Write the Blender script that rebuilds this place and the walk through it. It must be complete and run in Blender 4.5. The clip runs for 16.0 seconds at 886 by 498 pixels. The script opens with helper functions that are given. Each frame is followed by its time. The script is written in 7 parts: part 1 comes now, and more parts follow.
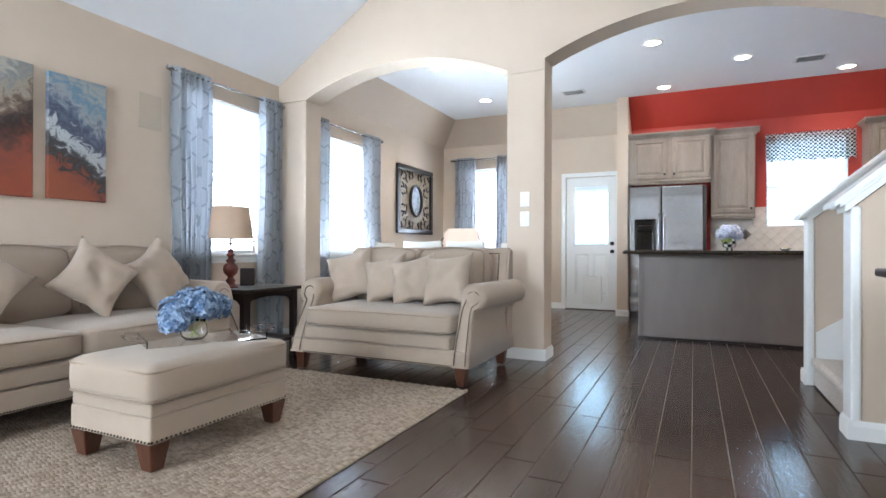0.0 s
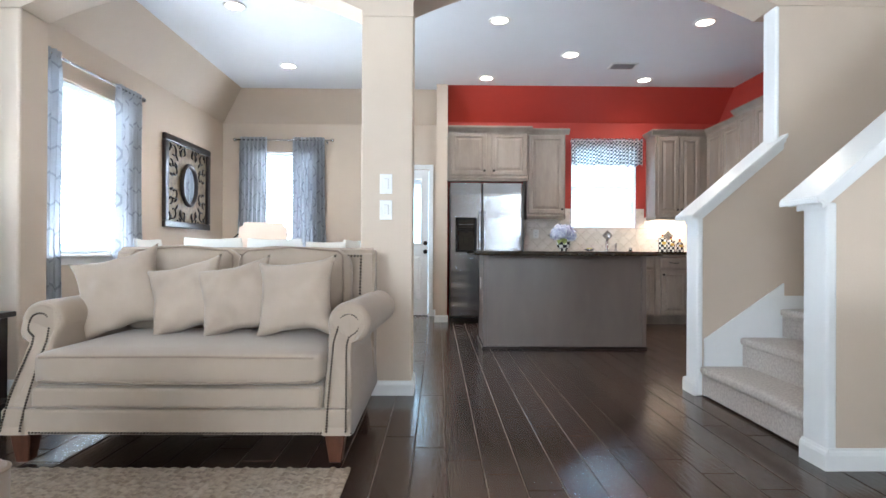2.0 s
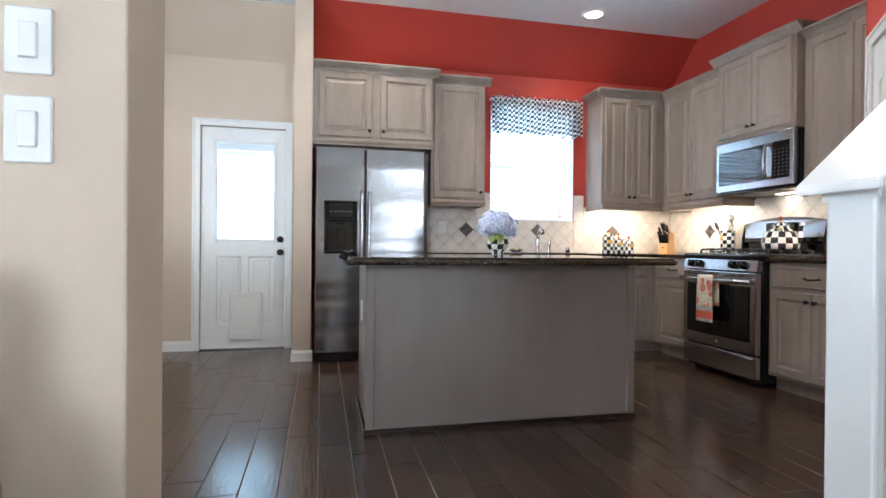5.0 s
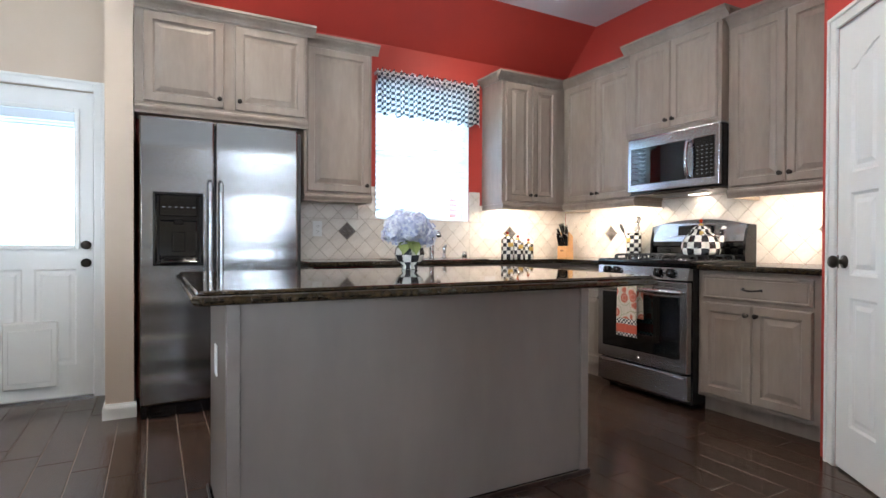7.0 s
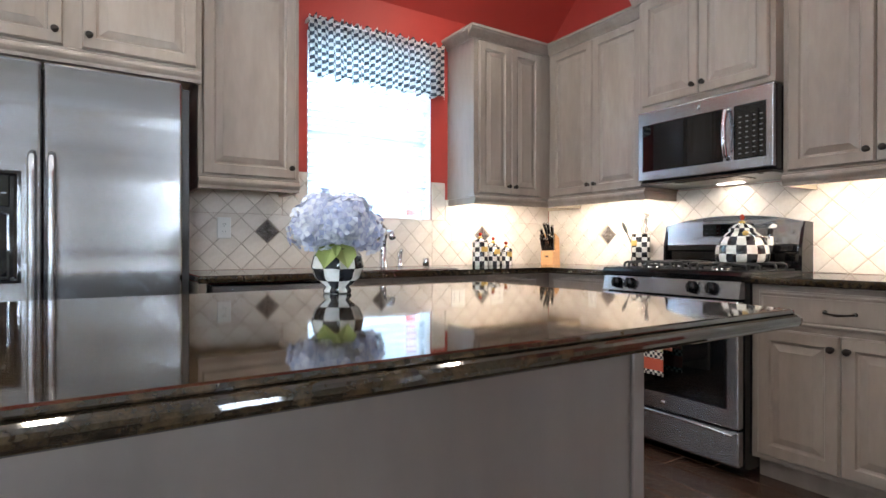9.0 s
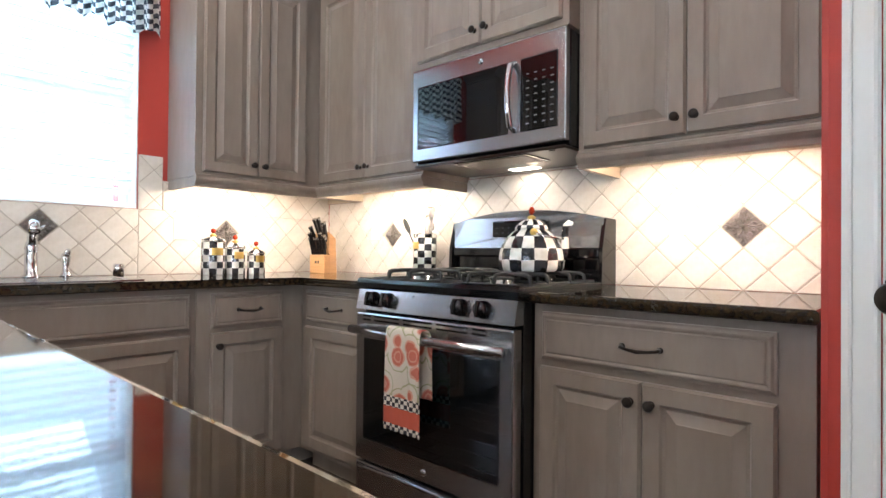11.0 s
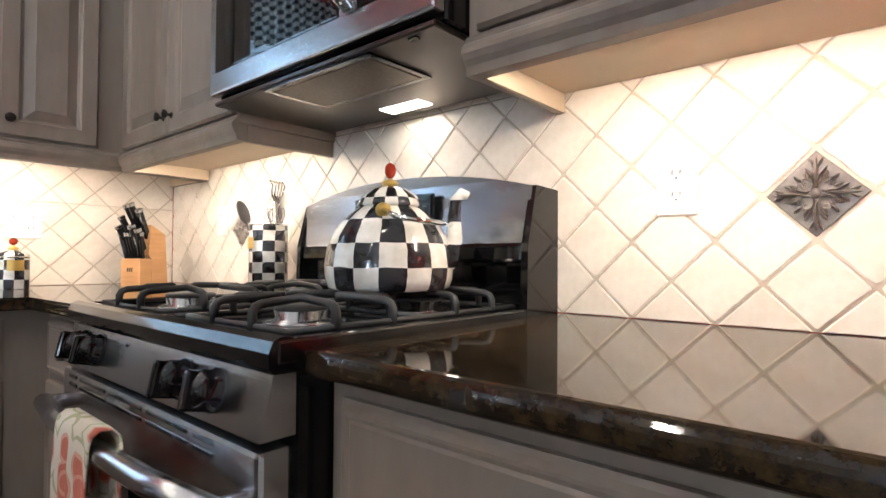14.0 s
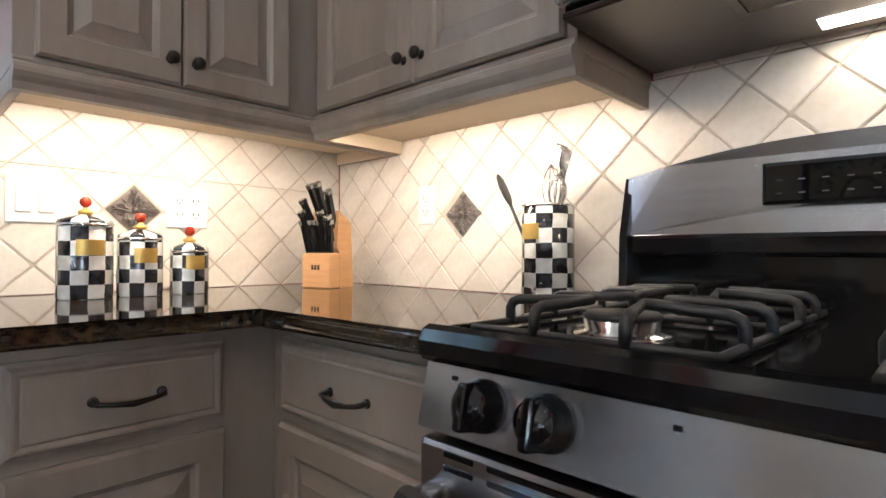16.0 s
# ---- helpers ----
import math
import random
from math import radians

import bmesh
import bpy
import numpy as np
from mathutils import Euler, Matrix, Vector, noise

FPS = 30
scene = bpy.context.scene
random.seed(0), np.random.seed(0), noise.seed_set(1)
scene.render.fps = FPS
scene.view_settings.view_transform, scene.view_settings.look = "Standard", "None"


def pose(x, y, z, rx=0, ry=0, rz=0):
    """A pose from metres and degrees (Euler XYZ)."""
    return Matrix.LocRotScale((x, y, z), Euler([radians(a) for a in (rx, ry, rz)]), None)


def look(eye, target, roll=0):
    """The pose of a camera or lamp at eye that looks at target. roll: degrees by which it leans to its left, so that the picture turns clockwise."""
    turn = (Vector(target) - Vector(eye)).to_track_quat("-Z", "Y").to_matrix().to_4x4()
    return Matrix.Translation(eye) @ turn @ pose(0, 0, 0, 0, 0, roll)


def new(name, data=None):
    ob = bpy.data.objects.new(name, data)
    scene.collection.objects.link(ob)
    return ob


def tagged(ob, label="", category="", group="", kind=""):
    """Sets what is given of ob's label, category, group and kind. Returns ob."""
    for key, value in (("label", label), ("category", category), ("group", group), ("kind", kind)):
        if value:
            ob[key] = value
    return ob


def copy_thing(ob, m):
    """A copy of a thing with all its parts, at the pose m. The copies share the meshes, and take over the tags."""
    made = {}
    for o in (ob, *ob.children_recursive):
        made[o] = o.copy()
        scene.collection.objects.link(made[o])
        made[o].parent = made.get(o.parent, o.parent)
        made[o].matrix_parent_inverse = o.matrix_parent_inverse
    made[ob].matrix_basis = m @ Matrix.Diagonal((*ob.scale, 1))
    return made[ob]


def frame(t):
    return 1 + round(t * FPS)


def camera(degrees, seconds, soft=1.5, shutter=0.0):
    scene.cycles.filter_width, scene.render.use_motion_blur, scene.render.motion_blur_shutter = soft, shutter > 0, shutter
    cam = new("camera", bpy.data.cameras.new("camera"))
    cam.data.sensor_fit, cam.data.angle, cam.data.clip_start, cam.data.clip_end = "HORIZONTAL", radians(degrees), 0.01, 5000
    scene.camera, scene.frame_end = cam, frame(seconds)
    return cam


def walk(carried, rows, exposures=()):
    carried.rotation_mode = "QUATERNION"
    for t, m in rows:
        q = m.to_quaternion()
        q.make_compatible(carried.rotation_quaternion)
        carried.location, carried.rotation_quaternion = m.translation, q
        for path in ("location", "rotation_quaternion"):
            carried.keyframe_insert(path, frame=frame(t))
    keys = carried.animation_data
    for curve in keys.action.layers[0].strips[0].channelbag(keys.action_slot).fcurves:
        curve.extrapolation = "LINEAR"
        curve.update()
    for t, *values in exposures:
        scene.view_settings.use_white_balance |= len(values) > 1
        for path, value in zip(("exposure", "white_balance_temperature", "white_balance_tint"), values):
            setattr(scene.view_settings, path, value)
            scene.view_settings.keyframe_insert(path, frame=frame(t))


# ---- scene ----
cam = camera(79.2, 16.0)
PATH = [
    (0, (0.082, -0.02, 0.908), (-0.767, 1.79, 0.913), 0.2),
    (0.5, (-0.189, 0.229, 0.94), (-0.856, 2.115, 0.941), 0.2),
    (1, (-0.478, 0.396, 0.937), (-0.914, 2.348, 0.94), 0.3),
    (1.5, (-0.704, 0.641, 0.915), (-0.899, 2.632, 0.917), 0.3),
    (2, (-0.875, 0.931, 0.917), (-0.854, 2.931, 0.923), 0.3),
    (2.5, (-1.055, 1.228, 0.915), (-0.85, 3.217, 0.924), 0.3),
    (3, (-1.055, 1.637, 0.915), (-0.763, 3.615, 0.921), 0.2),
    (3.5, (-0.991, 2.001, 0.894), (-0.678, 3.976, 0.893), 0.1),
    (4, (-0.877, 2.386, 0.951), (-0.509, 4.352, 0.951), 0.0),
    (4.2, (-0.819, 2.548, 0.957), (-0.432, 4.51, 0.951), 0.1),
    (6.3, (-0.623, 3.908, 0.999), (0.042, 5.794, 0.994), 0.4),
    (6.5, (-0.629, 3.96, 1.029), (0.108, 5.82, 1.01), 0.3),
    (7, (-0.646, 4.115, 1.034), (0.305, 5.874, 1.016), 0.2),
    (7.5, (-0.599, 4.358, 1.025), (0.414, 6.083, 1.017), 0.2),
    (8, (-0.463, 4.613, 1.047), (0.562, 6.331, 1.037), 0.2),
    (8.2, (-0.416, 4.718, 1.043), (0.618, 6.43, 1.037), 0.2),
    (10.3, (0.5, 5.346, 1.037), (1.825, 6.844, 1.039), 0.5),
    (10.5, (0.602, 5.382, 1.037), (1.985, 6.827, 1.047), 0.7),
    (11, (0.902, 5.378, 1.028), (2.386, 6.718, 1.049), 0.6),
    (11.5, (1.18, 5.373, 1.04), (2.686, 6.689, 1.062), 0.3),
    (12, (1.442, 5.47, 1.033), (2.97, 6.76, 1.063), 0.4),
    (12.5, (1.627, 5.556, 1.038), (3.168, 6.831, 1.068), 0.4),
    (13, (1.793, 5.627, 1.043), (3.332, 6.903, 1.084), 0.4),
    (13.5, (1.891, 5.667, 1.039), (3.425, 6.95, 1.084), 0.4),
    (14, (1.923, 5.74, 1.028), (3.441, 7.042, 1.064), 0.4),
    (14.5, (1.848, 5.937, 1.041), (3.359, 7.248, 1.056), 0.3),
    (15, (1.775, 6.158, 1.026), (3.294, 7.459, 1.041), 0.4),
    (15.5, (1.8, 6.384, 1.015), (3.283, 7.726, 1.029), 0.3),
    (16, (1.799, 6.586, 1.025), (3.245, 7.967, 1.037), 0.3),
]
walk(cam, [(t, look(eye, target, roll)) for t, eye, target, roll in PATH], [(0, 0.33), (4, 0.28), (8, 0.34), (10.5, 0.40), (11.2, 0.34), (12, 0.17), (13.5, 0.12), (16, -0.04)])

# ---- light and world ----
world = bpy.data.worlds.new("sky")
scene.world = world
world.use_nodes = True
wn = world.node_tree
sky = wn.nodes.new("ShaderNodeTexSky")
sky.sky_type, sky.sun_disc, sky.sun_elevation, sky.sun_rotation = "NISHITA", False, radians(55), radians(130)
wn.links.new(sky.outputs[0], wn.nodes["Background"].inputs[0])
wn.nodes["Background"].inputs[1].default_value = 0.15
sun = new("sun", bpy.data.lights.new("sun", "SUN"))
sun.data.energy, sun.data.angle, sun.data.color = 2.5, radians(0.5), (1.0, 0.95, 0.88)
sun.matrix_world = look((4, -4, 9), (0, 0, 0))


def area(name, m, w, h, power, color, spread=180):
    l = bpy.data.lights.new(name, "AREA")
    l.shape, l.size, l.size_y, l.energy, l.color, l.spread = "RECTANGLE", w, h, power, color, radians(spread)
    ob = new(name, l)
    ob.matrix_world = m
    return ob


XW_ = -3.87
DAY = (0.735, 0.86, 1.0)
WARM = (1.0, 0.85, 0.69)
for n, m, w, h, p in [
    ("window_light", look((XW_ - 0.24, 3.60, 1.60), (0, 3.60, 2.3)), 1.05, 1.5, 140),
    ("window_light", look((XW_ - 0.24, 5.46, 1.60), (0, 5.46, 2.7)), 1.25, 1.5, 175),
    ("window_light", look((-3.0, 8.68, 1.60), (-2.4, 4, 2.6)), 0.9, 1.5, 120),
    ("window_light", look((1.39, 8.66, 2.05), (1.39, 7.66, 0.75)), 0.85, 0.9, 120),
    # no window is seen here; added fill daylight for the living room
    ("window_light", look((-2.6, -2.28, 1.45), (-2.0, 4, 2.7)), 1.7, 1.9, 120),
    ("window_light", look((1.75, -2.28, 1.6), (0.8, 4, 2.4)), 0.85, 1.2, 72),
]:
    kitchen = h == 0.9
    area(n, m, w, h, p * 1.12, (0.50, 0.76, 1.0) if kitchen else DAY, 84 if kitchen else 180)
DOWNLIGHTS = [(-0.31, 5.87), (0.56, 6.72), (-0.28, 7.53), (1.68, 7.55), (1.60, 5.87), (-2.66, 5.63), (-2.61, 7.15)]
for x, y in DOWNLIGHTS:
    l = bpy.data.lights.new("downlight_lamp", "SPOT")
    l.energy, l.color, l.spot_size, l.spot_blend, l.shadow_soft_size = 44, (1.0, 0.90, 0.78), radians(150), 0.8, 0.06
    new("downlight_lamp", l).matrix_world = look((x, y, 3.035), (x, y, 0))
area("cabinet_light", look((2.674, 5.93, 1.360), (2.86, 5.93, 0.9)), 0.56, 0.014, 5.6, WARM)
area("cabinet_light", look((2.674, 7.46, 1.360), (2.86, 7.46, 0.9)), 0.66, 0.014, 6.0, WARM)
area("cabinet_light", look((2.26, 7.934, 1.360), (2.26, 8.12, 0.9)), 0.52, 0.014, 5.6, WARM)
area("hood_light", look((2.875, 6.685, 1.397), (2.86, 6.685, 0)), 0.04, 0.12, 0.4, WARM)


# ---- materials ----
def mat(name, base, rough=0.5, isl=False, metal=0.0, vary=0.0, scale=8.0, bump=0.0, bscale=60.0, bdist=0.002, coat=0.0, spec=0.5, per=0.0, trans=0.0, stretch=None, base2=None, sheen=0.0):
    """A surface: base colour drifting to base2 by coarse and fine noise, with fine relief."""
    m = bpy.data.materials.new(name)
    m.use_nodes = True
    nt = m.node_tree
    b = nt.nodes["Principled BSDF"]
    b.inputs["Base Color"].default_value = (*base, 1)
    b.inputs["Roughness"].default_value = rough
    b.inputs["Metallic"].default_value = metal
    b.inputs["Coat Weight"].default_value = coat
    b.inputs["Coat Roughness"].default_value = 0.05
    b.inputs["Specular IOR Level"].default_value = spec
    b.inputs["Transmission Weight"].default_value = trans
    if sheen:
        b.inputs["Sheen Weight"].default_value = sheen
    co = nt.nodes.new("ShaderNodeTexCoord")
    mp = nt.nodes.new("ShaderNodeMapping")
    nt.links.new(co.outputs["Object"], mp.inputs[0])
    if stretch:
        mp.inputs["Scale"].default_value = stretch
    if vary or base2 or per:
        n1, n2 = nt.nodes.new("ShaderNodeTexNoise"), nt.nodes.new("ShaderNodeTexNoise")
        n1.inputs["Scale"].default_value, n2.inputs["Scale"].default_value = scale, scale * 7
        n1.inputs["Detail"].default_value, n2.inputs["Detail"].default_value = 5, 3
        nt.links.new(mp.outputs[0], n1.inputs["Vector"]), nt.links.new(mp.outputs[0], n2.inputs["Vector"])
        add = nt.nodes.new("ShaderNodeMath")
        add.operation = "MULTIPLY_ADD"
        add.inputs[1].default_value = 0.35
        nt.links.new(n2.outputs[0], add.inputs[0]), nt.links.new(n1.outputs[0], add.inputs[2])
        src = add.outputs[0]
        if per:
            info = nt.nodes.new("ShaderNodeObjectInfo")
            geo = nt.nodes.new("ShaderNodeNewGeometry")
            a2 = nt.nodes.new("ShaderNodeMath")
            a2.operation = "MULTIPLY_ADD"
            a2.inputs[1].default_value = per
            nt.links.new(geo.outputs["Random Per Island"] if isl else info.outputs["Random"], a2.inputs[0]), nt.links.new(src, a2.inputs[2])
            a3 = nt.nodes.new("ShaderNodeMath")
            a3.operation = "SUBTRACT"
            a3.inputs[1].default_value = per / 2
            nt.links.new(a2.outputs[0], a3.inputs[0])
            src = a3.outputs[0]
        r = nt.nodes.new("ShaderNodeValToRGB")
        hi = base2 or [min(1, c * (1 + vary)) for c in base]
        lo = base if base2 else [c * (1 - vary) for c in base]
        r.color_ramp.elements[0].position, r.color_ramp.elements[1].position = 0.42, 0.92
        r.color_ramp.elements[0].color, r.color_ramp.elements[1].color = (*lo, 1), (*hi, 1)
        nt.links.new(src, r.inputs[0])
        nt.links.new(r.outputs[0], b.inputs["Base Color"])
    if bump:
        n3 = nt.nodes.new("ShaderNodeTexNoise")
        n3.inputs["Scale"].default_value, n3.inputs["Detail"].default_value = bscale, 4
        nt.links.new(mp.outputs[0], n3.inputs["Vector"])
        bp = nt.nodes.new("ShaderNodeBump")
        bp.inputs["Strength"].default_value, bp.inputs["Distance"].default_value = bump, bdist
        nt.links.new(n3.outputs[0], bp.inputs["Height"]), nt.links.new(bp.outputs[0], b.inputs["Normal"])
    return m


def glow(name, color, power):
    m = bpy.data.materials.new(name)
    m.use_nodes = True
    b = m.node_tree.nodes["Principled BSDF"]
    b.inputs["Base Color"].default_value = (*color, 1)
    b.inputs["Emission Color"].default_value = (*color, 1)
    b.inputs["Emission Strength"].default_value = power
    return m


def checks(name, around, up, mode="round"):
    """Hand-painted black and white checks: round a body, or over a cloth."""
    m = mat(name, (0.8, 0.79, 0.74), 0.12 if mode == "round" else 0.9, coat=0.4 if mode == "round" else 0)
    nt = m.node_tree
    b = nt.nodes["Principled BSDF"]
    co = nt.nodes.new("ShaderNodeTexCoord")
    nz = nt.nodes.new("ShaderNodeTexNoise")
    nz.inputs["Scale"].default_value = 30
    sep = nt.nodes.new("ShaderNodeSeparateXYZ")
    nt.links.new(co.outputs["Object"], sep.inputs[0]), nt.links.new(co.outputs["Object"], nz.inputs["Vector"])

    def mth(op, a, c):
        k = nt.nodes.new("ShaderNodeMath")
        k.operation = op
        for i, v in enumerate((a, c)):
            if isinstance(v, (int, float)):
                k.inputs[i].default_value = v
            else:
                nt.links.new(v, k.inputs[i])
        return k.outputs[0]
    if mode == "round":
        u = mth("MULTIPLY", mth("ARCTAN2", sep.outputs[1], sep.outputs[0]), around / (2 * math.pi))
    else:
        u = mth("MULTIPLY", sep.outputs[0], around)
    v = mth("MULTIPLY", sep.outputs[2], up)
    wob = mth("MULTIPLY", mth("SUBTRACT", nz.outputs[0], 0.5), 0.18)
    fu, fv = mth("FLOOR", mth("ADD", u, wob), 0), mth("FLOOR", mth("SUBTRACT", v, wob), 0)
    k = mth("MODULO", mth("ADD", mth("ADD", fu, fv), 200), 2)
    r = nt.nodes.new("ShaderNodeMix")
    r.data_type = "RGBA"
    tint = nt.nodes.new("ShaderNodeValToRGB")
    tint.color_ramp.elements[0].position, tint.color_ramp.elements[1].position = 0.4, 0.6
    tint.color_ramp.elements[0].color, tint.color_ramp.elements[1].color = (0.010, 0.010, 0.012, 1), (0.035, 0.038, 0.045, 1)
    nt.links.new(nz.outputs[0], tint.inputs[0])
    white = nt.nodes.new("ShaderNodeValToRGB")
    white.color_ramp.elements[0].position, white.color_ramp.elements[1].position = 0.35, 0.65
    white.color_ramp.elements[0].color, white.color_ramp.elements[1].color = (0.62, 0.60, 0.54, 1), (0.84, 0.83, 0.79, 1)
    nt.links.new(nz.outputs[0], white.inputs[0])
    nt.links.new(k, r.inputs["Factor"]), nt.links.new(tint.outputs[0], r.inputs["A"]), nt.links.new(white.outputs[0], r.inputs["B"])
    nt.links.new(r.outputs["Result"], b.inputs["Base Color"])
    return m


M_WALL = mat("wall_paint_beige", (0.585, 0.474, 0.372), 0.75, vary=0.03, scale=1.2, bump=0.25, bscale=90)
M_RED = mat("wall_paint_red", (0.40, 0.035, 0.022), 0.6, vary=0.06, scale=1.5, bump=0.25, bscale=90)
M_CEIL = mat("ceiling_paint", (0.83, 0.84, 0.86), 0.85, vary=0.02, scale=1, bump=0.2, bscale=70)
M_TRIM = mat("trim_white", (0.78, 0.78, 0.76), 0.32, vary=0.02, scale=5, bump=0.03)
M_PLANK = mat("plank_tile", (0.026, 0.0155, 0.0115), 0.17, scale=5, stretch=(5, 0.7, 1), base2=(0.075, 0.043, 0.031), bump=0.55, bscale=14, per=0.25, spec=0.55)
M_GROUT = mat("floor_grout", (0.20, 0.16, 0.13), 0.8, vary=0.2, scale=20)
M_CAB = mat("cabinet_taupe_glaze", (0.20, 0.155, 0.125), 0.42, scale=6, stretch=(1, 1, 0.25), base2=(0.285, 0.23, 0.19), bump=0.08, bscale=50)
M_UNDER = mat("cream_underside", (0.58, 0.48, 0.36), 0.6, vary=0.06, scale=3)
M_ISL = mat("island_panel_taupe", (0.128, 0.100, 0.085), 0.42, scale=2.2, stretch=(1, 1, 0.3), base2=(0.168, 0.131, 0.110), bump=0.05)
M_GRAN = mat("granite_dark", (0.005, 0.005, 0.005), 0.045, scale=60, base2=(0.050, 0.032, 0.016), spec=0.6)
M_TILE = mat("travertine_tile", (0.59, 0.525, 0.455), 0.45, scale=9, base2=(0.75, 0.69, 0.625), bump=0.3, bscale=30, per=0.22)
M_TGROUT = mat("tile_grout", (0.47, 0.41, 0.34), 0.9, vary=0.1, scale=30)
M_DECO = mat("pewter_relief", (0.19, 0.165, 0.15), 0.38, metal=0.5, vary=0.3, scale=60)
M_STEEL = mat("brushed_steel", (0.50, 0.505, 0.52), 0.22, metal=1.0, vary=0.06, scale=3, stretch=(1, 1, 40), bump=0.04, bscale=12)
M_FRIDGE = mat("wavy_brushed_steel", (0.30, 0.297, 0.30), 0.19, metal=1.0, vary=0.05, scale=2, stretch=(0.16, 1, 2.6), bump=0.8, bscale=2.0, bdist=0.016)
for nd in M_FRIDGE.node_tree.nodes:
    if nd.type == "TEX_NOISE" and abs(nd.inputs["Scale"].default_value - 2.0) < 0.01 and nd.outputs[0].links[0].to_node.type == "BUMP":
        nd.inputs["Detail"].default_value = 0.8
M_CHROME = mat("polished_chrome", (0.72, 0.72, 0.73), 0.07, metal=1.0, vary=0.02)
M_BLACK = mat("black_enamel", (0.006, 0.006, 0.007), 0.08, vary=0.1)
M_BGLASS = mat("black_glass", (0.004, 0.005, 0.006), 0.03, vary=0.1, spec=0.7)
M_IRON = mat("cast_iron", (0.020, 0.021, 0.023), 0.5, vary=0.2, bump=0.3, bscale=120)
M_BRONZE = mat("dark_bronze", (0.030, 0.024, 0.020), 0.33, metal=0.7, vary=0.3, scale=40)
M_CREAM = mat("cream_linen", (0.345, 0.264, 0.200), 0.92, vary=0.05, scale=3, bump=0.5, bscale=420, sheen=0.2)
M_PILLOW = mat("cream_pillow_linen", (0.385, 0.298, 0.230), 0.92, vary=0.05, scale=4, bump=0.6, bscale=300, sheen=0.2)
M_PIPING = mat("cream_piping", (0.29, 0.215, 0.16), 0.9, vary=0.05)
M_LEG = mat("brown_stained_leg", (0.085, 0.030, 0.016), 0.32, vary=0.3, scale=8, stretch=(6, 6, 1))
M_NAIL = mat("antique_nailhead", (0.06, 0.045, 0.030), 0.35, metal=0.9)
M_RUG = mat("jute_rug", (0.215, 0.158, 0.112), 0.95, scale=40, base2=(0.38, 0.295, 0.22), bump=0.6, bscale=200, per=0.45, isl=True)
M_CARPET = mat("stair_carpet", (0.42, 0.365, 0.325), 0.98, scale=70, base2=(0.62, 0.56, 0.51), bump=0.9, bscale=260, bdist=0.004)
M_DARKWOOD = mat("espresso_wood", (0.018, 0.010, 0.008), 0.28, vary=0.3, scale=5, stretch=(5, 1, 5))
M_REDWOOD = mat("red_brown_turned_wood", (0.10, 0.020, 0.012), 0.3, vary=0.4, scale=20)
M_SHADE = mat("linen_shade", (0.72, 0.60, 0.47), 0.9, vary=0.03, bump=0.2, bscale=300, trans=0.0)
sn = M_SHADE.node_tree
tr = sn.nodes.new("ShaderNodeBsdfTranslucent")
tr.inputs[0].default_value = (0.85, 0.62, 0.42, 1)
mx = sn.nodes.new("ShaderNodeMixShader")
mx.inputs[0].default_value = 0.5
sn.links.new(sn.nodes["Principled BSDF"].outputs[0], mx.inputs[1]), sn.links.new(tr.outputs[0], mx.inputs[2])
sn.links.new(mx.outputs[0], sn.nodes["Material Output"].inputs[0])
M_PLASTIC = mat("white_plastic", (0.76, 0.75, 0.72), 0.35, vary=0.02)
M_SPEAKER = mat("painted_grille", (0.50, 0.42, 0.325), 0.8, vary=0.03, bump=0.8, bscale=500)
M_BEECH = mat("beech_wood", (0.50, 0.27, 0.12), 0.4, scale=10, stretch=(1, 1, 8), vary=0.15)
M_GLASS = mat("clear_glass", (1, 1, 1), 0.0, trans=1.0)
M_ACRYLIC = mat("clear_acrylic", (1, 1, 1), 0.0, trans=1.0, spec=0.3)
M_ACRYLIC.node_tree.nodes["Principled BSDF"].inputs["IOR"].default_value = 1.10
M_MIRROR = mat("mirror_glass", (0.9, 0.9, 0.9), 0.01, metal=1.0)
M_PETAL = mat("blue_hydrangea", (0.07, 0.135, 0.25), 0.7, scale=14, base2=(0.30, 0.40, 0.54), per=0.7, isl=True)
M_PETAL2 = mat("pale_hydrangea", (0.36, 0.40, 0.58), 0.7, scale=14, base2=(0.66, 0.68, 0.74), per=0.7, isl=True)
M_LEAF = mat("green_leaf", (0.25, 0.30, 0.09), 0.5, vary=0.2)
M_BRASS = mat("aged_gold_label", (0.55, 0.36, 0.10), 0.35, metal=0.6, vary=0.15, scale=30)
M_REDBALL = mat("red_glazed_ball", (0.35, 0.035, 0.015), 0.15, vary=0.3, scale=40)
M_CHAIR = mat("white_painted_chair", (0.70, 0.68, 0.62), 0.4, vary=0.03)
M_TRAY = mat("pink_cream_tray", (0.66, 0.50, 0.39), 0.5, vary=0.05, scale=5)
M_KEYS = mat("grey_print", (0.12, 0.12, 0.12), 0.5, vary=0.1)
M_LAMPON = glow("lit_lamp", (1.0, 0.93, 0.82), 14)
M_STRIP = glow("lit_strip", (1.0, 0.86, 0.68), 6)
M_SKYOUT = glow("bright_outdoors", (0.50, 0.77, 1.0), 2.8)
M_BLIND = mat("white_blind", (0.80, 0.82, 0.84), 0.4, vary=0.02)
bl = M_BLIND.node_tree
tr = bl.nodes.new("ShaderNodeBsdfTranslucent")
tr.inputs[0].default_value = (0.85, 0.9, 0.95, 1)
mx = bl.nodes.new("ShaderNodeMixShader")
mx.inputs[0].default_value = 0.35
bl.links.new(bl.nodes["Principled BSDF"].outputs[0], mx.inputs[1]), bl.links.new(tr.outputs[0], mx.inputs[2])
bl.links.new(mx.outputs[0], bl.nodes["Material Output"].inputs[0])
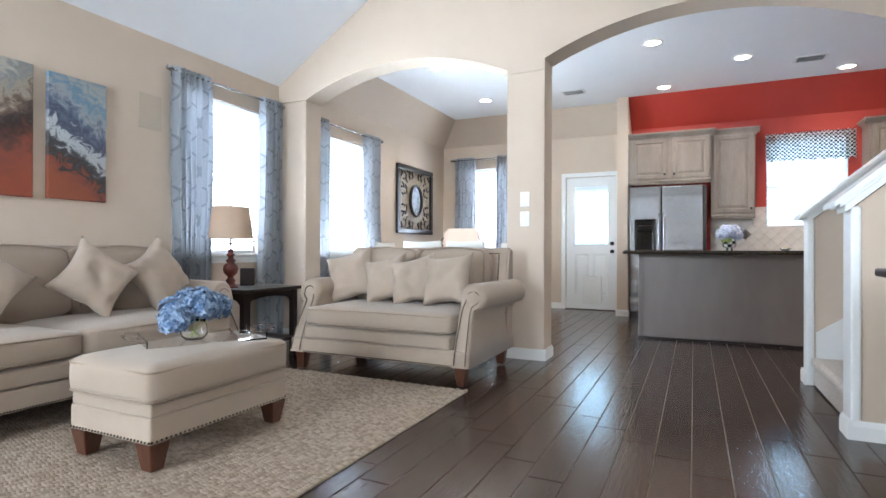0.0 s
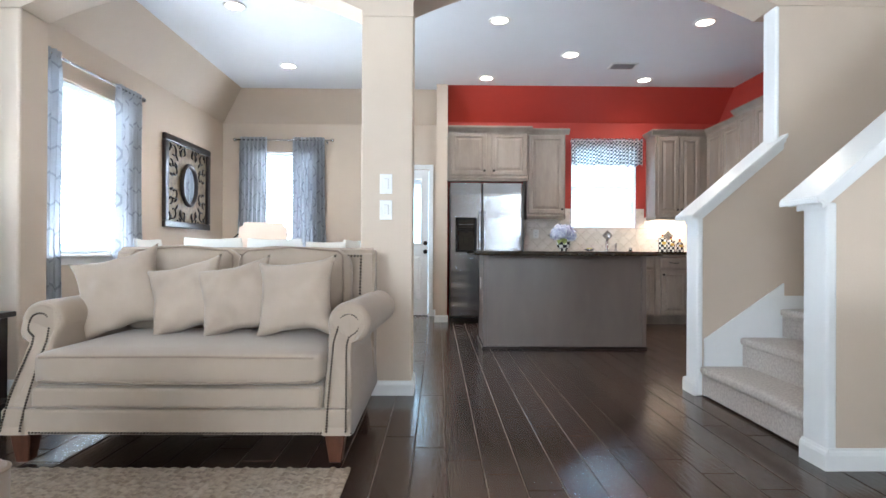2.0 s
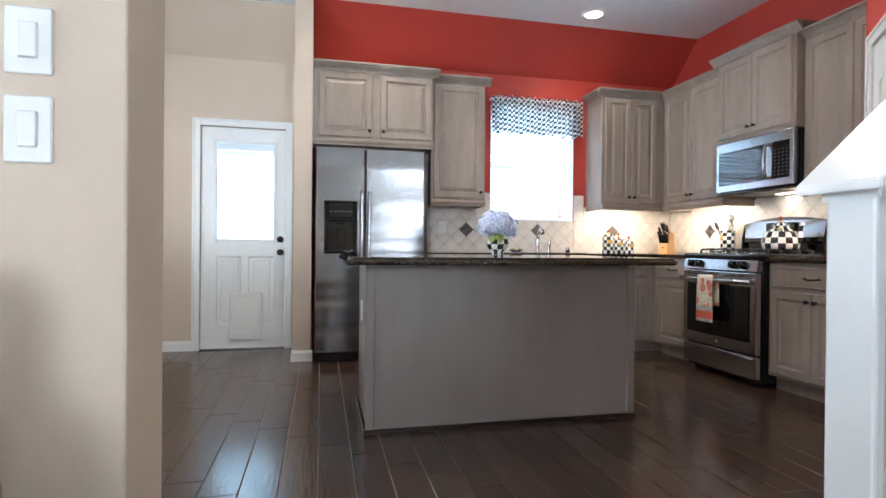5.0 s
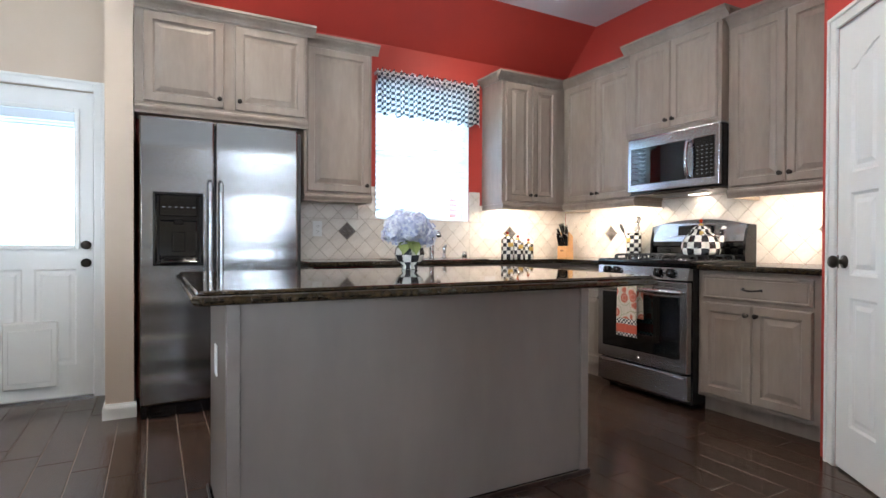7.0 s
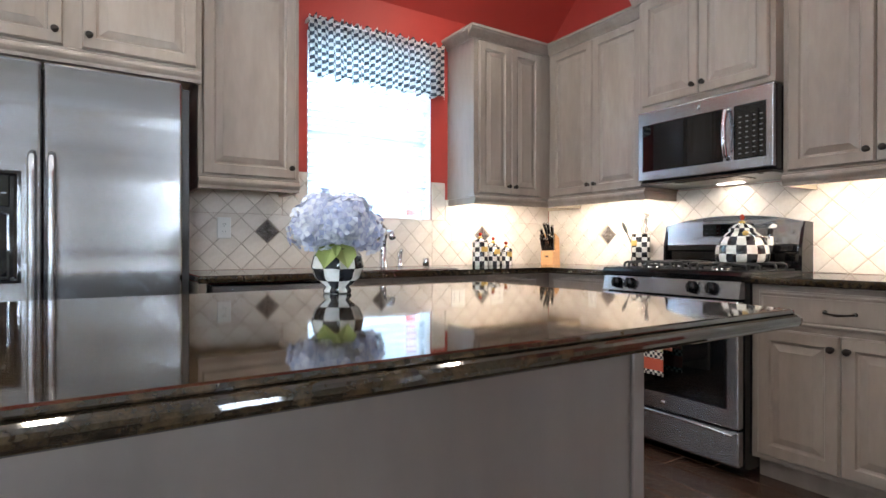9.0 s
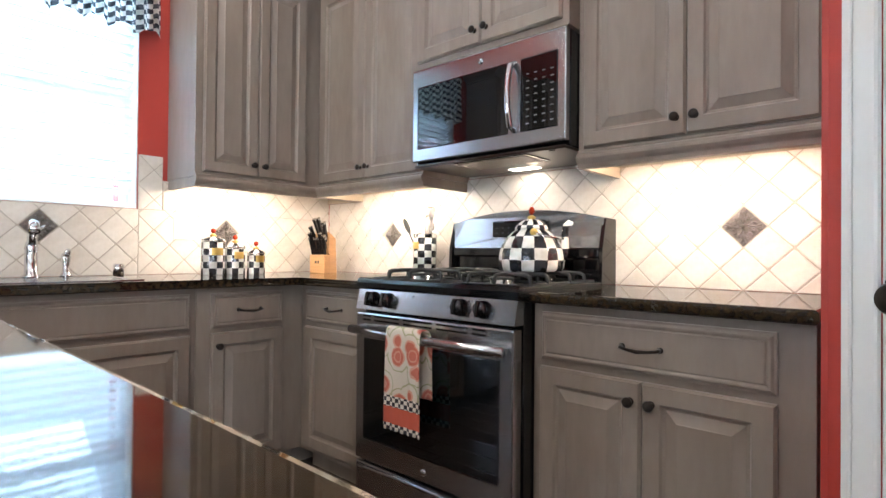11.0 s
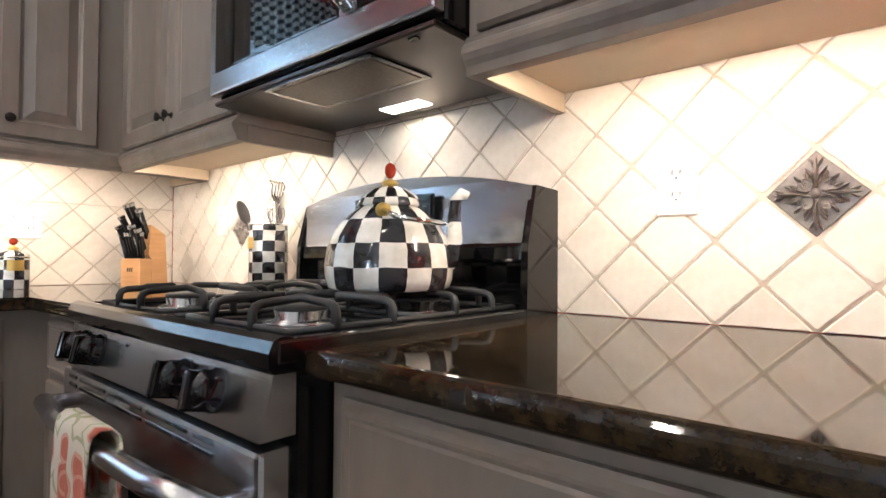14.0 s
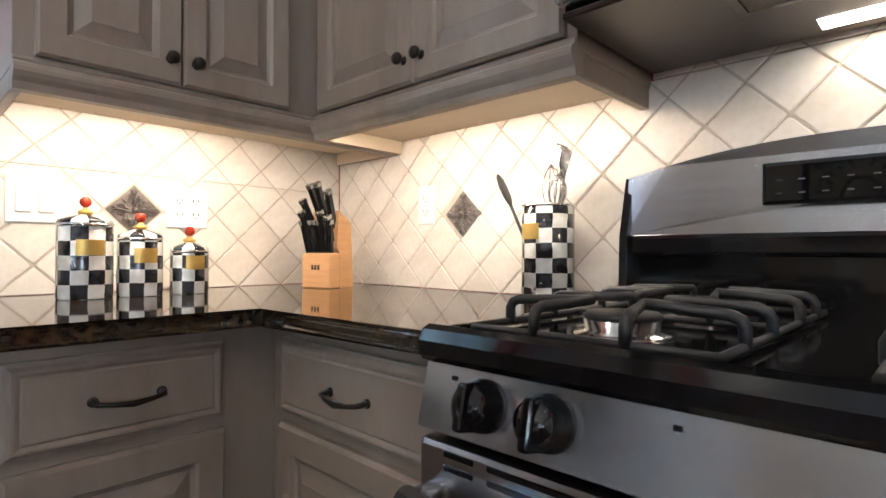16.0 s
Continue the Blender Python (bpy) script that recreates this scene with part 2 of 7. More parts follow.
M_CHECK_CLOTH = checks("checked_cloth", 42, 42, "flat")
cc = M_CHECK_CLOTH.node_tree
for nd in cc.nodes:
    if nd.type == "VALTORGB" and nd.color_ramp.elements[0].color[0] < 0.05:
        nd.color_ramp.elements[0].color, nd.color_ramp.elements[1].color = (0.035, 0.04, 0.05, 1), (0.10, 0.115, 0.13, 1)
tr = cc.nodes.new("ShaderNodeBsdfTranslucent")
mx = cc.nodes.new("ShaderNodeMixShader")
mx.inputs[0].default_value = 0.82
for lk in list(cc.nodes["Principled BSDF"].inputs["Base Color"].links):
    cc.links.new(lk.from_socket, tr.inputs[0])
cc.links.new(cc.nodes["Principled BSDF"].outputs[0], mx.inputs[1]), cc.links.new(tr.outputs[0], mx.inputs[2])
cc.links.new(mx.outputs[0], cc.nodes["Material Output"].inputs[0])


def curtain_material():
    """Blue-grey cloth with a darker ogee lattice; lets some light through."""
    m = mat("blue_grey_curtain", (0.55, 0.565, 0.59), 0.7, vary=0.06, scale=4, bump=0.4, bscale=300)
    nt = m.node_tree
    b = nt.nodes["Principled BSDF"]
    uv = nt.nodes.new("ShaderNodeUVMap")
    sep = nt.nodes.new("ShaderNodeSeparateXYZ")
    nt.links.new(uv.outputs[0], sep.inputs[0])

    def mth(op, a, c=0.0):
        k = nt.nodes.new("ShaderNodeMath")
        k.operation = op
        for i, v in enumerate((a, c)):
            if isinstance(v, (int, float)):
                k.inputs[i].default_value = v
            else:
                nt.links.new(v, k.inputs[i])
        return k.outputs[0]
    s = mth("SINE", mth("MULTIPLY", sep.outputs[1], 2 * math.pi / 0.42))
    a = mth("ADD", mth("DIVIDE", sep.outputs[0], 0.26), mth("MULTIPLY", s, 0.25))
    c = mth("SUBTRACT", mth("DIVIDE", sep.outputs[0], 0.26), mth("MULTIPLY", s, 0.25))
    la = mth("LESS_THAN", mth("ABSOLUTE", mth("SUBTRACT", mth("FRACT", a), 0.5)), 0.035)
    lb = mth("LESS_THAN", mth("ABSOLUTE", mth("SUBTRACT", mth("FRACT", mth("ADD", c, 0.5)), 0.5)), 0.035)
    line = mth("MAXIMUM", la, lb)
    mixc = nt.nodes.new("ShaderNodeMix")
    mixc.data_type = "RGBA"
    nt.links.new(line, mixc.inputs["Factor"])
    for lk in list(b.inputs["Base Color"].links):
        nt.links.new(lk.from_socket, mixc.inputs["A"])
    mixc.inputs["B"].default_value = (0.38, 0.395, 0.43, 1)
    nt.links.new(mixc.outputs["Result"], b.inputs["Base Color"])
    t = nt.nodes.new("ShaderNodeBsdfTranslucent")
    nt.links.new(mixc.outputs["Result"], t.inputs[0])
    x = nt.nodes.new("ShaderNodeMixShader")
    x.inputs[0].default_value = 0.62
    nt.links.new(b.outputs[0], x.inputs[1]), nt.links.new(t.outputs[0], x.inputs[2])
    nt.links.new(x.outputs[0], nt.nodes["Material Output"].inputs[0])
    return m


M_CURTAIN = curtain_material()


def painting_material(name, flip):
    """Abstract canvas: blue and white clouds over a slanting dark bank and rust below."""
    m = mat(name, (0.5, 0.5, 0.5), 0.55)
    nt = m.node_tree
    b = nt.nodes["Principled BSDF"]
    co = nt.nodes.new("ShaderNodeTexCoord")
    mp = nt.nodes.new("ShaderNodeMapping")
    mp.inputs["Rotation"].default_value = (radians(32 * flip), 0, 0)
    nt.links.new(co.outputs["Object"], mp.inputs[0])
    sep = nt.nodes.new("ShaderNodeSeparateXYZ")
    nt.links.new(mp.outputs[0], sep.inputs[0])
    nz = nt.nodes.new("ShaderNodeTexNoise")
    nz.inputs["Scale"].default_value, nz.inputs["Detail"].default_value, nz.inputs["Distortion"].default_value = 10, 10, 1.2
    nz.inputs["Roughness"].default_value = 0.68
    nt.links.new(mp.outputs[0], nz.inputs["Vector"])
    k = nt.nodes.new("ShaderNodeMath")
    k.operation = "MULTIPLY_ADD"
    k.inputs[1].default_value = 0.52
    mp.inputs["Location"].default_value = (0, 0, -0.30)
    nt.links.new(nz.outputs[0], k.inputs[0]), nt.links.new(sep.outputs[2], k.inputs[2])
    r = nt.nodes.new("ShaderNodeValToRGB")
    e = r.color_ramp.elements
    stops = [(0.0, (0.25, 0.065, 0.03)), (0.10, (0.20, 0.055, 0.035)), (0.14, (0.040, 0.035, 0.035)), (0.21, (0.07, 0.075, 0.08)), (0.25, (0.36, 0.38, 0.39)),
             (0.31, (0.42, 0.45, 0.47)), (0.36, (0.05, 0.06, 0.10)), (0.44, (0.10, 0.13, 0.19)), (0.52, (0.30, 0.32, 0.33)), (0.60, (0.12, 0.23, 0.32)), (0.68, (0.34, 0.35, 0.33)), (0.80, (0.16, 0.25, 0.33)), (0.90, (0.38, 0.38, 0.35)), (0.97, (0.05, 0.06, 0.10))]
    if flip < 0:
        stops = [(0.0, (0.26, 0.055, 0.025)), (0.16, (0.20, 0.05, 0.03)), (0.22, (0.10, 0.035, 0.025)), (0.32, (0.035, 0.025, 0.022)), (0.42, (0.13, 0.085, 0.06)), (0.50, (0.32, 0.27, 0.21)),
                 (0.58, (0.20, 0.21, 0.21)), (0.66, (0.42, 0.38, 0.31)), (0.75, (0.13, 0.19, 0.26)), (0.85, (0.40, 0.37, 0.31)), (0.95, (0.12, 0.14, 0.17))]
    e[0].position, e[0].color = stops[0][0], (*stops[0][1], 1)
    e[1].position, e[1].color = stops[-1][0], (*stops[-1][1], 1)
    for p, c in stops[1:-1]:
        s = e.new(p)
        s.color = (*c, 1)
    nt.links.new(k.outputs[0], r.inputs[0])
    nt.links.new(r.outputs[0], b.inputs["Base Color"])
    return m


# ---- builders ----
def obj(name, bm, material, parent=None, label="", smooth=False, kind="", category=""):
    me = bpy.data.meshes.new(name)
    bmesh.ops.recalc_face_normals(bm, faces=bm.faces)
    bm.to_mesh(me)
    bm.free()
    me.materials.append(material)
    if smooth:
        me.polygons.foreach_set("use_smooth", [True] * len(me.polygons))
    ob = new(name, me)
    if parent:
        ob.parent = parent
    return tagged(ob, label, category, "", kind)


def part(name, bm, material, parent, label="", smooth=False):
    return obj(name, bm, material, parent, label, smooth)


def thing(name, m, label, category, group=""):
    e = new(name)
    e.empty_display_size = 0.1
    e.matrix_world = m
    return tagged(e, label, category, group)


def box(bm, a, b, bevel=0.0, seg=1):
    geo = bmesh.ops.create_cube(bm, size=1, matrix=Matrix.Translation([(p + q) / 2 for p, q in zip(a, b)]) @ Matrix.Diagonal([abs(q - p) for p, q in zip(a, b)] + [1]))
    if bevel:
        es = list({e for v in geo["verts"] for e in v.link_edges})
        bmesh.ops.bevel(bm, geom=es, offset=bevel, segments=seg, profile=0.5, affect="EDGES")
    return bm


def B(*boxes, bevel=0.0, seg=1):
    bm = bmesh.new()
    for a, b in boxes:
        box(bm, a, b, bevel, seg)
    return bm


def extrude(bm, pts, d, axis="y"):
    """A prism of the outline pts (u, v) from d[0] to d[1] along axis."""
    def at(u, v, w):
        return {"y": (u, w, v), "x": (w, u, v), "z": (u, v, w)}[axis]
    lo = [bm.verts.new(at(u, v, d[0])) for u, v in pts]
    hi = [bm.verts.new(at(u, v, d[1])) for u, v in pts]
    n = len(pts)
    for i in range(n):
        bm.faces.new((lo[i], lo[(i + 1) % n], hi[(i + 1) % n], hi[i]))
    bm.faces.new(lo[::-1]), bm.faces.new(hi)
    return bm


def lathe(bm, prof, n=28, c=(0, 0, 0), m=None):
    """A turned body of (radius, height) steps."""
    m = m or Matrix.Translation(c)
    rings = []
    for r, z in prof:
        if r < 1e-5:
            rings.append([bm.verts.new(m @ Vector((0, 0, z)))])
        else:
            rings.append([bm.verts.new(m @ Vector((r * math.cos(2 * math.pi * i / n), r * math.sin(2 * math.pi * i / n), z))) for i in range(n)])
    for p, q in zip(rings, rings[1:]):
        for i in range(n):
            j = (i + 1) % n
            f = [p[i % len(p)], p[j % len(p)], q[j % len(q)], q[i % len(q)]]
            f = list(dict.fromkeys(f))
            if len(f) > 2:
                bm.faces.new(f)
    for ring, rev in ((rings[0], True), (rings[-1], False)):
        if len(ring) > 2:
            bm.faces.new(ring[::-1] if rev else ring)
    return bm


def tube(bm, pts, r, n=8, closed=False):
    """A round bar along pts; r is one radius or one per point."""
    pts = [Vector(p) for p in pts]
    rs = r if isinstance(r, (list, tuple)) else [r] * len(pts)
    rings, up = [], None
    for i, p in enumerate(pts):
        a, b = pts[(i - 1) % len(pts)] if closed or i else p, pts[(i + 1) % len(pts)] if closed or i < len(pts) - 1 else p
        d = (b - a).normalized()
        if up is None:
            up = Vector((0, 0, 1)) if abs(d.z) < 0.9 else Vector((0, 1, 0))
        s = d.cross(up).normalized()
        up = s.cross(d).normalized()
        rings.append([bm.verts.new(p + rs[i] * (math.cos(2 * math.pi * k / n) * s + math.sin(2 * math.pi * k / n) * up)) for k in range(n)])
    for i in range(len(rings) - (0 if closed else 1)):
        p, q = rings[i], rings[(i + 1) % len(rings)]
        for k in range(n):
            bm.faces.new((p[k], p[(k + 1) % n], q[(k + 1) % n], q[k]))
    if not closed:
        bm.faces.new(rings[0][::-1]), bm.faces.new(rings[-1])
    return bm


def arc(c, r, a0, a1, n, plane="xz", y=0.0):
    out = []
    for i in range(n + 1):
        a = radians(a0 + (a1 - a0) * i / n)
        u, v = c[0] + r * math.cos(a), c[1] + r * math.sin(a)
        out.append((u, v) if plane == "2d" else (u, y, v))
    return out


def relief(bm, x0, z0, x1, z1, y0, steps):
    """A panel facing -y: steps are (inset, y) from the outer edge in; the last one is capped."""
    prev = None
    for ins, y in [(0, y0)] + steps:
        ring = [bm.verts.new(p) for p in ((x0 + ins, y, z0 + ins), (x1 - ins, y, z0 + ins), (x1 - ins, y, z1 - ins), (x0 + ins, y, z1 - ins))]
        if prev:
            for i in range(4):
                bm.faces.new((prev[i], prev[(i + 1) % 4], ring[(i + 1) % 4], ring[i]))
        else:
            bm.faces.new(ring[::-1])
        prev = ring
    bm.faces.new(prev)
    return bm


def cushion(bm, a, b, r=0.05, puff=0.02, n=10, m=None, crumple=0.0):
    """A soft block with rounded edges and swollen faces."""
    a, b = Vector(a), Vector(b)
    c, h = (a + b) / 2, (b - a) / 2
    own = bmesh.new()
    bmesh.ops.create_cube(own, size=2)
    bmesh.ops.subdivide_edges(own, edges=list(own.edges), cuts=n, use_grid_fill=True)
    for v in own.verts:
        p = v.co.copy()
        q = Vector([math.copysign(abs(t) ** 0.8, t) for t in p])
        w = Vector([q[i] * h[i] for i in range(3)])
        core = Vector([max(-h[i] + r, min(h[i] - r, w[i])) for i in range(3)])
        d = w - core
        if d.length > 1e-6:
            w = core + d.normalized() * r
        for i in range(3):
            j, k = (i + 1) % 3, (i + 2) % 3
            w[i] += math.copysign(puff, p[i]) * (abs(p[i]) > 0.99) * (1 - p[j] ** 2) * (1 - p[k] ** 2)
        if crumple:
            w += noise.noise_vector(w * 6 + c) * crumple
        v.co = (m or Matrix()) @ (w + c)
    me = bpy.data.meshes.new("soft")
    own.to_mesh(me)
    own.free()
    bm.from_mesh(me)
    bpy.data.meshes.remove(me)
    return bm


def wall_y(name, y0, y1, x0, x1, z0, z1, holes, material):
    """A wall along x with openings (x0, x1, z0, z1)."""
    xs = sorted({x0, x1, *[h[0] for h in holes], *[h[1] for h in holes]})
    zs = sorted({z0, z1, *[h[2] for h in holes], *[h[3] for h in holes]})
    bm = bmesh.new()
    for a, b in zip(xs, xs[1:]):
        run = None
        for c, d in zip(zs, zs[1:]):
            mid = ((a + b) / 2, (c + d) / 2)
            open_ = any(h[0] < mid[0] < h[1] and h[2] < mid[1] < h[3] for h in holes)
            if open_:
                if run:
                    box(bm, (a, y0, run[0]), (b, y1, run[1]))
                run = None
            else:
                run = (run[0] if run else c, d)
        if run:
            box(bm, (a, y0, run[0]), (b, y1, run[1]))
    bmesh.ops.remove_doubles(bm, verts=bm.verts, dist=1e-5)
    return obj(name, bm, material, kind="structure")


def wall_x(name, x0, x1, y0, y1, z0, z1, holes, material):
    ob = wall_y(name, x0, x1, y0, y1, z0, z1, holes, material)
    for v in ob.data.vertices:
        v.co = (v.co.y, v.co.x, v.co.z)
    ob.data.flip_normals()
    return ob


def st(name, bm, material, label="", smooth=False, parent=None):
    return obj(name, bm, material, parent, label, smooth, kind="structure")


# ---- shell ----
XW, XR, YB, YK, ZC = -3.87, 2.96, 8.42, 8.22, 3.05
st("floor", B(((XW - 0.2, -2.3, -0.12), (XR + 0.2, YB + 0.2, -0.004))), M_GROUT, "brown grout bed under the plank tiles")
W1, W2, WD, WK = (3.10, 4.10, 0.87, 2.28), (4.86, 6.06, 0.87, 2.28), (-3.42, -2.58, 0.87, 2.28), (0.945, 1.83, 1.235, 2.37)
wall_x("wall_west", XW - 0.16, XW, -2.2, YB + 0.16, 0, 3.3, [W1, W2], M_WALL)
wall_y("wall_north", YB, YB + 0.16, XW, -0.75, 0, 3.2, [WD, (-1.745, -1.0, 0.0, 2.05)], M_WALL)
wall_y("wall_kitchen", YK, YB + 0.16, -0.749, XR + 0.16, 0, 3.2, [WK], M_RED)
wall_x("wall_partition", -0.895, -0.75, 7.79, YB, 0, ZC, [], M_WALL)
wall_x("wall_east", XR, XR + 0.16, 4.58, YK, 0, 3.2, [], M_RED)
# unseen walls on the south side, added to close the room against the sun
wall_y("wall_south", -2.2, -2.04, XW, XR, 0, 3.5, [(-3.5, -1.7, 0.5, 2.4), (1.3, 2.2, 1.0, 2.2)], M_WALL)
wall_x("wall_southeast", 2.62, 2.78, -2.04, 4.34, 0, 3.5, [], M_WALL)

# ceilings and slopes
st("ceiling", B(((XW, 4.58, ZC), (XR, YB, ZC + 0.1))), M_CEIL, "flat white ceiling of the dining room and kitchen")
bm = bmesh.new()
extrude(bm, [(XW, 2.62), (-2.75, 3.32), (-2.75, 3.42), (XW, 3.42)], (-2.04, 4.34), "y")
box(bm, (-2.75, -2.04, 3.32), (2.78, 4.34, 3.42))
st("ceiling_living", bm, M_CEIL, "white vaulted ceiling of the living room")
# unseen slab over the ceilings, added only to block the sun
st("roof", B(((XW - 0.3, -2.4, 3.46), (XR + 0.3, YB + 0.3, 3.6))), M_CEIL)
bm = bmesh.new()
extrude(bm, [(XW, 2.67), (XW + 0.40, ZC), (XW, ZC)], (4.58, YB), "y")
st("wall_slope_west", bm, M_WALL)
bm = bmesh.new()
extrude(bm, [(YB, 2.67), (YB - 0.40, ZC), (YB, ZC)], (XW, -0.895), "x")
st("wall_slope_north", bm, M_WALL)
bm = bmesh.new()
extrude(bm, [(YK, 2.67), (YK - 0.40, ZC), (YK, ZC)], (-0.75, XR), "x")
st("wall_slope_kitchen", bm, M_RED)

# arched header on the column
CX0, CX1, CY0, CY1 = -1.36, -1.036, 4.33, 4.58


def arch_edge(x0, x1, spring, crest, n=28):
    w, h = (x1 - x0) / 2, crest - spring
    r = (w * w + h * h) / (2 * h)
    return [(x0 + 2 * w * i / n, crest - r + math.sqrt(max(0, r * r - (-w + 2 * w * i / n) ** 2))) for i in range(n + 1)]


bm = bmesh.new()
top = 3.44
line = [(XW, 2.44), (-3.51, 2.44)] + arch_edge(-3.51, CX0, 2.44, 2.68) + [(CX0, 2.405), (CX1, 2.405), (CX1, 2.50)] + arch_edge(CX1, 1.285, 2.50, 2.76) + [(2.62, 2.50)]
line = [p for p, q in zip(line, line[1:] + [None]) if p != q]
extrude(bm, line + [(2.62, top), (XW, top)], (CY0, CY1), "y")
st("wall_arch_header", bm, M_WALL, "beige wall with two shallow arches")
st("column", B(((CX0, CY0, 0), (CX1, CY1, 2.404)), bevel=0.006, seg=2), M_WALL, "square beige column with rounded corners")
st("wall_pilaster", B(((XW, CY0, 0), (-3.51, CY1, 2.44)), bevel=0.015, seg=2), M_WALL)
# stairwell
SX, SLOPE, ZN = 0.80, 0.86, 1.13
st("wall_stair_far", extrude(bmesh.new(), [(SX + 0.02, 0), (SX + 0.02, ZN), (1.30, ZN + 0.5 * SLOPE), (1.30, 2.50), (2.62, 2.50), (2.62, 0)], (4.34, 4.46), "y"), M_WALL, "beige half wall beside the stairs")
st("wall_stair_post", B(((1.285, 4.335, 1.55), (1.316, 4.472, 2.50)), bevel=0.01), M_TRIM)
st("wall_stair_near", extrude(bmesh.new(), [(0.79, 0), (0.79, ZN), (2.62, ZN + 1.83 * SLOPE), (2.62, 0)], (3.19, 3.31), "y"), M_WALL, "beige half wall beside the stairs")


def cap(name, x0, x1, z0, yc, w, parent=None):
    e = st(name, B(((0, 0, 0), (0.01, 0.01, 0.01))), M_TRIM, "glossy white sloping cap rail")
    bm = bmesh.new()
    for dx, hw, lo, hi in ((-0.075, w / 2 + 0.065, 0.035, 0.065), (-0.05, w / 2 + 0.045, 0.012, 0.036), (-0.025, w / 2 + 0.022, -0.03, 0.013)):
        a, b = x0 + dx, x1
        za, zb = z0 + dx * SLOPE, z0 + (x1 - x0) * SLOPE
        extrude(bm, [(a, za + lo), (b, zb + lo), (b, zb + hi), (a, za + hi)], (yc - hw, yc + hw), "y")
    bmesh.ops.bevel(bm, geom=list(bm.edges), offset=0.005, segments=2, affect="EDGES")
    bm.to_mesh(e.data)
    bm.free()
    return e


cap("stair_cap_far", SX, 1.33, ZN + 0.02, 4.40, 0.13)
cap("stair_cap_near", 0.77, 2.60, ZN + 0.02, 3.25, 0.13)
st("stair_newel_far", B(((SX - 0.02, 4.325, 0), (SX + 0.02, 4.475, ZN)), bevel=0.01, seg=2), M_TRIM)
st("stair_newel_near", B(((0.77, 3.175, 0), (0.815, 3.325, ZN)), bevel=0.01, seg=2), M_TRIM)
stairs = thing("stair_flight", pose(0, 0, 0), "beige carpeted stair steps with rounded nosings between half walls", "stairs")
for i, (x, z) in enumerate([(0.81, 0.198), (1.065, 0.382), (1.32, 0.566)]):
    bm = cushion(bmesh.new(), (x - 0.02, 3.327, z - 0.06), (x + (0.30 if i < 2 else 1.29), 4.323, z), r=0.027, puff=0, n=8)
    box(bm, (x + 0.006, 3.329, z - 0.184), (2.61 if i == 2 else x + 0.262, 4.321, z - 0.03))
    part("step", bm, M_CARPET, stairs)
st("stair_skirt", extrude(bmesh.new(), [(SX + 0.03, 0.0), (SX + 0.03, 0.36), (1.34, 0.72), (1.34, 0.64), (2.6, 0.64), (2.6, 0.0)], (4.325, 4.339), "y"), M_TRIM, "white skirt board along the stairs")


def baseboard(a, b, side):
    """Moulded board along the wall line a-b; side is the unit direction into the room."""
    a, b, s = Vector(a), Vector(b), Vector(side)
    bm = bmesh.new()
    prof = [(0.0, 0.0), (0.015, 0.0), (0.015, 0.065), (0.011, 0.078), (0.007, 0.082), (0.004, 0.092), (0, 0.092)]
    lo = [bm.verts.new((*(a + s * u), v)) for u, v in prof]
    hi = [bm.verts.new((*(b + s * u), v)) for u, v in prof]
    for i in range(len(prof)):
        j = (i + 1) % len(prof)
        bm.faces.new((lo[i], lo[j], hi[j], hi[i]))
    bm.faces.new(lo), bm.faces.new(hi)
    st("baseboard", bm, M_TRIM, "white moulded baseboard")


o = 0.015
for a, b, s in [((XW, -2.04), (XW, 4.33), (1, 0)), ((XW, 4.58), (XW, YB), (1, 0)), ((XW, YB), (-1.81, YB), (0, -1)), ((-0.935, YB), (-0.895, YB), (0, -1)),
                ((-0.895, YB), (-0.895, 7.79 - o), (-1, 0)), ((-0.895, 7.79), (-0.75 + o, 7.79), (0, -1)),
                ((XW, 4.33), (-3.51 + o, 4.33), (0, -1)), ((-3.51, 4.33), (-3.51, 4.58), (1, 0)),
                ((CX0 - o, CY0), (CX1 + o, CY0), (0, -1)), ((CX1, CY0), (CX1, CY1 + o), (1, 0)), ((CX0, CY0), (CX0, CY1 + o), (-1, 0)), ((CX0, CY1), (CX1, CY1), (0, 1)),
                ((SX - 0.02, 4.325), (SX - 0.02, 4.475), (-1, 0)), ((SX - 0.035, 4.475), (2.0, 4.475), (0, 1)), ((0.77, 3.175 - o), (0.77, 3.325), (-1, 0)), ((0.77, 3.175), (2.62, 3.19), (0, -1))]:
    baseboard(a, b, s)

# corner pantry
PA, PB = Vector((2.232, 5.526)), Vector((1.632, 4.781))
pd = (PB - PA).normalized()
ang = math.degrees(math.atan2(pd.y, pd.x))
PM = pose(PA.x, PA.y, 0, 0, 0, ang)  # local x runs along the diagonal wall, local -y faces the kitchen
wall = wall_y("wall_pantry", 0, 0.1, 0, (PB - PA).length, 0, ZC, [(0.115, 0.795, 0, 2.04)], M_RED)
wall.matrix_world = PM
wall_x("wall_pantry_side", 1.632, 1.732, 4.58, 4.781, 0, ZC, [], M_RED)
wall_y("wall_pantry_end", 5.445, 5.538, 2.233, XR, 0, ZC, [], M_RED)


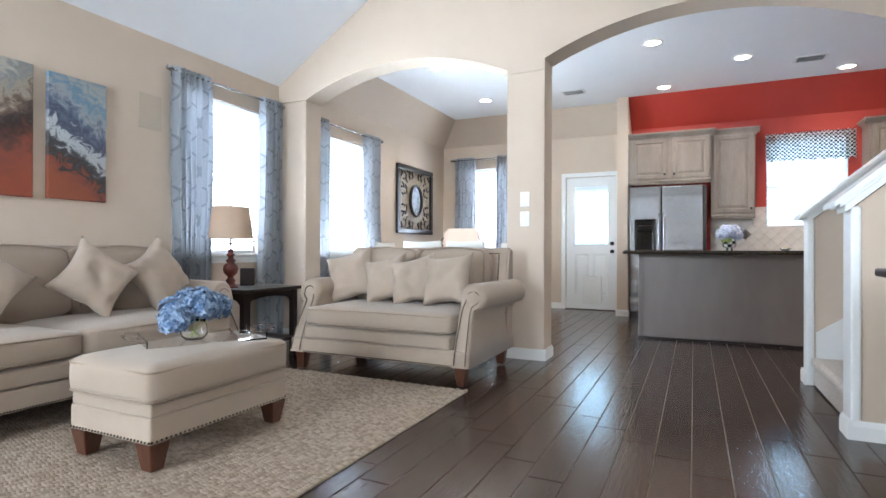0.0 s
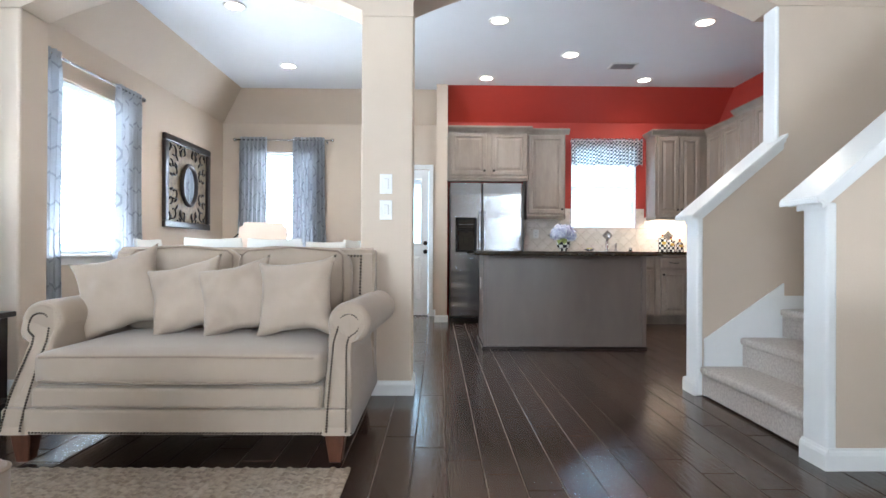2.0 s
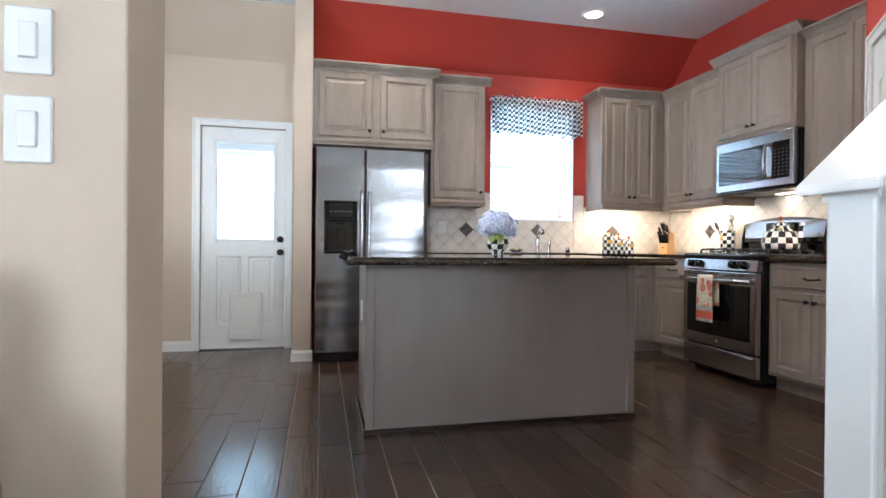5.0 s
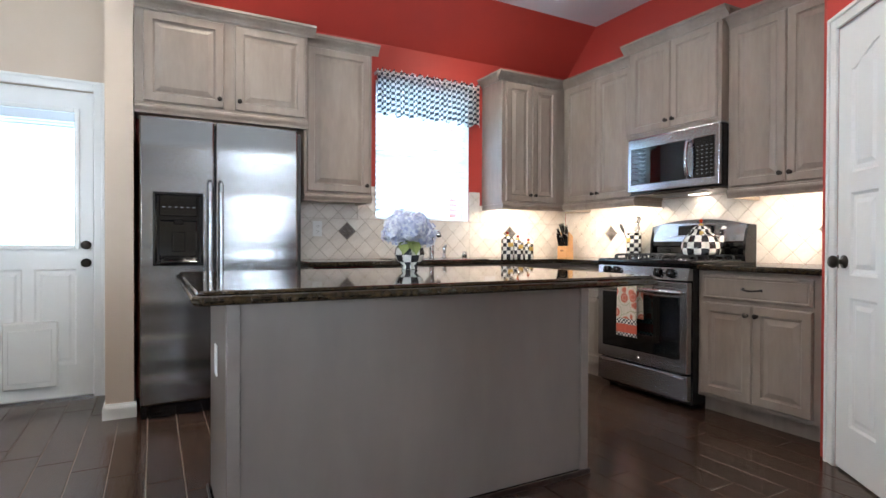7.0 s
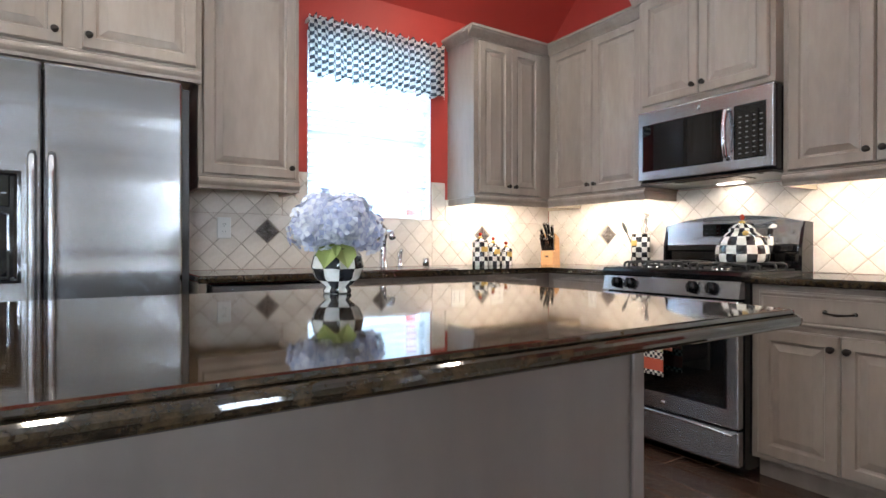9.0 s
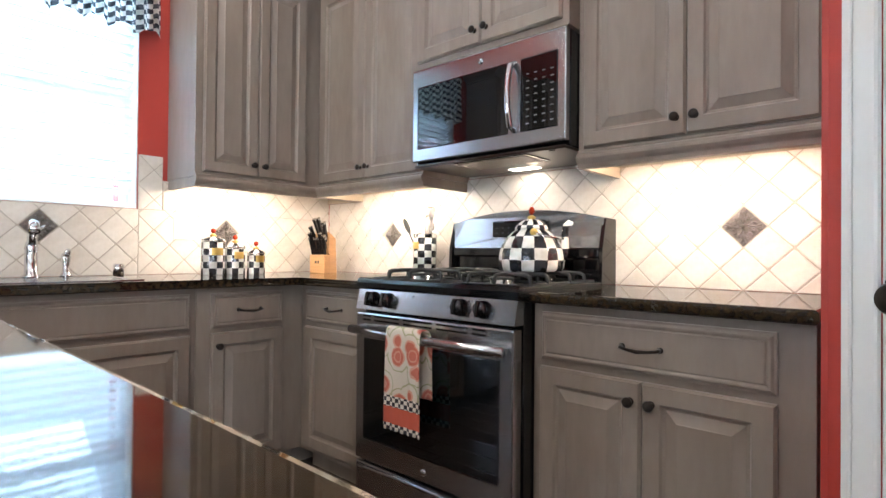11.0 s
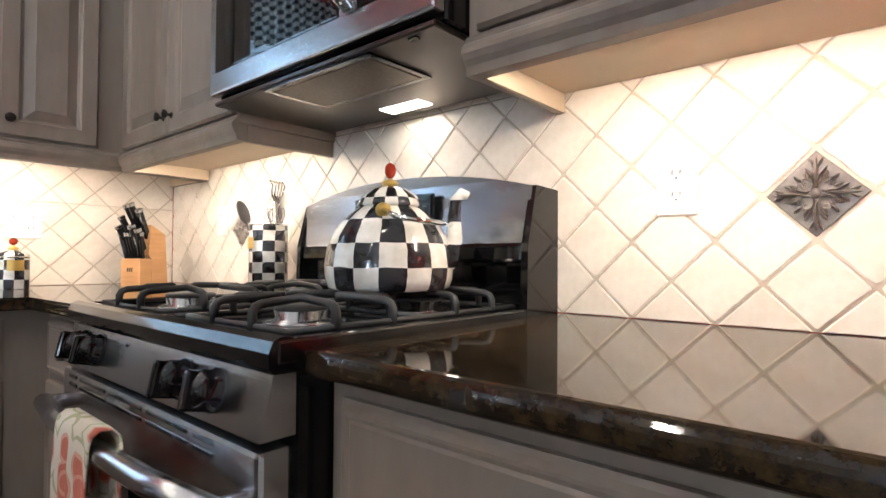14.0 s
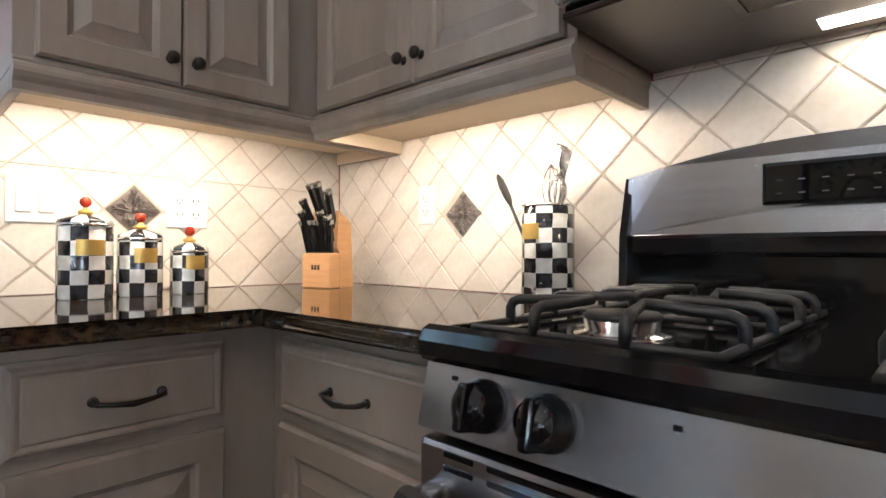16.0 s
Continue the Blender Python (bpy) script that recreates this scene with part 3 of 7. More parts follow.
def casing(name, m, x0, x1, z0, z1, w=0.065, sill=False):
    """Moulded frame round an opening, facing -y of m."""
    bm = bmesh.new()
    for a, b in (((x0 - w, -0.016, z0), (x0, 0, z1 + w)), ((x1, -0.016, z0), (x1 + w, 0, z1 + w)), ((x0, -0.016, z1), (x1, 0, z1 + w))):
        box(bm, a, b, 0.004)
    for a, b in (((x0 - w, -0.024, z0), (x0 - w + 0.02, -0.015, z1 + w)), ((x1 + w - 0.02, -0.024, z0), (x1 + w, -0.015, z1 + w)), ((x0 - w + 0.021, -0.024, z1 + w - 0.02), (x1 + w - 0.021, -0.015, z1 + w))):
        box(bm, a, b, 0.003)
    ob = st(name, bm, M_TRIM, "white moulded casing")
    ob.matrix_world = m
    return ob


def knob(parent, x, y, z, name="knob", r=0.015, mat_=None):
    bm = lathe(bmesh.new(), [(0.0, 0.0), (r * 0.75, 0.0), (r * 0.7, 0.003), (r * 0.35, 0.006), (r * 0.32, 0.014), (r * 0.85, 0.018), (r, 0.024), (r * 0.8, 0.029), (0, 0.031)], 16,
               m=Matrix.Translation((x, y, z)) @ pose(0, 0, 0, 90))
    return part(name, bm, mat_ or M_BRONZE, parent, "dark bronze round knob", smooth=True)


# pantry door
casing("door_casing", PM, 0.115, 0.795, 0, 2.04)
d = thing("door_2", PM, "closed white six-panel pantry door with a dark knob", "door")
d["kind"] = "structure"
bm = bmesh.new()
L, R, mid = 0.117, 0.793, 0.455
rows = [(0.22, 0.80), (0.90, 1.27), (1.36, 1.90)]
cols = [(L + 0.10, mid - 0.035), (mid + 0.035, R - 0.10)]
xs, zs = [L, cols[0][0], cols[0][1], cols[1][0], cols[1][1], R], [0.01, 0.22, 0.80, 0.90, 1.27, 1.36, 1.90, 2.035]
for i in range(5):
    for j in range(7):
        if i in (1, 3) and j in (1, 3, 5):
            relief(bm, xs[i], zs[j], xs[i + 1], zs[j + 1], 0.035, [(0, -0.0), (0.012, 0.008), (0.03, 0.008), (0.05, 0.001)])
        else:
            box(bm, (xs[i], 0.0, zs[j]), (xs[i + 1], 0.035, zs[j + 1]))
part("slab", bm, M_TRIM, d)
bm = bmesh.new()
for a, b in cols:
    h = b - a
    pts = [(a, 1.91), (a, 1.82)] + [(a + h * k / 10, 1.82 + 0.075 * math.sin(math.pi / 2 * (k / 10 if a < mid else 1 - k / 10)) ** 2) for k in range(11)] + [(b, 1.91)]
    extrude(bm, pts[1:-1] + [(b, 1.91), (a, 1.91)], (-0.001, 0.012), "y")
part("arched_moulding", bm, M_TRIM, d)
part("door_handle", lathe(bmesh.new(), [(0, 0), (0.03, 0), (0.03, 0.006), (0.012, 0.01), (0.012, 0.03), (0.026, 0.036), (0.030, 0.05), (0.022, 0.062), (0, 0.065)], 20, m=Matrix.Translation((0.175, 0, 0.96)) @ pose(0, 0, 0, 90)), M_BRONZE, d, "dark bronze round door knob", True)
part("hinge_plate", B(((0.121, -0.003, 0.93), (0.126, 0.02, 0.99))), M_BRONZE, d)

st("door_jamb", B(((0.1155, -0.001, 0), (0.1165, 0.1, 2.04)), ((0.7935, -0.001, 0), (0.7945, 0.1, 2.04)), ((0.1165, -0.001, 2.037), (0.7935, 0.1, 2.0395))), M_TRIM).matrix_world = PM

# back door with a glazed half and a pet door
casing("door_casing", pose(0, YB, 0), -1.745, -1.0, 0, 2.05)
d = thing("door_1", pose(0, YB, 0), "closed white half-glazed back door with a pet door", "door")
d["kind"] = "structure"
bm = bmesh.new()
x0, x1 = -1.74, -1.005
box(bm, (x0, 0.02, 0.01), (-1.61, 0.06, 2.045)), box(bm, (-1.10, 0.02, 0.01), (x1, 0.06, 2.045))
box(bm, (-1.61, 0.02, 1.91), (-1.10, 0.06, 2.045)), box(bm, (-1.61, 0.02, 0.86), (-1.10, 0.06, 1.01))
box(bm, (-1.61, 0.02, 0.01), (-1.10, 0.06, 0.22))
for a, b in ((-1.61, -1.39), (-1.33, -1.10)):
    relief(bm, a, 0.22, b, 0.86, 0.06, [(0, 0.02), (0.012, 0.028), (0.03, 0.028), (0.045, 0.021)])
box(bm, (-1.39, 0.02, 0.22), (-1.33, 0.06, 0.86))
part("slab", bm, M_TRIM, d)
bm = bmesh.new()
for a, b in (((-1.63, 0.005, 0.99), (-1.60, 0.02, 1.93)), ((-1.11, 0.005, 0.99), (-1.08, 0.02, 1.93)), ((-1.60, 0.005, 0.99), (-1.11, 0.02, 1.02)), ((-1.60, 0.005, 1.90), (-1.11, 0.02, 1.93))):
    box(bm, a, b, 0.004)
part("window_frame", bm, M_TRIM, d)
p = part("pane", B(((-1.61, 0.038, 1.01), (-1.10, 0.042, 1.91))), M_GLASS, d)
p.visible_shadow = False
part("blind_head", B(((-1.60, 0.022, 1.84), (-1.11, 0.036, 1.90)), ((-1.60, 0.024, 1.80), (-1.11, 0.034, 1.815)), ((-1.60, 0.024, 1.82), (-1.11, 0.034, 1.834))), M_BLIND, d)
pd_ = part("pet_door", B(((-1.49, -0.02, 0.09), (-1.20, 0.02, 0.52)), bevel=0.008), M_PLASTIC, d, "white plastic pet door")
part("flap", B(((-1.46, -0.027, 0.13), (-1.23, -0.021, 0.47)), bevel=0.003), M_PLASTIC, pd_)
part("pull_tab", B(((-1.37, -0.031, 0.455), (-1.32, -0.026, 0.475))), M_PLASTIC, pd_)
for z in (1.02, 0.90):
    part("door_handle" if z < 1 else "deadbolt", lathe(bmesh.new(), [(0, 0), (0.03, 0), (0.03, 0.008), (0.014, 0.012), (0.014, 0.03), (0.027, 0.036), (0.028, 0.052), (0, 0.058)], 18, m=Matrix.Translation((-1.045, 0.02, z)) @ pose(0, 0, 0, 90)), M_BRONZE, d, "dark bronze knob", True)
part("threshold", B(((-1.745, -0.01, 0), (-1.0, 0.06, 0.012))), M_STEEL, d)

# windows and daylight outside
def window(name, m, x0, x1, z0, z1, depth=0.16, blinds=True, sill=True, lift=0.0, tilt=-26):
    """A sash window in an opening; local y runs outwards from the wall face."""
    w = thing(name, m, "white sash window with bright daylight behind a white slatted blind", "window")
    w["kind"] = "structure"
    f = 0.035
    zm = (z0 + z1) / 2
    part("window_frame", B(((x0, 0.10, z0), (x0 + f, 0.15, z1)), ((x1 - f, 0.10, z0), (x1, 0.15, z1)), ((x0 + f, 0.10, z1 - f), (x1 - f, 0.15, z1)), ((x0 + f, 0.10, z0), (x1 - f, 0.15, z0 + f)), ((x0 + f, 0.10, zm - 0.02), (x1 - f, 0.14, zm + 0.02)), bevel=0.004), M_TRIM, w)
    for a, b in ((z0 + f, zm - 0.02), (zm + 0.02, z1 - f)):
        p = part("pane", B(((x0 + f, 0.122, a), (x1 - f, 0.126, b))), M_GLASS, w)
        p.visible_shadow = False
    if sill:
        part("window_sill", B(((x0 - 0.05, -0.045, z0 - 0.022), (x1 + 0.05, 0.10, z0)), ((x0 - 0.03, -0.016, z0 - 0.085), (x1 + 0.03, -0.001, z0 - 0.024)), bevel=0.004, seg=2), M_TRIM, w, "white window sill and apron")
    if blinds:
        b = part("blind", B(((x0 + 0.008, 0.03, z1 - 0.055), (x1 - 0.008, 0.085, z1 - 0.004)), bevel=0.003), M_BLIND, w, "white slatted blind")
        n = int((z1 - z0 - 0.09) / 0.044)
        sl = bmesh.new()
        for i in range(5):
            y = -0.025 + 0.05 * i / 4
            z = 0.003 * (1 - (y / 0.025) ** 2)
            sl.verts.new((x0 + 0.01, y, z)), sl.verts.new((x1 - 0.01, y, z))
        sl.verts.ensure_lookup_table()
        for i in range(4):
            sl.faces.new((sl.verts[2 * i], sl.verts[2 * i + 1], sl.verts[2 * i + 3], sl.verts[2 * i + 2]))
        r = bmesh.ops.extrude_face_region(sl, geom=list(sl.faces))
        for v in [g for g in r["geom"] if isinstance(g, bmesh.types.BMVert)]:
            v.co.z += 0.003
        first = part("slat", sl, M_BLIND, b)
        for i in range(n):
            s = first if i == 0 else bpy.data.objects.new("slat", first.data)
            if i:
                scene.collection.objects.link(s)
                s.parent = b
            s.matrix_basis = pose(0, 0.057, z1 - 0.085 - 0.044 * i, tilt)
    return w


window("window_1", pose(XW, 0, 0, 0, 0, 90), 3.10, 4.10, 0.87, 2.28)
window("window_2", pose(XW, 0, 0, 0, 0, 90), 4.86, 6.06, 0.87, 2.28)
window("window_3", pose(0, YB, 0), WD[0], WD[1], 0.87, 2.28)
window("window_4", pose(0, YK, 0), WK[0], WK[1], WK[2], WK[3], sill=False)
# next window is unseen, has no blind, and is added as a fill opening
window("window_5", pose(0, -2.04, 0, 0, 0, 180), 1.7, 3.5, 0.5, 2.4, blinds=False)
window("window_6", pose(0, -2.04, 0, 0, 0, 180), -2.2, -1.3, 1.0, 2.2, blinds=False)
st("backdrop", B(((XW - 2.1, -4, -0.5), (XW - 2.0, 12, 5)), ((XW - 2, 10.5, -0.5), (4.5, 10.6, 5)), ((-5, -4.1, -0.5), (4, -4.0, 5))), M_SKYOUT, "overbright daylight beyond the windows")
st("ground", B(((-30, -30, -0.3), (30, 30, -0.2))), mat("lawn", (0.06, 0.09, 0.03), 0.9, vary=0.3))


bm = bmesh.new()
for a, b in (((WK[0], YK - 0.001, WK[2]), (WK[0] + 0.006, YK + 0.10, WK[3])), ((WK[1] - 0.006, YK - 0.001, WK[2]), (WK[1], YK + 0.10, WK[3])), ((WK[0] + 0.006, YK - 0.001, WK[3] - 0.006), (WK[1] - 0.006, YK + 0.10, WK[3])), ((WK[0] + 0.006, YK - 0.006, WK[2]), (WK[1] - 0.006, YK + 0.10, WK[2] + 0.006))):
    box(bm, a, b, 0.001)
st("window_jamb", bm, M_TRIM, "white window reveal")

# ---- curtains ----
def curtain(m, w_top, w_bot, z0, z1, folds, seed, label, flare=0.0):
    """A pleated panel hung from a rod; local x along the rod, y into the room negative."""
    c = thing("curtain", m, label, "curtain", "curtain panels")
    rnd = random.Random(seed)
    ph = [rnd.uniform(0, 6.28) for _ in range(4)]
    bm = bmesh.new()
    uvl = bm.loops.layers.uv.new("UVMap")
    folds = int(folds * 1.5)
    nx, nz = folds * 12, 30
    cloth = max(w_top, w_bot) * 1.9
    grid, uvs = [], {}
    for k in range(nz + 1):
        t = k / nz
        z = z1 + (z0 - z1) * t
        w = w_top + (w_bot - w_top) * min(1, t * 1.3) + 0.02 * math.sin(t * 7 + ph[0])
        amp = 0.030 + 0.010 * math.sin(t * 3 + ph[1]) - (0.010 if t > 0.9 else 0)
        if t < 0.05:
            amp *= 0.75
        row = []
        for i in range(nx + 1):
            s = i / nx
            a = 2 * math.pi * folds * s + 0.7 * math.sin(3 * s + ph[2]) + 0.5 * t * math.sin(5 * s + ph[3])
            x = (s - 0.5) * w + flare * t * t + 0.012 * math.sin(2 * a) * t
            y = amp * math.sin(a) * (1 + 0.3 * math.sin(9 * s + ph[0])) + 0.012 * math.sin(a * 2.3 + t * 4) * t
            v = bm.verts.new((x, y, z))
            uvs[v] = (s * cloth, z)
            row.append(v)
        grid.append(row)
    for k in range(nz):
        for i in range(nx):
            f = bm.faces.new((grid[k][i], grid[k][i + 1], grid[k + 1][i + 1], grid[k + 1][i]))
            for lp in f.loops:
                lp[uvl].uv = uvs[lp.vert]
    ob = part("cloth", bm, M_CURTAIN, c, smooth=True)
    md = ob.modifiers.new("thickness", "SOLIDIFY")
    md.thickness = 0.002
    return c


def rod(m, w):
    r = thing("curtain_rod", m, "brushed silver curtain rod with ball finials", "curtain rod", "curtain rods")
    part("bar", tube(bmesh.new(), [(-w / 2, 0, 0), (w / 2, 0, 0)], 0.011, 12), M_STEEL, r, smooth=True)
    for s in (-1, 1):
        part("finial", lathe(bmesh.new(), [(0.0, 0), (0.013, 0), (0.013, 0.012), (0.02, 0.014), (0.024, 0.03), (0.02, 0.048), (0.0, 0.055)], 14, m=Matrix.Translation((s * w / 2, 0, 0)) @ pose(0, 0, 0, 0, 90 * s)), M_STEEL, r, smooth=True)
        part("bracket", B(((s * (w / 2 - 0.06) - 0.006, 0, -0.012), (s * (w / 2 - 0.06) + 0.006, 0.084, 0.0)), ((s * (w / 2 - 0.06) - 0.013, 0.08, -0.035), (s * (w / 2 - 0.06) + 0.013, 0.087, 0.03)), bevel=0.002), M_STEEL, r)
    return r


CL = "blue-grey curtain with a darker lattice pattern hanging to the floor"
for y0, y1, p in [(3.00, 4.26, [(3.19, 0.36, 0.36, 5), (4.13, 0.26, 0.32, 4)]), (4.72, 6.20, [(4.90, 0.30, 0.36, 4), (6.00, 0.36, 0.42, 5)])]:
    rod(pose(XW + 0.09, (y0 + y1) / 2, 2.385, 0, 0, 90), y1 - y0)
    for y, a, b, n in p:
        curtain(pose(XW + 0.09, y, 0, 0, 0, 90), a, b, 0.03, 2.42, n, int(y * 10), CL)
rod(pose(-3.00, YB - 0.09, 2.43), 1.28)
curtain(pose(-3.42, YB - 0.09, 0), 0.36, 0.46, 0.03, 2.47, 5, 3, CL, -0.03)
curtain(pose(-2.66, YB - 0.09, 0), 0.42, 0.54, 0.03, 2.47, 6, 4, CL, 0.04)


# ---- kitchen cabinets ----
KR = pose(XR, 0, 0, 0, 0, -90)   # range wall: local x = -world y, local y = world x - XR
DOOR = [(0, -0.012), (0.003, -0.015), (0.006, -0.020), (0.050, -0.020), (0.055, -0.012), (0.063, -0.009), (0.090, -0.018), (0.093, -0.0195)]
DRAWER = [(0, -0.010), (0.006, -0.012), (0.012, -0.019), (0.016, -0.019), (0.022, -0.016), (0.026, -0.019)]


def pull(parent, x, y, z):
    pts = [(x - 0.052, y - 0.004, z), (x - 0.050, y - 0.022, z - 0.001), (x - 0.03, y - 0.027, z - 0.004), (x, y - 0.029, z - 0.007), (x + 0.03, y - 0.027, z - 0.004), (x + 0.050, y - 0.022, z - 0.001), (x + 0.052, y - 0.004, z)]
    bm = tube(bmesh.new(), pts, [0.006, 0.0045, 0.0042, 0.006, 0.0042, 0.0045, 0.006], 8)
    for s in (-1, 1):
        lathe(bm, [(0, 0), (0.009, 0), (0.008, 0.004), (0, 0.005)], 10, m=Matrix.Translation((x + s * 0.052, y, z)) @ pose(0, 0, 0, 90))
    return part("pull", bm, M_BRONZE, parent, "dark bronze arched pull", True)


def cabinet(m, x0, x1, z0, z1, depth, label, doors=2, drawer=False, toe=False, rail=False, crown=False, knobs="low", drawers_only=False, margin=(0.025, 0.025), dmat=None, side=None, gap=0.003):
    """A cabinet box against the wall; local x along the wall, fronts face -y."""
    c = thing("cabinet", m @ pose((x0 + x1) / 2, 0, z0), label, "cabinet", "kitchen cabinets")
    mm = dmat or M_CAB
    a, b, h = x0 - (x0 + x1) / 2, x1 - (x0 + x1) / 2, z1 - z0
    zb = 0.10 if toe else 0.0
    bm = B(((a, -depth, zb), (b, -0.003, h)), bevel=0.0015)
    if toe:
        box(bm, (a, -depth + 0.07, 0), (b, -0.003, zb))
    part("body", bm, mm, c)
    f = -depth
    ml, mr = margin
    dz0, dz1 = zb + 0.025, h - 0.025
    if drawer:
        dr = part("drawer", relief(bmesh.new(), a + ml, h - 0.17, b - mr, h - 0.022, f - 0.0005, [(i, f + y) for i, y in DRAWER]), mm, c)
        if drawer == "pull":
            pull(dr, (a + ml + b - mr) / 2, f - 0.018, h - 0.097)
        dz1 = h - 0.19
    n = doors
    w = (b - mr - a - ml) / max(n, 1)
    for i in range(n):
        p, q = a + ml + w * i + (gap / 2 if i else 0), a + ml + w * (i + 1) - (gap / 2 if i < n - 1 else 0)
        do = part("door", relief(bmesh.new(), p, dz0, q, dz1, f - 0.0005, [(s, f + y) for s, y in DOOR]), mm, c)
        right = (i % 2 == 0) if n > 1 else (side != "L")
        kx = q - 0.027 if right else p + 0.027
        knob(do, kx, f - 0.018, dz0 + 0.055 if knobs == "low" else dz1 - 0.055)
    if rail:
        pr = [(f + 0.022, -0.001), (f - 0.0005, -0.001), (f - 0.0005, 0.020), (f - 0.007, 0.020), (f - 0.010, 0.014), (f - 0.009, 0.009), (f - 0.017, 0.004), (f - 0.021, -0.004), (f - 0.021, -0.012), (f - 0.016, -0.022), (f - 0.009, -0.031), (f - 0.006, -0.046), (f + 0.022, -0.046)]
        bm = extrude(bmesh.new(), pr, (a, b), "x")
        part("light_rail", bm, mm, c)
        part("underside", B(((a + 0.02, f + 0.0225, -0.004), (b - 0.02, -0.014, -0.0005))), M_UNDER, c, "cream cabinet underside")
    if crown:
        pr = [(0, 0), (-0.006, 0), (-0.010, 0.012), (-0.022, 0.028), (-0.040, 0.044), (-0.044, 0.052), (-0.052, 0.056), (-0.052, 0.072), (0, 0.072)]
        bm = extrude(bmesh.new(), [(f + u, h + v - 0.012) for u, v in pr], (a - (0.05 if "L" in crown else 0), b + (0.05 if "R" in crown else 0)), "x")
        if "L" in crown:
            extrude(bm, [(a + u, h + v - 0.012) for u, v in pr], (f, -0.003), "y")
        if "R" in crown:
            extrude(bm, [(b - u, h + v - 0.012) for u, v in pr], (f, -0.003), "y")
        part("crown_moulding", bm, mm, c)
    if rail == "ends":
        for xx, sg in ((a, 1), (b, -1)):
            # cream layer paints the lamplight on the taupe return's inner face
            part("return_lining", B(((min(xx + sg * 0.0185, xx + sg * 0.0205), f + 0.024, -0.045), (max(xx + sg * 0.0185, xx + sg * 0.0205), -0.015, -0.005))), M_UNDER, c, "inner face coloured cream for the strip lamp's light")
            part("rail_return", B(((min(xx, xx + sg * 0.018), f + 0.0225, -0.046), (max(xx, xx + sg * 0.018), -0.014, -0.0015)), bevel=0.002), mm, c)
    return c


WL = "taupe glazed wooden wall cabinet with raised-panel doors over the counter"
BL = "taupe glazed wooden base cabinet with raised-panel doors and a drawer"
K = pose(0, YK, 0)
FX = 0.60
# range wall, right to the corner
cabinet(KR, -6.30, -5.56, 0, 0.877, FX, BL, 2, "pull", True, margin=(0.03, 0.075), knobs="high")
cabinet(KR, -7.60, -7.07, 0, 0.877, FX, BL, 1, "pull", True, margin=(0.045, 0.02), knobs="high")
cabinet(KR, -6.30, -5.56, 1.383, 2.45, 0.32, WL, 2, rail="ends", crown="-")
cabinet(KR, -7.062, -6.302, 1.838, 2.50, 0.39, "taupe glazed short wall cabinet above the microwave", 2, crown="LR")
cabinet(KR, -7.885, -7.065, 1.383, 2.45, 0.32, WL, 2, rail="ends", crown="-", margin=(0.03, 0.02))
# window wall
cabinet(K, 1.86, 2.955, 0, 0.877, FX + 0.01, BL, 1, "pull", True, margin=(0.06, 0.70), knobs="high", side="L")
cabinet(K, 0.92, 1.859, 0, 0.877, FX + 0.01, "taupe glazed sink base cabinet under the window", 2, True, True, knobs="high")
cabinet(K, 1.968, 2.955, 1.383, 2.45, 0.32, WL, 2, rail="ends", crown="L", margin=(0.035, 0.40))
cabinet(K, 0.285, 0.79, 1.383, 2.45, 0.32, WL, 1, rail="ends", crown="R", margin=(0.02, 0.02))
cabinet(K, -0.745, 0.28, 1.86, 2.45, 0.44, "taupe glazed cabinet over the refrigerator", 2, rail=True, crown="R", margin=(0.045, 0.02), gap=0.065)
cabinet(K, 0.245, 0.28, 0, 0.877, FX, "taupe filler cabinet beside the refrigerator", 0)

# dishwasher
dw = thing("dishwasher", K @ pose(0.60, 0, 0), "stainless steel dishwasher under the counter", "dishwasher")
part("body", B(((-0.30, -0.58, 0.10), (0.30, -0.01, 0.87))), M_BLACK, dw)
part("door", B(((-0.298, -0.615, 0.12), (0.298, -0.58, 0.74)), bevel=0.006, seg=2), M_STEEL, dw)
part("control_panel", B(((-0.298, -0.615, 0.745), (0.298, -0.58, 0.868)), bevel=0.006, seg=2), M_STEEL, dw)
part("handle", tube(bmesh.new(), [(-0.25, -0.65, 0.70), (0.25, -0.65, 0.70)], 0.010, 10), M_STEEL, dw, smooth=True)

# counters
def slab(name, outline, label, z0=0.880, z1=0.915):
    c = thing(name, pose(0, 0, z0), label, "countertop")
    bm = extrude(bmesh.new(), outline, (0, z1 - z0), "z")
    es = [e for e in bm.edges if abs(e.verts[0].co.z - e.verts[1].co.z) < 1e-6]
    bmesh.ops.bevel(bm, geom=es, offset=0.013, segments=4, profile=0.5, affect="EDGES")
    part("top", bm, M_GRAN, c)
    return c


def lip_layer(rect, r, steps):
    """A flat slab with round corners over rect (x0, y0, x1, y1); steps are (inset, z) from below up."""
    x0, y0, x1, y1 = rect
    bm = bmesh.new()
    rings = []
    for ins, z in steps:
        q = max(r - ins, 0.002)
        a, b, c, d = x0 + ins + q, y0 + ins + q, x1 - ins - q, y1 - ins - q
        pts = arc((c, d), q, 0, 90, 5, "2d") + arc((a, d), q, 90, 180, 5, "2d") + arc((a, b), q, 180, 270, 5, "2d") + arc((c, b), q, 270, 360, 5, "2d")
        rings.append([bm.verts.new((u, v, z)) for u, v in pts])
    n = len(rings[0])
    for p, q in zip(rings, rings[1:]):
        for i in range(n):
            bm.faces.new((p[i], p[(i + 1) % n], q[(i + 1) % n], q[i]))
    bm.faces.new(rings[0][::-1]), bm.faces.new(rings[-1])
    return bm


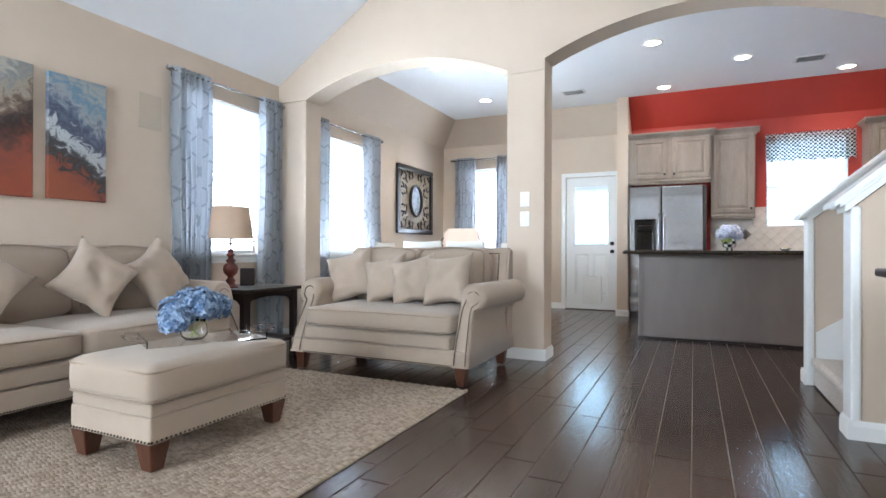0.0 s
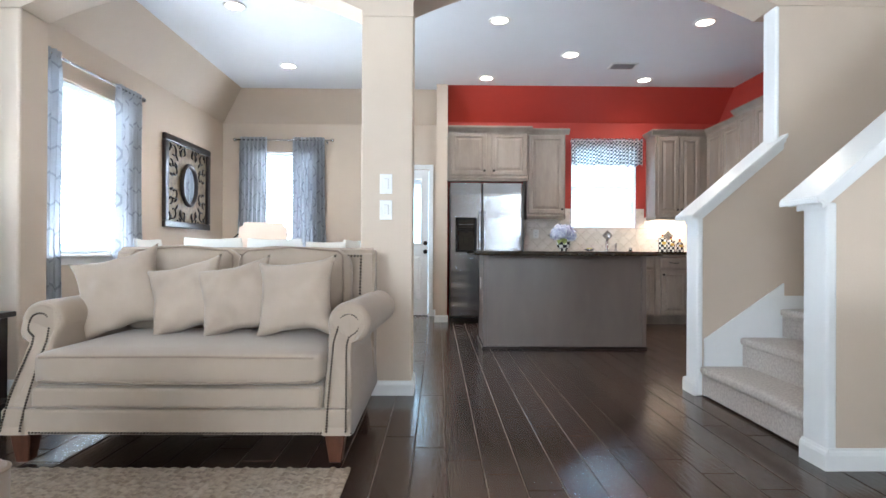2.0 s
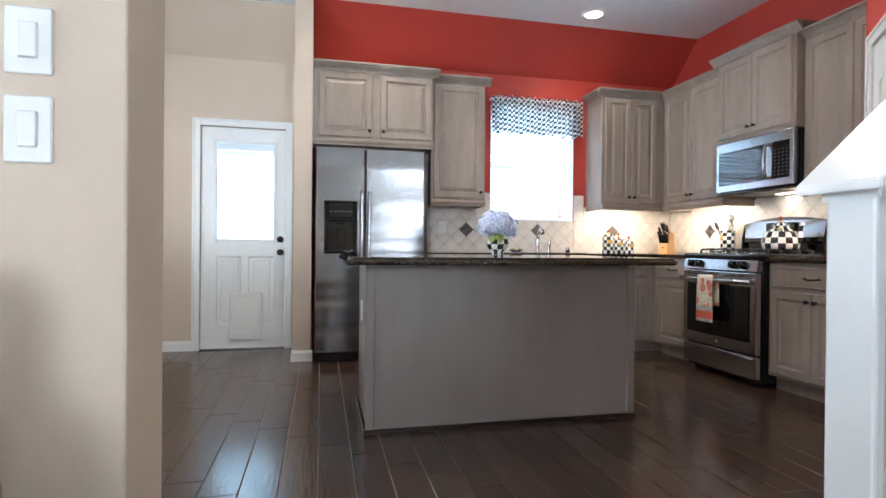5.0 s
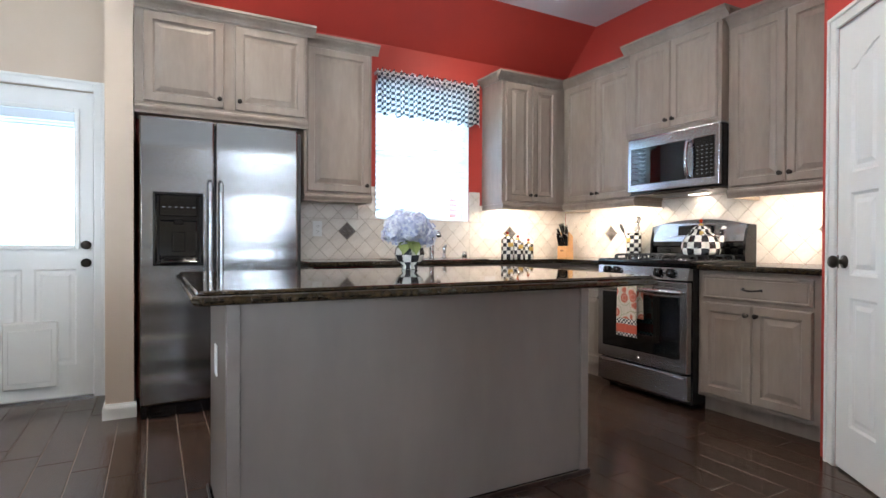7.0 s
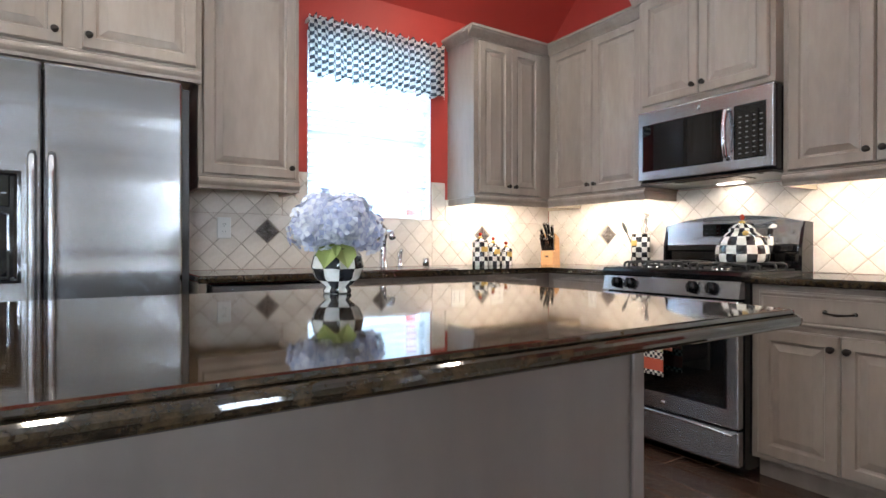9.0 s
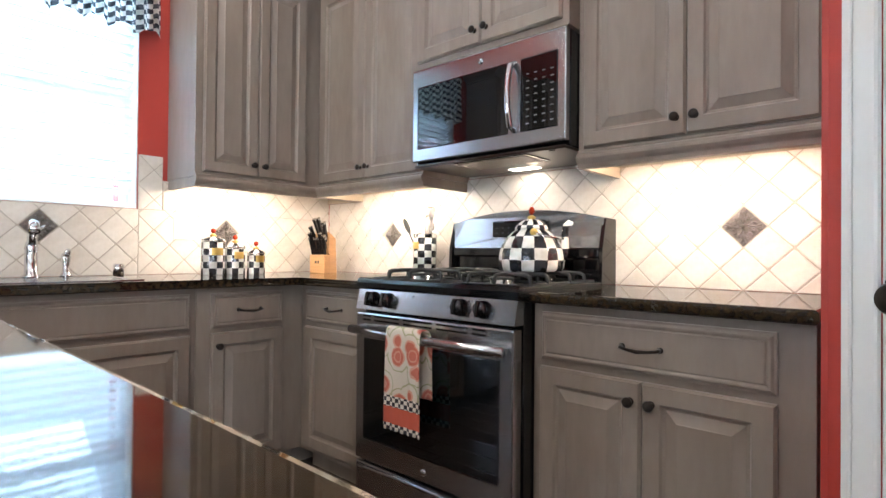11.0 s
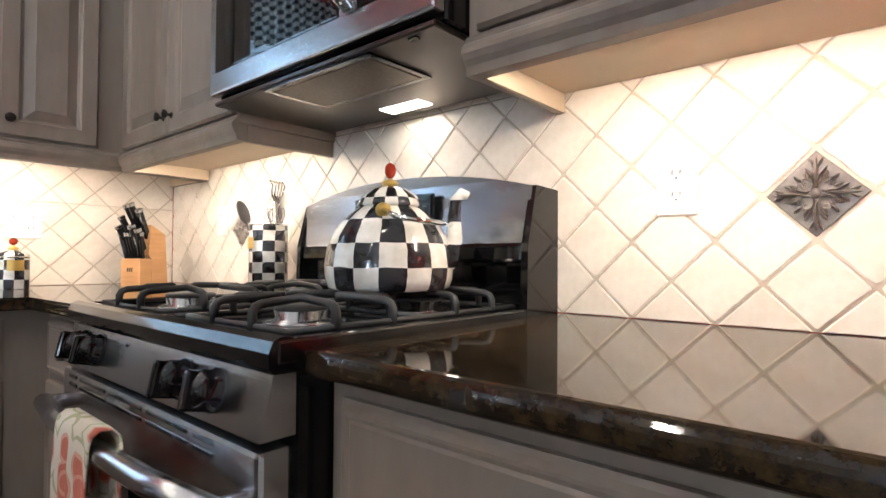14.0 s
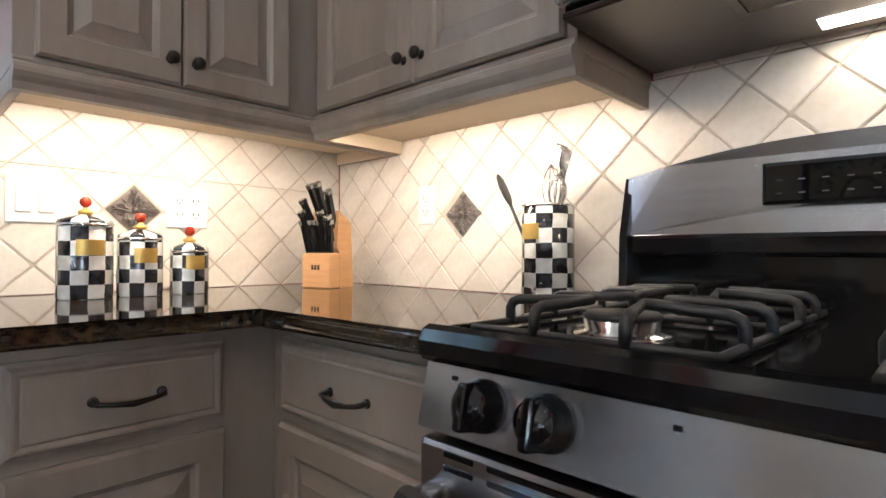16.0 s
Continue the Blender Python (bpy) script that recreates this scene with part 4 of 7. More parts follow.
GL = "polished dark brown speckled granite countertop"
slab("countertop", [(2.315, 5.55), (2.957, 5.55), (2.957, 6.298), (2.315, 6.298)], GL)
slab("countertop", [(0.235, 7.565), (2.315, 7.565), (2.315, 7.072), (2.957, 7.072), (2.957, 8.217), (0.235, 8.217)], GL)

# island
il = thing("kitchen_island", pose(0, 0, 0), "taupe painted kitchen island with plain panels", "kitchen island")
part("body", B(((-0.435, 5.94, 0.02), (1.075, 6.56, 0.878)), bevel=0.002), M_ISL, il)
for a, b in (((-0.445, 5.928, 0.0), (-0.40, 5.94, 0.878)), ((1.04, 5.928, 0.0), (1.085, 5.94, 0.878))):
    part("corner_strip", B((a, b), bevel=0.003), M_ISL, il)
part("base_moulding", B(((-0.452, 5.918, 0.0), (1.092, 5.927, 0.025)), ((-0.452, 5.918, 0.0), (-0.445, 6.56, 0.025)), ((1.085, 5.927, 0.0), (1.092, 6.56, 0.025)), bevel=0.002), M_DARKWOOD, il, "dark shoe moulding")
part("outlet", B(((-0.441, 6.275, 0.535), (-0.4355, 6.345, 0.650)), bevel=0.002), M_PLASTIC, il, "white outlet plate")
c = slab("countertop", [(-0.565, 5.57), (-0.55, 5.545), (-0.535, 5.54), (1.055, 5.54), (1.075, 5.545), (1.085, 5.57), (1.085, 6.62), (-0.565, 6.62)], "polished dark granite island countertop with rounded corners", 0.878, 0.905)
part("upper_layer", lip_layer((-0.553, 5.552, 1.073, 6.608), 0.02, [(0.004, 0.0262), (0.0, 0.029), (0.0, 0.031), (0.003, 0.0355), (0.009, 0.037)]), M_GRAN, c, "thin rounded upper edge")

# refrigerator
fr = thing("refrigerator", pose(-0.265, 7.66, 0), "stainless steel side-by-side refrigerator with a dark ice dispenser", "refrigerator")
# case overruns the doors on the right; its dark grey stands for the gap's shadow
part("body", B(((-0.45, 0.075, 0.02), (0.490, 0.54, 1.765)), bevel=0.004), mat("dark_grey_case_and_gap_shade", (0.03, 0.03, 0.032), 0.4, vary=0.1), fr)
part("kick_plate", B(((-0.45, 0.05, 0.0), (0.45, 0.08, 0.07)), bevel=0.003), M_BLACK, fr)
for x0, x1, nm in ((-0.452, -0.052, "freezer_door"), (-0.046, 0.452, "fridge_door")):
    dd = part(nm, B(((x0, 0.0, 0.085), (x1, 0.072, 1.775)), bevel=0.012, seg=3), M_FRIDGE, fr, "brushed stainless steel door")
    hx = x1 - 0.028 if x0 < -0.1 else x0 + 0.028
    part("handle", tube(bmesh.new(), [(hx, 0.0, 0.66), (hx, -0.045, 0.68), (hx, -0.055, 0.75), (hx, -0.055, 1.32), (hx, -0.045, 1.39), (hx, 0.0, 1.41)], 0.013, 10), M_STEEL, dd, "steel bar handle", True)
dp = part("dispenser", relief(bmesh.new(), -0.385, 0.90, -0.115, 1.335, 0.001, [(0, -0.008), (0.012, -0.010), (0.022, -0.003)]), M_BLACK, fr, "black ice and water dispenser")
part("dispenser_recess", relief(bmesh.new(), -0.350, 0.92, -0.150, 1.17, -0.003, [(0, -0.006), (0.008, -0.0035), (0.03, -0.0034)]), M_BGLASS, dp)
part("paddle", B(((-0.285, -0.0065, 0.985), (-0.215, -0.0038, 1.10)), bevel=0.002), M_BGLASS, dp, "dark paddle")
part("nozzle", B(((-0.275, -0.022, 1.145), (-0.225, -0.004, 1.175)), bevel=0.004), M_BLACK, dp)
part("drip_tray", B(((-0.350, -0.014, 0.915), (-0.150, -0.004, 0.926)), bevel=0.002), M_BLACK, dp)
part("display", B(((-0.350, -0.0085, 1.195), (-0.150, -0.0035, 1.318)), bevel=0.003), M_BGLASS, dp, "glossy display panel")
part("button_row", B(*[((-0.335 + 0.032 * i, -0.0095, 1.245), (-0.320 + 0.032 * i, -0.0083, 1.250)) for i in range(6)]), mat("grey_button", (0.25, 0.26, 0.27), 0.4, vary=0.1), dp)

# range
RY = -6.687
rg = thing("gas_range", KR @ pose(RY, 0, 0), "stainless steel gas range with black cooktop and four knobs", "stove")
hw = 0.382
part("body", B(((-hw, -0.625, 0.03), (hw, -0.01, 0.885)), bevel=0.003), M_BLACK, rg)
for s in (-1, 1):
    part("foot", B(((s * 0.33 - 0.02, -0.58, 0), (s * 0.33 + 0.02, -0.54, 0.03))), M_BLACK, rg)
part("drawer_front", B(((-hw + 0.004, -0.668, 0.055), (hw - 0.004, -0.625, 0.215)), bevel=0.008, seg=2), M_STEEL, rg, "brushed steel storage drawer")
bm = bmesh.new()
pts = [(x, -0.669 - 0.012 * math.cos(x / hw * 1.4), 0.192 + 0.018 * math.cos(x / hw * 1.5)) for x in [(-0.35 + 0.07 * i) for i in range(11)]]
part("drawer_lip", tube(bm, pts, 0.008, 8), M_STEEL, rg, smooth=True)
od = part("oven_door", B(((-hw + 0.004, -0.672, 0.225), (hw - 0.004, -0.625, 0.800)), bevel=0.008, seg=2), M_STEEL, rg, "brushed steel oven door")
part("oven_window", relief(bmesh.new(), -0.325, 0.31, 0.325, 0.70, -0.672, [(0, -0.675), (0.006, -0.676)]), M_BGLASS, od, "black glass oven window")
part("badge", lathe(bmesh.new(), [(0, 0), (0.014, 0), (0.013, 0.003), (0, 0.004)], 18, m=Matrix.Translation((0, -0.672, 0.262)) @ pose(0, 0, 0, 90)), M_CHROME, od, "round badge", True)
bm = tube(bmesh.new(), [(-0.365, -0.705, 0.735), (-0.2, -0.722, 0.735), (0, -0.727, 0.735), (0.2, -0.722, 0.735), (0.365, -0.705, 0.735)], 0.017, 14)
for s in (-1, 1):
    box(bm, (s * 0.35 - 0.014, -0.71, 0.722), (s * 0.35 + 0.014, -0.67, 0.748), 0.004)
part("oven_handle", bm, M_STEEL, od, "brushed steel bar handle", True)
for xa, xb in ((-0.335, -0.290), (-0.270, -0.130), (-0.110, 0.035), (0.055, 0.195), (0.215, 0.270)):
    for dz in (0.768, 0.784):
        part("vent_slot", B(((xa, -0.6735, dz), (xb, -0.671, dz + 0.007)), bevel=0.001), M_BLACK, od)
bm = extrude(bmesh.new(), [(-0.625, 0.811), (-0.672, 0.811), (-0.655, 0.888), (-0.625, 0.888)], (-hw + 0.002, hw - 0.002), "x")
cp = part("control_panel", bm, M_STEEL, rg, "brushed steel slanted control panel")
for x in (-0.282, -0.197, 0.158, 0.255):
    m = Matrix.Translation((x, -0.663, 0.852)) @ pose(0, 0, 0, 78)
    k = part("knob", lathe(bmesh.new(), [(0, 0), (0.030, 0), (0.030, 0.005), (0.026, 0.009), (0.026, 0.020), (0.024, 0.028), (0.018, 0.034), (0.010, 0.037), (0, 0.038)], 28, m=m), M_BLACK, cp, "black ridged gas knob", True)
    part("grip", B(((-0.007, -0.028, 0.004), (0.007, 0.024, 0.044)), bevel=0.004, seg=2), M_BLACK, k).matrix_basis = m
for x in (-0.335, -0.075, 0.185):
    part("printed_mark", B(((x, -0.6595, 0.872), (x + 0.008, -0.6545, 0.877))), M_BLACK, cp)
# cooktop
bm = bmesh.new()
pr = [(-0.640, 0.889), (-0.658, 0.890), (-0.664, 0.897), (-0.665, 0.915), (-0.659, 0.929), (-0.648, 0.934), (-0.634, 0.932), (-0.622, 0.924), (-0.10, 0.922), (-0.10, 0.889)]
extrude(bm, pr, (-hw - 0.004, hw + 0.004), "x")
for s in (-1, 1):
    box(bm, (min(s * hw, s * (hw + 0.006)) - (0.012 if s > 0 else 0), -0.655, 0.900), (max(s * hw, s * (hw + 0.006)) + (0.012 if s < 0 else 0), -0.06, 0.930), 0.004, 2)
ct = part("cooktop", bm, M_BLACK, rg, "glossy black enamel cooktop")
for x, y, r in ((-0.20, -0.50, 0.045), (0.20, -0.50, 0.040), (-0.20, -0.24, 0.036), (0.20, -0.24, 0.045)):
    b = part("burner", lathe(bmesh.new(), [(0, 0.922), (r + 0.018, 0.922), (r + 0.014, 0.927), (r, 0.930), (r + 0.002, 0.943), (0, 0.943)], 24, c=(x, y, 0)), M_STEEL, ct, "steel gas burner", True)
    part("burner_cap", lathe(bmesh.new(), [(r * 0.2, 0.943), (r * 1.04, 0.943), (r * 1.06, 0.948), (r * 0.95, 0.952), (0, 0.952)], 24, c=(x, y, 0)), M_IRON, b, smooth=True)


def grate(x0, x1):
    """Two burners' worth of cast bars: a low frame with arched chevrons rising from it."""
    bm = bmesh.new()
    y0, y1, z = -0.615, -0.115, 0.962
    tube(bm, [(x0, y0, 0.931), (x1, y0, 0.931), (x1, y1, 0.931), (x0, y1, 0.931)], 0.0055, 6, closed=True)
    tube(bm, [(x0, (y0 + y1) / 2, 0.931), (x1, (y0 + y1) / 2, 0.931)], 0.0055, 6)
    xc, hx = (x0 + x1) / 2, (x1 - x0) / 2
    hy = (y1 - y0) / 4
    for yc in (y0 + hy, y1 - hy):
        for sx in (-1, 1):
            for sy in (-1, 1):
                tube(bm, [(xc + sx * hx, yc + sy * 0.052, 0.930), (xc + sx * hx, yc + sy * 0.052, z - 0.012), (xc + sx * (hx - 0.004), yc + sy * 0.051, z - 0.004), (xc + sx * (hx - 0.014), yc + sy * 0.050, z),
                          (xc + sx * 0.034, yc + sy * 0.034, z + 0.004), (xc + sx * 0.054, yc + sy * (hy - 0.014), z), (xc + sx * 0.055, yc + sy * (hy - 0.004), z - 0.004), (xc + sx * 0.055, yc + sy * hy, z - 0.012), (xc + sx * 0.055, yc + sy * hy, 0.930)], 0.0068, 8)
    return bm


for a, b in ((-0.340, -0.050), (0.060, 0.345)):
    part("grate", grate(a, b), M_IRON, ct, "black cast iron grate", True)
# back guard
bm = bmesh.new()


def guard_top(x):
    return 1.222 - 0.045 * (abs(x) / hw) ** 2.2


bm = extrude(bmesh.new(), [(-hw, 0.90), (hw, 0.90)] + [(hw - 2 * hw * i / 16, 1.075 - 0.0 * i) for i in (0, 16)], (-0.10, -0.012), "y")
bg = part("backguard", bm, M_BLACK, rg, "black and steel back guard with a clock panel")
xs = [-hw + 2 * hw * i / 20 for i in range(21)]
bm = extrude(bmesh.new(), [(-hw, 1.06), (hw, 1.06)] + [(x, guard_top(x)) for x in xs[::-1]], (-0.098, -0.020), "y")
for v in bm.verts:
    if v.co.y < -0.05:
        v.co.y -= 0.020 * (1.22 - v.co.z) / 0.15 + 0.012 * (1 - (v.co.x / hw) ** 2)
part("backguard_panel", bm, M_STEEL, bg, "curved brushed steel panel")
part("guard_step", B(((-hw + 0.01, -0.125, 1.02), (hw - 0.01, -0.09, 1.062)), bevel=0.008, seg=2), M_BLACK, bg)
part("clock_panel", relief(bmesh.new(), -0.135, 1.108, 0.135, 1.178, -0.120, [(0.0, -0.128), (0.006, -0.129)]), M_BGLASS, bg, "black glass clock panel")
tagged(part("clock_marks", B(*[((-0.115 + 0.032 * i, -0.1298, 1.125 + 0.022 * j), (-0.106 + 0.032 * i, -0.1292, 1.1268 + 0.022 * j)) for i in range(8) for j in range(2)]), M_KEYS, bg), kind="stuff")
for s in (-1, 1):
    part("guard_end", extrude(bmesh.new(), [(-0.135, 0.90), (-0.012, 0.90), (-0.012, 1.175), (-0.10, 1.178), (-0.13, 1.06)], (s * hw - 0.008, s * hw + 0.008), "x"), M_BLACK, bg)

for o_ in rg.children_recursive:
    if o_.matrix_basis.translation.length < 1e-4:
        for v in o_.data.vertices:
            if v.co.y < -0.14:
                v.co.y = -0.14 + (v.co.y + 0.14) * 1.055
    else:
        o_.matrix_basis = Matrix.Translation((0, -0.029, 0)) @ o_.matrix_basis

# microwave
mw = thing("microwave", KR @ pose(-6.682, 0, 1.418), "stainless steel over-the-range microwave with a black glass door", "microwave")
part("body", B(((-0.378, -0.375, 0.0), (0.378, -0.01, 0.412)), bevel=0.004), M_BLACK, mw)
dr = part("door", B(((-0.378, -0.405, 0.012), (0.378, -0.376, 0.412)), bevel=0.006, seg=2), M_STEEL, mw, "brushed steel door frame")
part("glass", relief(bmesh.new(), -0.345, 0.065, 0.135, 0.335, -0.405, [(0, -0.4065), (0.004, -0.407)]), M_BGLASS, dr, "black glass window")
part("keypad", relief(bmesh.new(), 0.190, 0.065, 0.345, 0.335, -0.405, [(0, -0.4065), (0.004, -0.407)]), M_BGLASS, dr, "black keypad")
tagged(part("key_marks", B(*[((0.215 + 0.034 * i, -0.4078, 0.09 + 0.026 * j), (0.228 + 0.034 * i, -0.4072, 0.0945 + 0.026 * j)) for i in range(4) for j in range(8)]), M_KEYS, dr), kind="stuff")
part("badge", lathe(bmesh.new(), [(0, 0), (0.013, 0), (0.012, 0.003), (0, 0.004)], 18, m=Matrix.Translation((0.0, -0.405, 0.372)) @ pose(0, 0, 0, 90)), M_CHROME, dr, "round badge", True)
part("handle", tube(bmesh.new(), [(0.162, -0.405, 0.075), (0.162, -0.435, 0.09), (0.162, -0.449, 0.15), (0.162, -0.452, 0.20), (0.162, -0.449, 0.25), (0.162, -0.435, 0.31), (0.162, -0.405, 0.325)], [0.013, 0.013, 0.012, 0.012, 0.012, 0.013, 0.013], 10), M_CHROME, mw, "curved polished handle", True)
part("underside", B(((-0.37, -0.395, -0.012), (0.37, -0.03, 0.0)), bevel=0.003), mat("hood_underside", (0.034, 0.021, 0.016), 0.30, metal=0.25, vary=0.25, scale=4), mw)
part("grease_filter", B(((-0.135, -0.375, -0.018), (0.19, -0.232, -0.012)), bevel=0.002), mat("filter_mesh", (0.10, 0.08, 0.065), 0.4, metal=0.8, vary=0.5, scale=250), mw, "grey mesh grease filter")
part("filter_frame", B(((-0.15, -0.390, -0.0165), (0.205, -0.377, -0.0125)), ((-0.15, -0.230, -0.0165), (0.205, -0.217, -0.0125)), ((-0.15, -0.376, -0.0165), (-0.137, -0.231, -0.0125)), ((0.192, -0.376, -0.0165), (0.205, -0.231, -0.0125))), M_BLACK, mw)
part("lamp_lens", B(((-0.065, -0.115, -0.0135), (0.07, -0.065, -0.012))), M_LAMPON, mw, "lit lamp lens")
for x in (0.06, 0.11, 0.30):
    part("clip", B(((x, -0.385, -0.016), (x + 0.02, -0.375, -0.012))), M_BLACK, mw)

# light strips under the cabinets
for m, w in ((KR @ pose(-5.93, -0.275, 1.377), 0.56), (KR @ pose(-7.45, -0.275, 1.377), 0.66), (K @ pose(2.26, -0.275, 1.377), 0.52)):
    s = thing("under_cabinet_lamp", m, "lit white strip lamp under a cabinet", "lamp", "strip lamps")
    part("housing", B(((-w / 2, -0.018, -0.010), (w / 2, 0.018, 0.005)), bevel=0.003), M_PLASTIC, s)
    part("diffuser", B(((-w / 2 + 0.02, -0.010, -0.0145), (w / 2 - 0.02, 0.010, -0.0105)), bevel=0.002), M_STRIP, s)


# ---- seating ----
def arm_profile(s):
    """Front outline of a rolled arm; s is +1 when the roll faces +x. Origin at the inner foot."""
    pts = [(0.0, 0.13), (0.0, 0.50)]
    cx, cz, r = 0.089, 0.572, 0.098
    pts += [(cx + r * math.cos(radians(a)), cz + r * math.sin(radians(a))) for a in range(205, -61, -15)]
    pts += [(0.115, 0.49), (0.118, 0.42), (0.130, 0.30), (0.140, 0.13)]
    return [(s * u, v) for u, v in pts]


def lean(z):
    return 0.19 * max(0, min(1, (z - 0.15) / 0.42)) ** 1.3


def sofa(m, width, depth, seats, label, seat_cushions):
    """A rolled-arm sofa; it faces -y, its origin on the floor at the middle of its front."""
    c = thing("sofa", m, label, "sofa")
    w = width / 2 - 0.20
    part("frame", B(((-w - 0.005, 0.03, 0.13), (w + 0.005, depth - 0.06, 0.33)), bevel=0.012, seg=2), M_CREAM, c)
    part("front_rail", B(((-w - 0.13, 0.012, 0.125), (w + 0.13, 0.06, 0.235)), ((-w, 0.006, 0.24), (w, 0.06, 0.325)), bevel=0.014, seg=3), M_CREAM, c)
    bm = bmesh.new()
    k = int((2 * w + 0.26) / 0.0135)
    for i in range(k):
        bmesh.ops.create_icosphere(bm, subdivisions=1, radius=0.0056, matrix=Matrix.Translation((-w - 0.13 + (2 * w + 0.26) * i / (k - 1), 0.012, 0.137)))
    tagged(part("nailhead_trim", bm, M_NAIL, c, "row of dark nailheads", True), kind="stuff")
    for s in (-1, 1):
        bm = bmesh.new()
        prof = arm_profile(s)
        ys = [0.0, 0.008, 0.025, 0.055, depth * 0.35, depth * 0.65, depth - 0.10, depth - 0.05]
        rings = []
        for i, y in enumerate(ys):
            sh = (0.80, 0.89, 0.97)[i] if i < 3 else 1.0
            ring = []
            for u, v in prof:
                cu, cv = (s * 0.085, 0.575) if v > 0.49 else (s * 0.075, v)
                uu, vv = cu + (u - cu) * sh, cv + (v - cv) * sh
                roll = max(0, min(1, (v - 0.42) / 0.1))
                ring.append(bm.verts.new((s * w + uu + s * 0.055 * roll * y / depth, y + lean(v) * max(0, 1 - y / (depth * 0.6)), vv)))
            rings.append(ring)
        for p, q in zip(rings, rings[1:]):
            for i in range(len(prof)):
                j = (i + 1) % len(prof)
                bm.faces.new((p[i], p[j], q[j], q[i]))
        bm.faces.new(rings[0]), bm.faces.new(rings[-1][::-1])
        a = part("arm", bm, M_CREAM, c, "rolled arm edged with dark nailheads")
        for p in a.data.polygons:
            p.use_smooth = abs(p.normal.y) < 0.5
        inner = [(s * w + s * u, v) for u, v in [(0.032, 0.15), (0.032, 0.50)] + [(0.092 + 0.047 * math.cos(radians(t)), 0.568 + 0.047 * math.sin(radians(t))) for t in range(190, -71, -20)] + [(0.096, 0.515), (0.090, 0.48), (0.098, 0.38), (0.108, 0.26), (0.112, 0.15)]]
        bm = bmesh.new()
        acc = 0.0
        for (x0, z0), (x1, z1) in zip(inner, inner[1:]):
            d = math.hypot(x1 - x0, z1 - z0)
            while acc < d:
                t = acc / d
                bmesh.ops.create_icosphere(bm, subdivisions=1, radius=0.0056, matrix=Matrix.Translation((x0 + (x1 - x0) * t, lean(z0 + (z1 - z0) * t) - 0.006, z0 + (z1 - z0) * t)))
                acc += 0.0108
            acc -= d
        tagged(part("nailhead_trim", bm, M_NAIL, a, "dark nailheads", True), kind="stuff")
    bm = extrude(bmesh.new(), [(depth - 0.22, 0.30), (depth - 0.20, 0.60), (depth - 0.155, 0.90), (depth - 0.10, 0.925), (depth - 0.045, 0.90), (depth - 0.05, 0.30), (depth - 0.08, 0.14), (depth - 0.2, 0.14)], (-w - 0.135, w + 0.135), "x")
    bmesh.ops.bevel(bm, geom=list(bm.edges), offset=0.018, segments=3, affect="EDGES")
    part("backrest", bm, M_CREAM, c, "tall flat upholstered back")
    bm = bmesh.new()
    for s in (-1, 1):
        for i in range(12):
            bmesh.ops.create_icosphere(bm, subdivisions=1, radius=0.0075, matrix=Matrix.Translation((s * (w + 0.055), depth - 0.195 + 0.034 * i / 12, 0.66 + 0.21 * i / 12)))
    for i in range(int((2 * w + 0.11) / 0.018)):
        bmesh.ops.create_icosphere(bm, subdivisions=1, radius=0.0075, matrix=Matrix.Translation((w + 0.055 - 0.018 * i, depth - 0.162, 0.872)))
    tagged(part("nailhead_trim", bm, M_NAIL, c, "dark nailheads", True), kind="stuff")
    n = seat_cushions
    for i in range(n):
        a, b = -w + 2 * w * i / n + 0.003, -w + 2 * w * (i + 1) / n - 0.003
        q = part("seat_cushion", cushion(bmesh.new(), (a, 0.005, 0.33), (b, depth - 0.24, 0.475), 0.035, 0.018), M_CREAM, c, "piped seat cushion", True)
        bm = bmesh.new()
        for z in (0.452, 0.353):
            tube(bm, [(a + 0.012, depth - 0.3, z), (a + 0.006, 0.05, z), (a + 0.03, 0.008, z), ((a + b) / 2, -0.012, z + (0.008 if z > 0.4 else -0.004)), (b - 0.03, 0.008, z), (b - 0.006, 0.05, z), (b - 0.012, depth - 0.3, z)], 0.005, 6)
        part("piping", bm, M_PIPING, q, smooth=True)
    for i in range(seats):
        a, b = -w + 2 * w * i / seats + 0.006, -w + 2 * w * (i + 1) / seats - 0.006
        mm = Matrix.Translation((0, depth - 0.19, 0.47)) @ pose(0, 0, 0, -9) @ Matrix.Translation((0, -(depth - 0.19), -0.47))
        q = part("back_cushion", cushion(bmesh.new(), (a, depth - 0.36, 0.475), (b, depth - 0.20, 0.885), 0.05, 0.03, m=mm, crumple=0.010), M_CREAM, c, "soft back cushion", True)
        ring = [(a + 0.02, depth - 0.352, 0.50), (a + 0.008, depth - 0.348, 0.68), (a + 0.02, depth - 0.352, 0.855), (a + 0.05, depth - 0.35, 0.880), ((a + b) / 2, depth - 0.358, 0.898), (b - 0.05, depth - 0.35, 0.880), (b - 0.02, depth - 0.352, 0.855), (b - 0.008, depth - 0.348, 0.68), (b - 0.02, depth - 0.352, 0.50)]
        part("piping", tube(bmesh.new(), [mm @ Vector(p) for p in ring], 0.005, 6), M_PIPING, q, smooth=True)
    for x in (-w - 0.06, w + 0.06):
        for y in (0.07, depth - 0.12):
            bm = bmesh.new()
            g = bmesh.ops.create_cube(bm, size=1, matrix=Matrix.Translation((x, y, 0.0625)) @ Matrix.Diagonal((0.085, 0.085, 0.125, 1)))
            for v in g["verts"]:
                if v.co.z < 0.01:
                    v.co.x, v.co.y = x + (v.co.x - x) * 0.62, y + (v.co.y - y) * 0.62
            bmesh.ops.bevel(bm, geom=list(bm.edges), offset=0.004, segments=1, affect="EDGES")
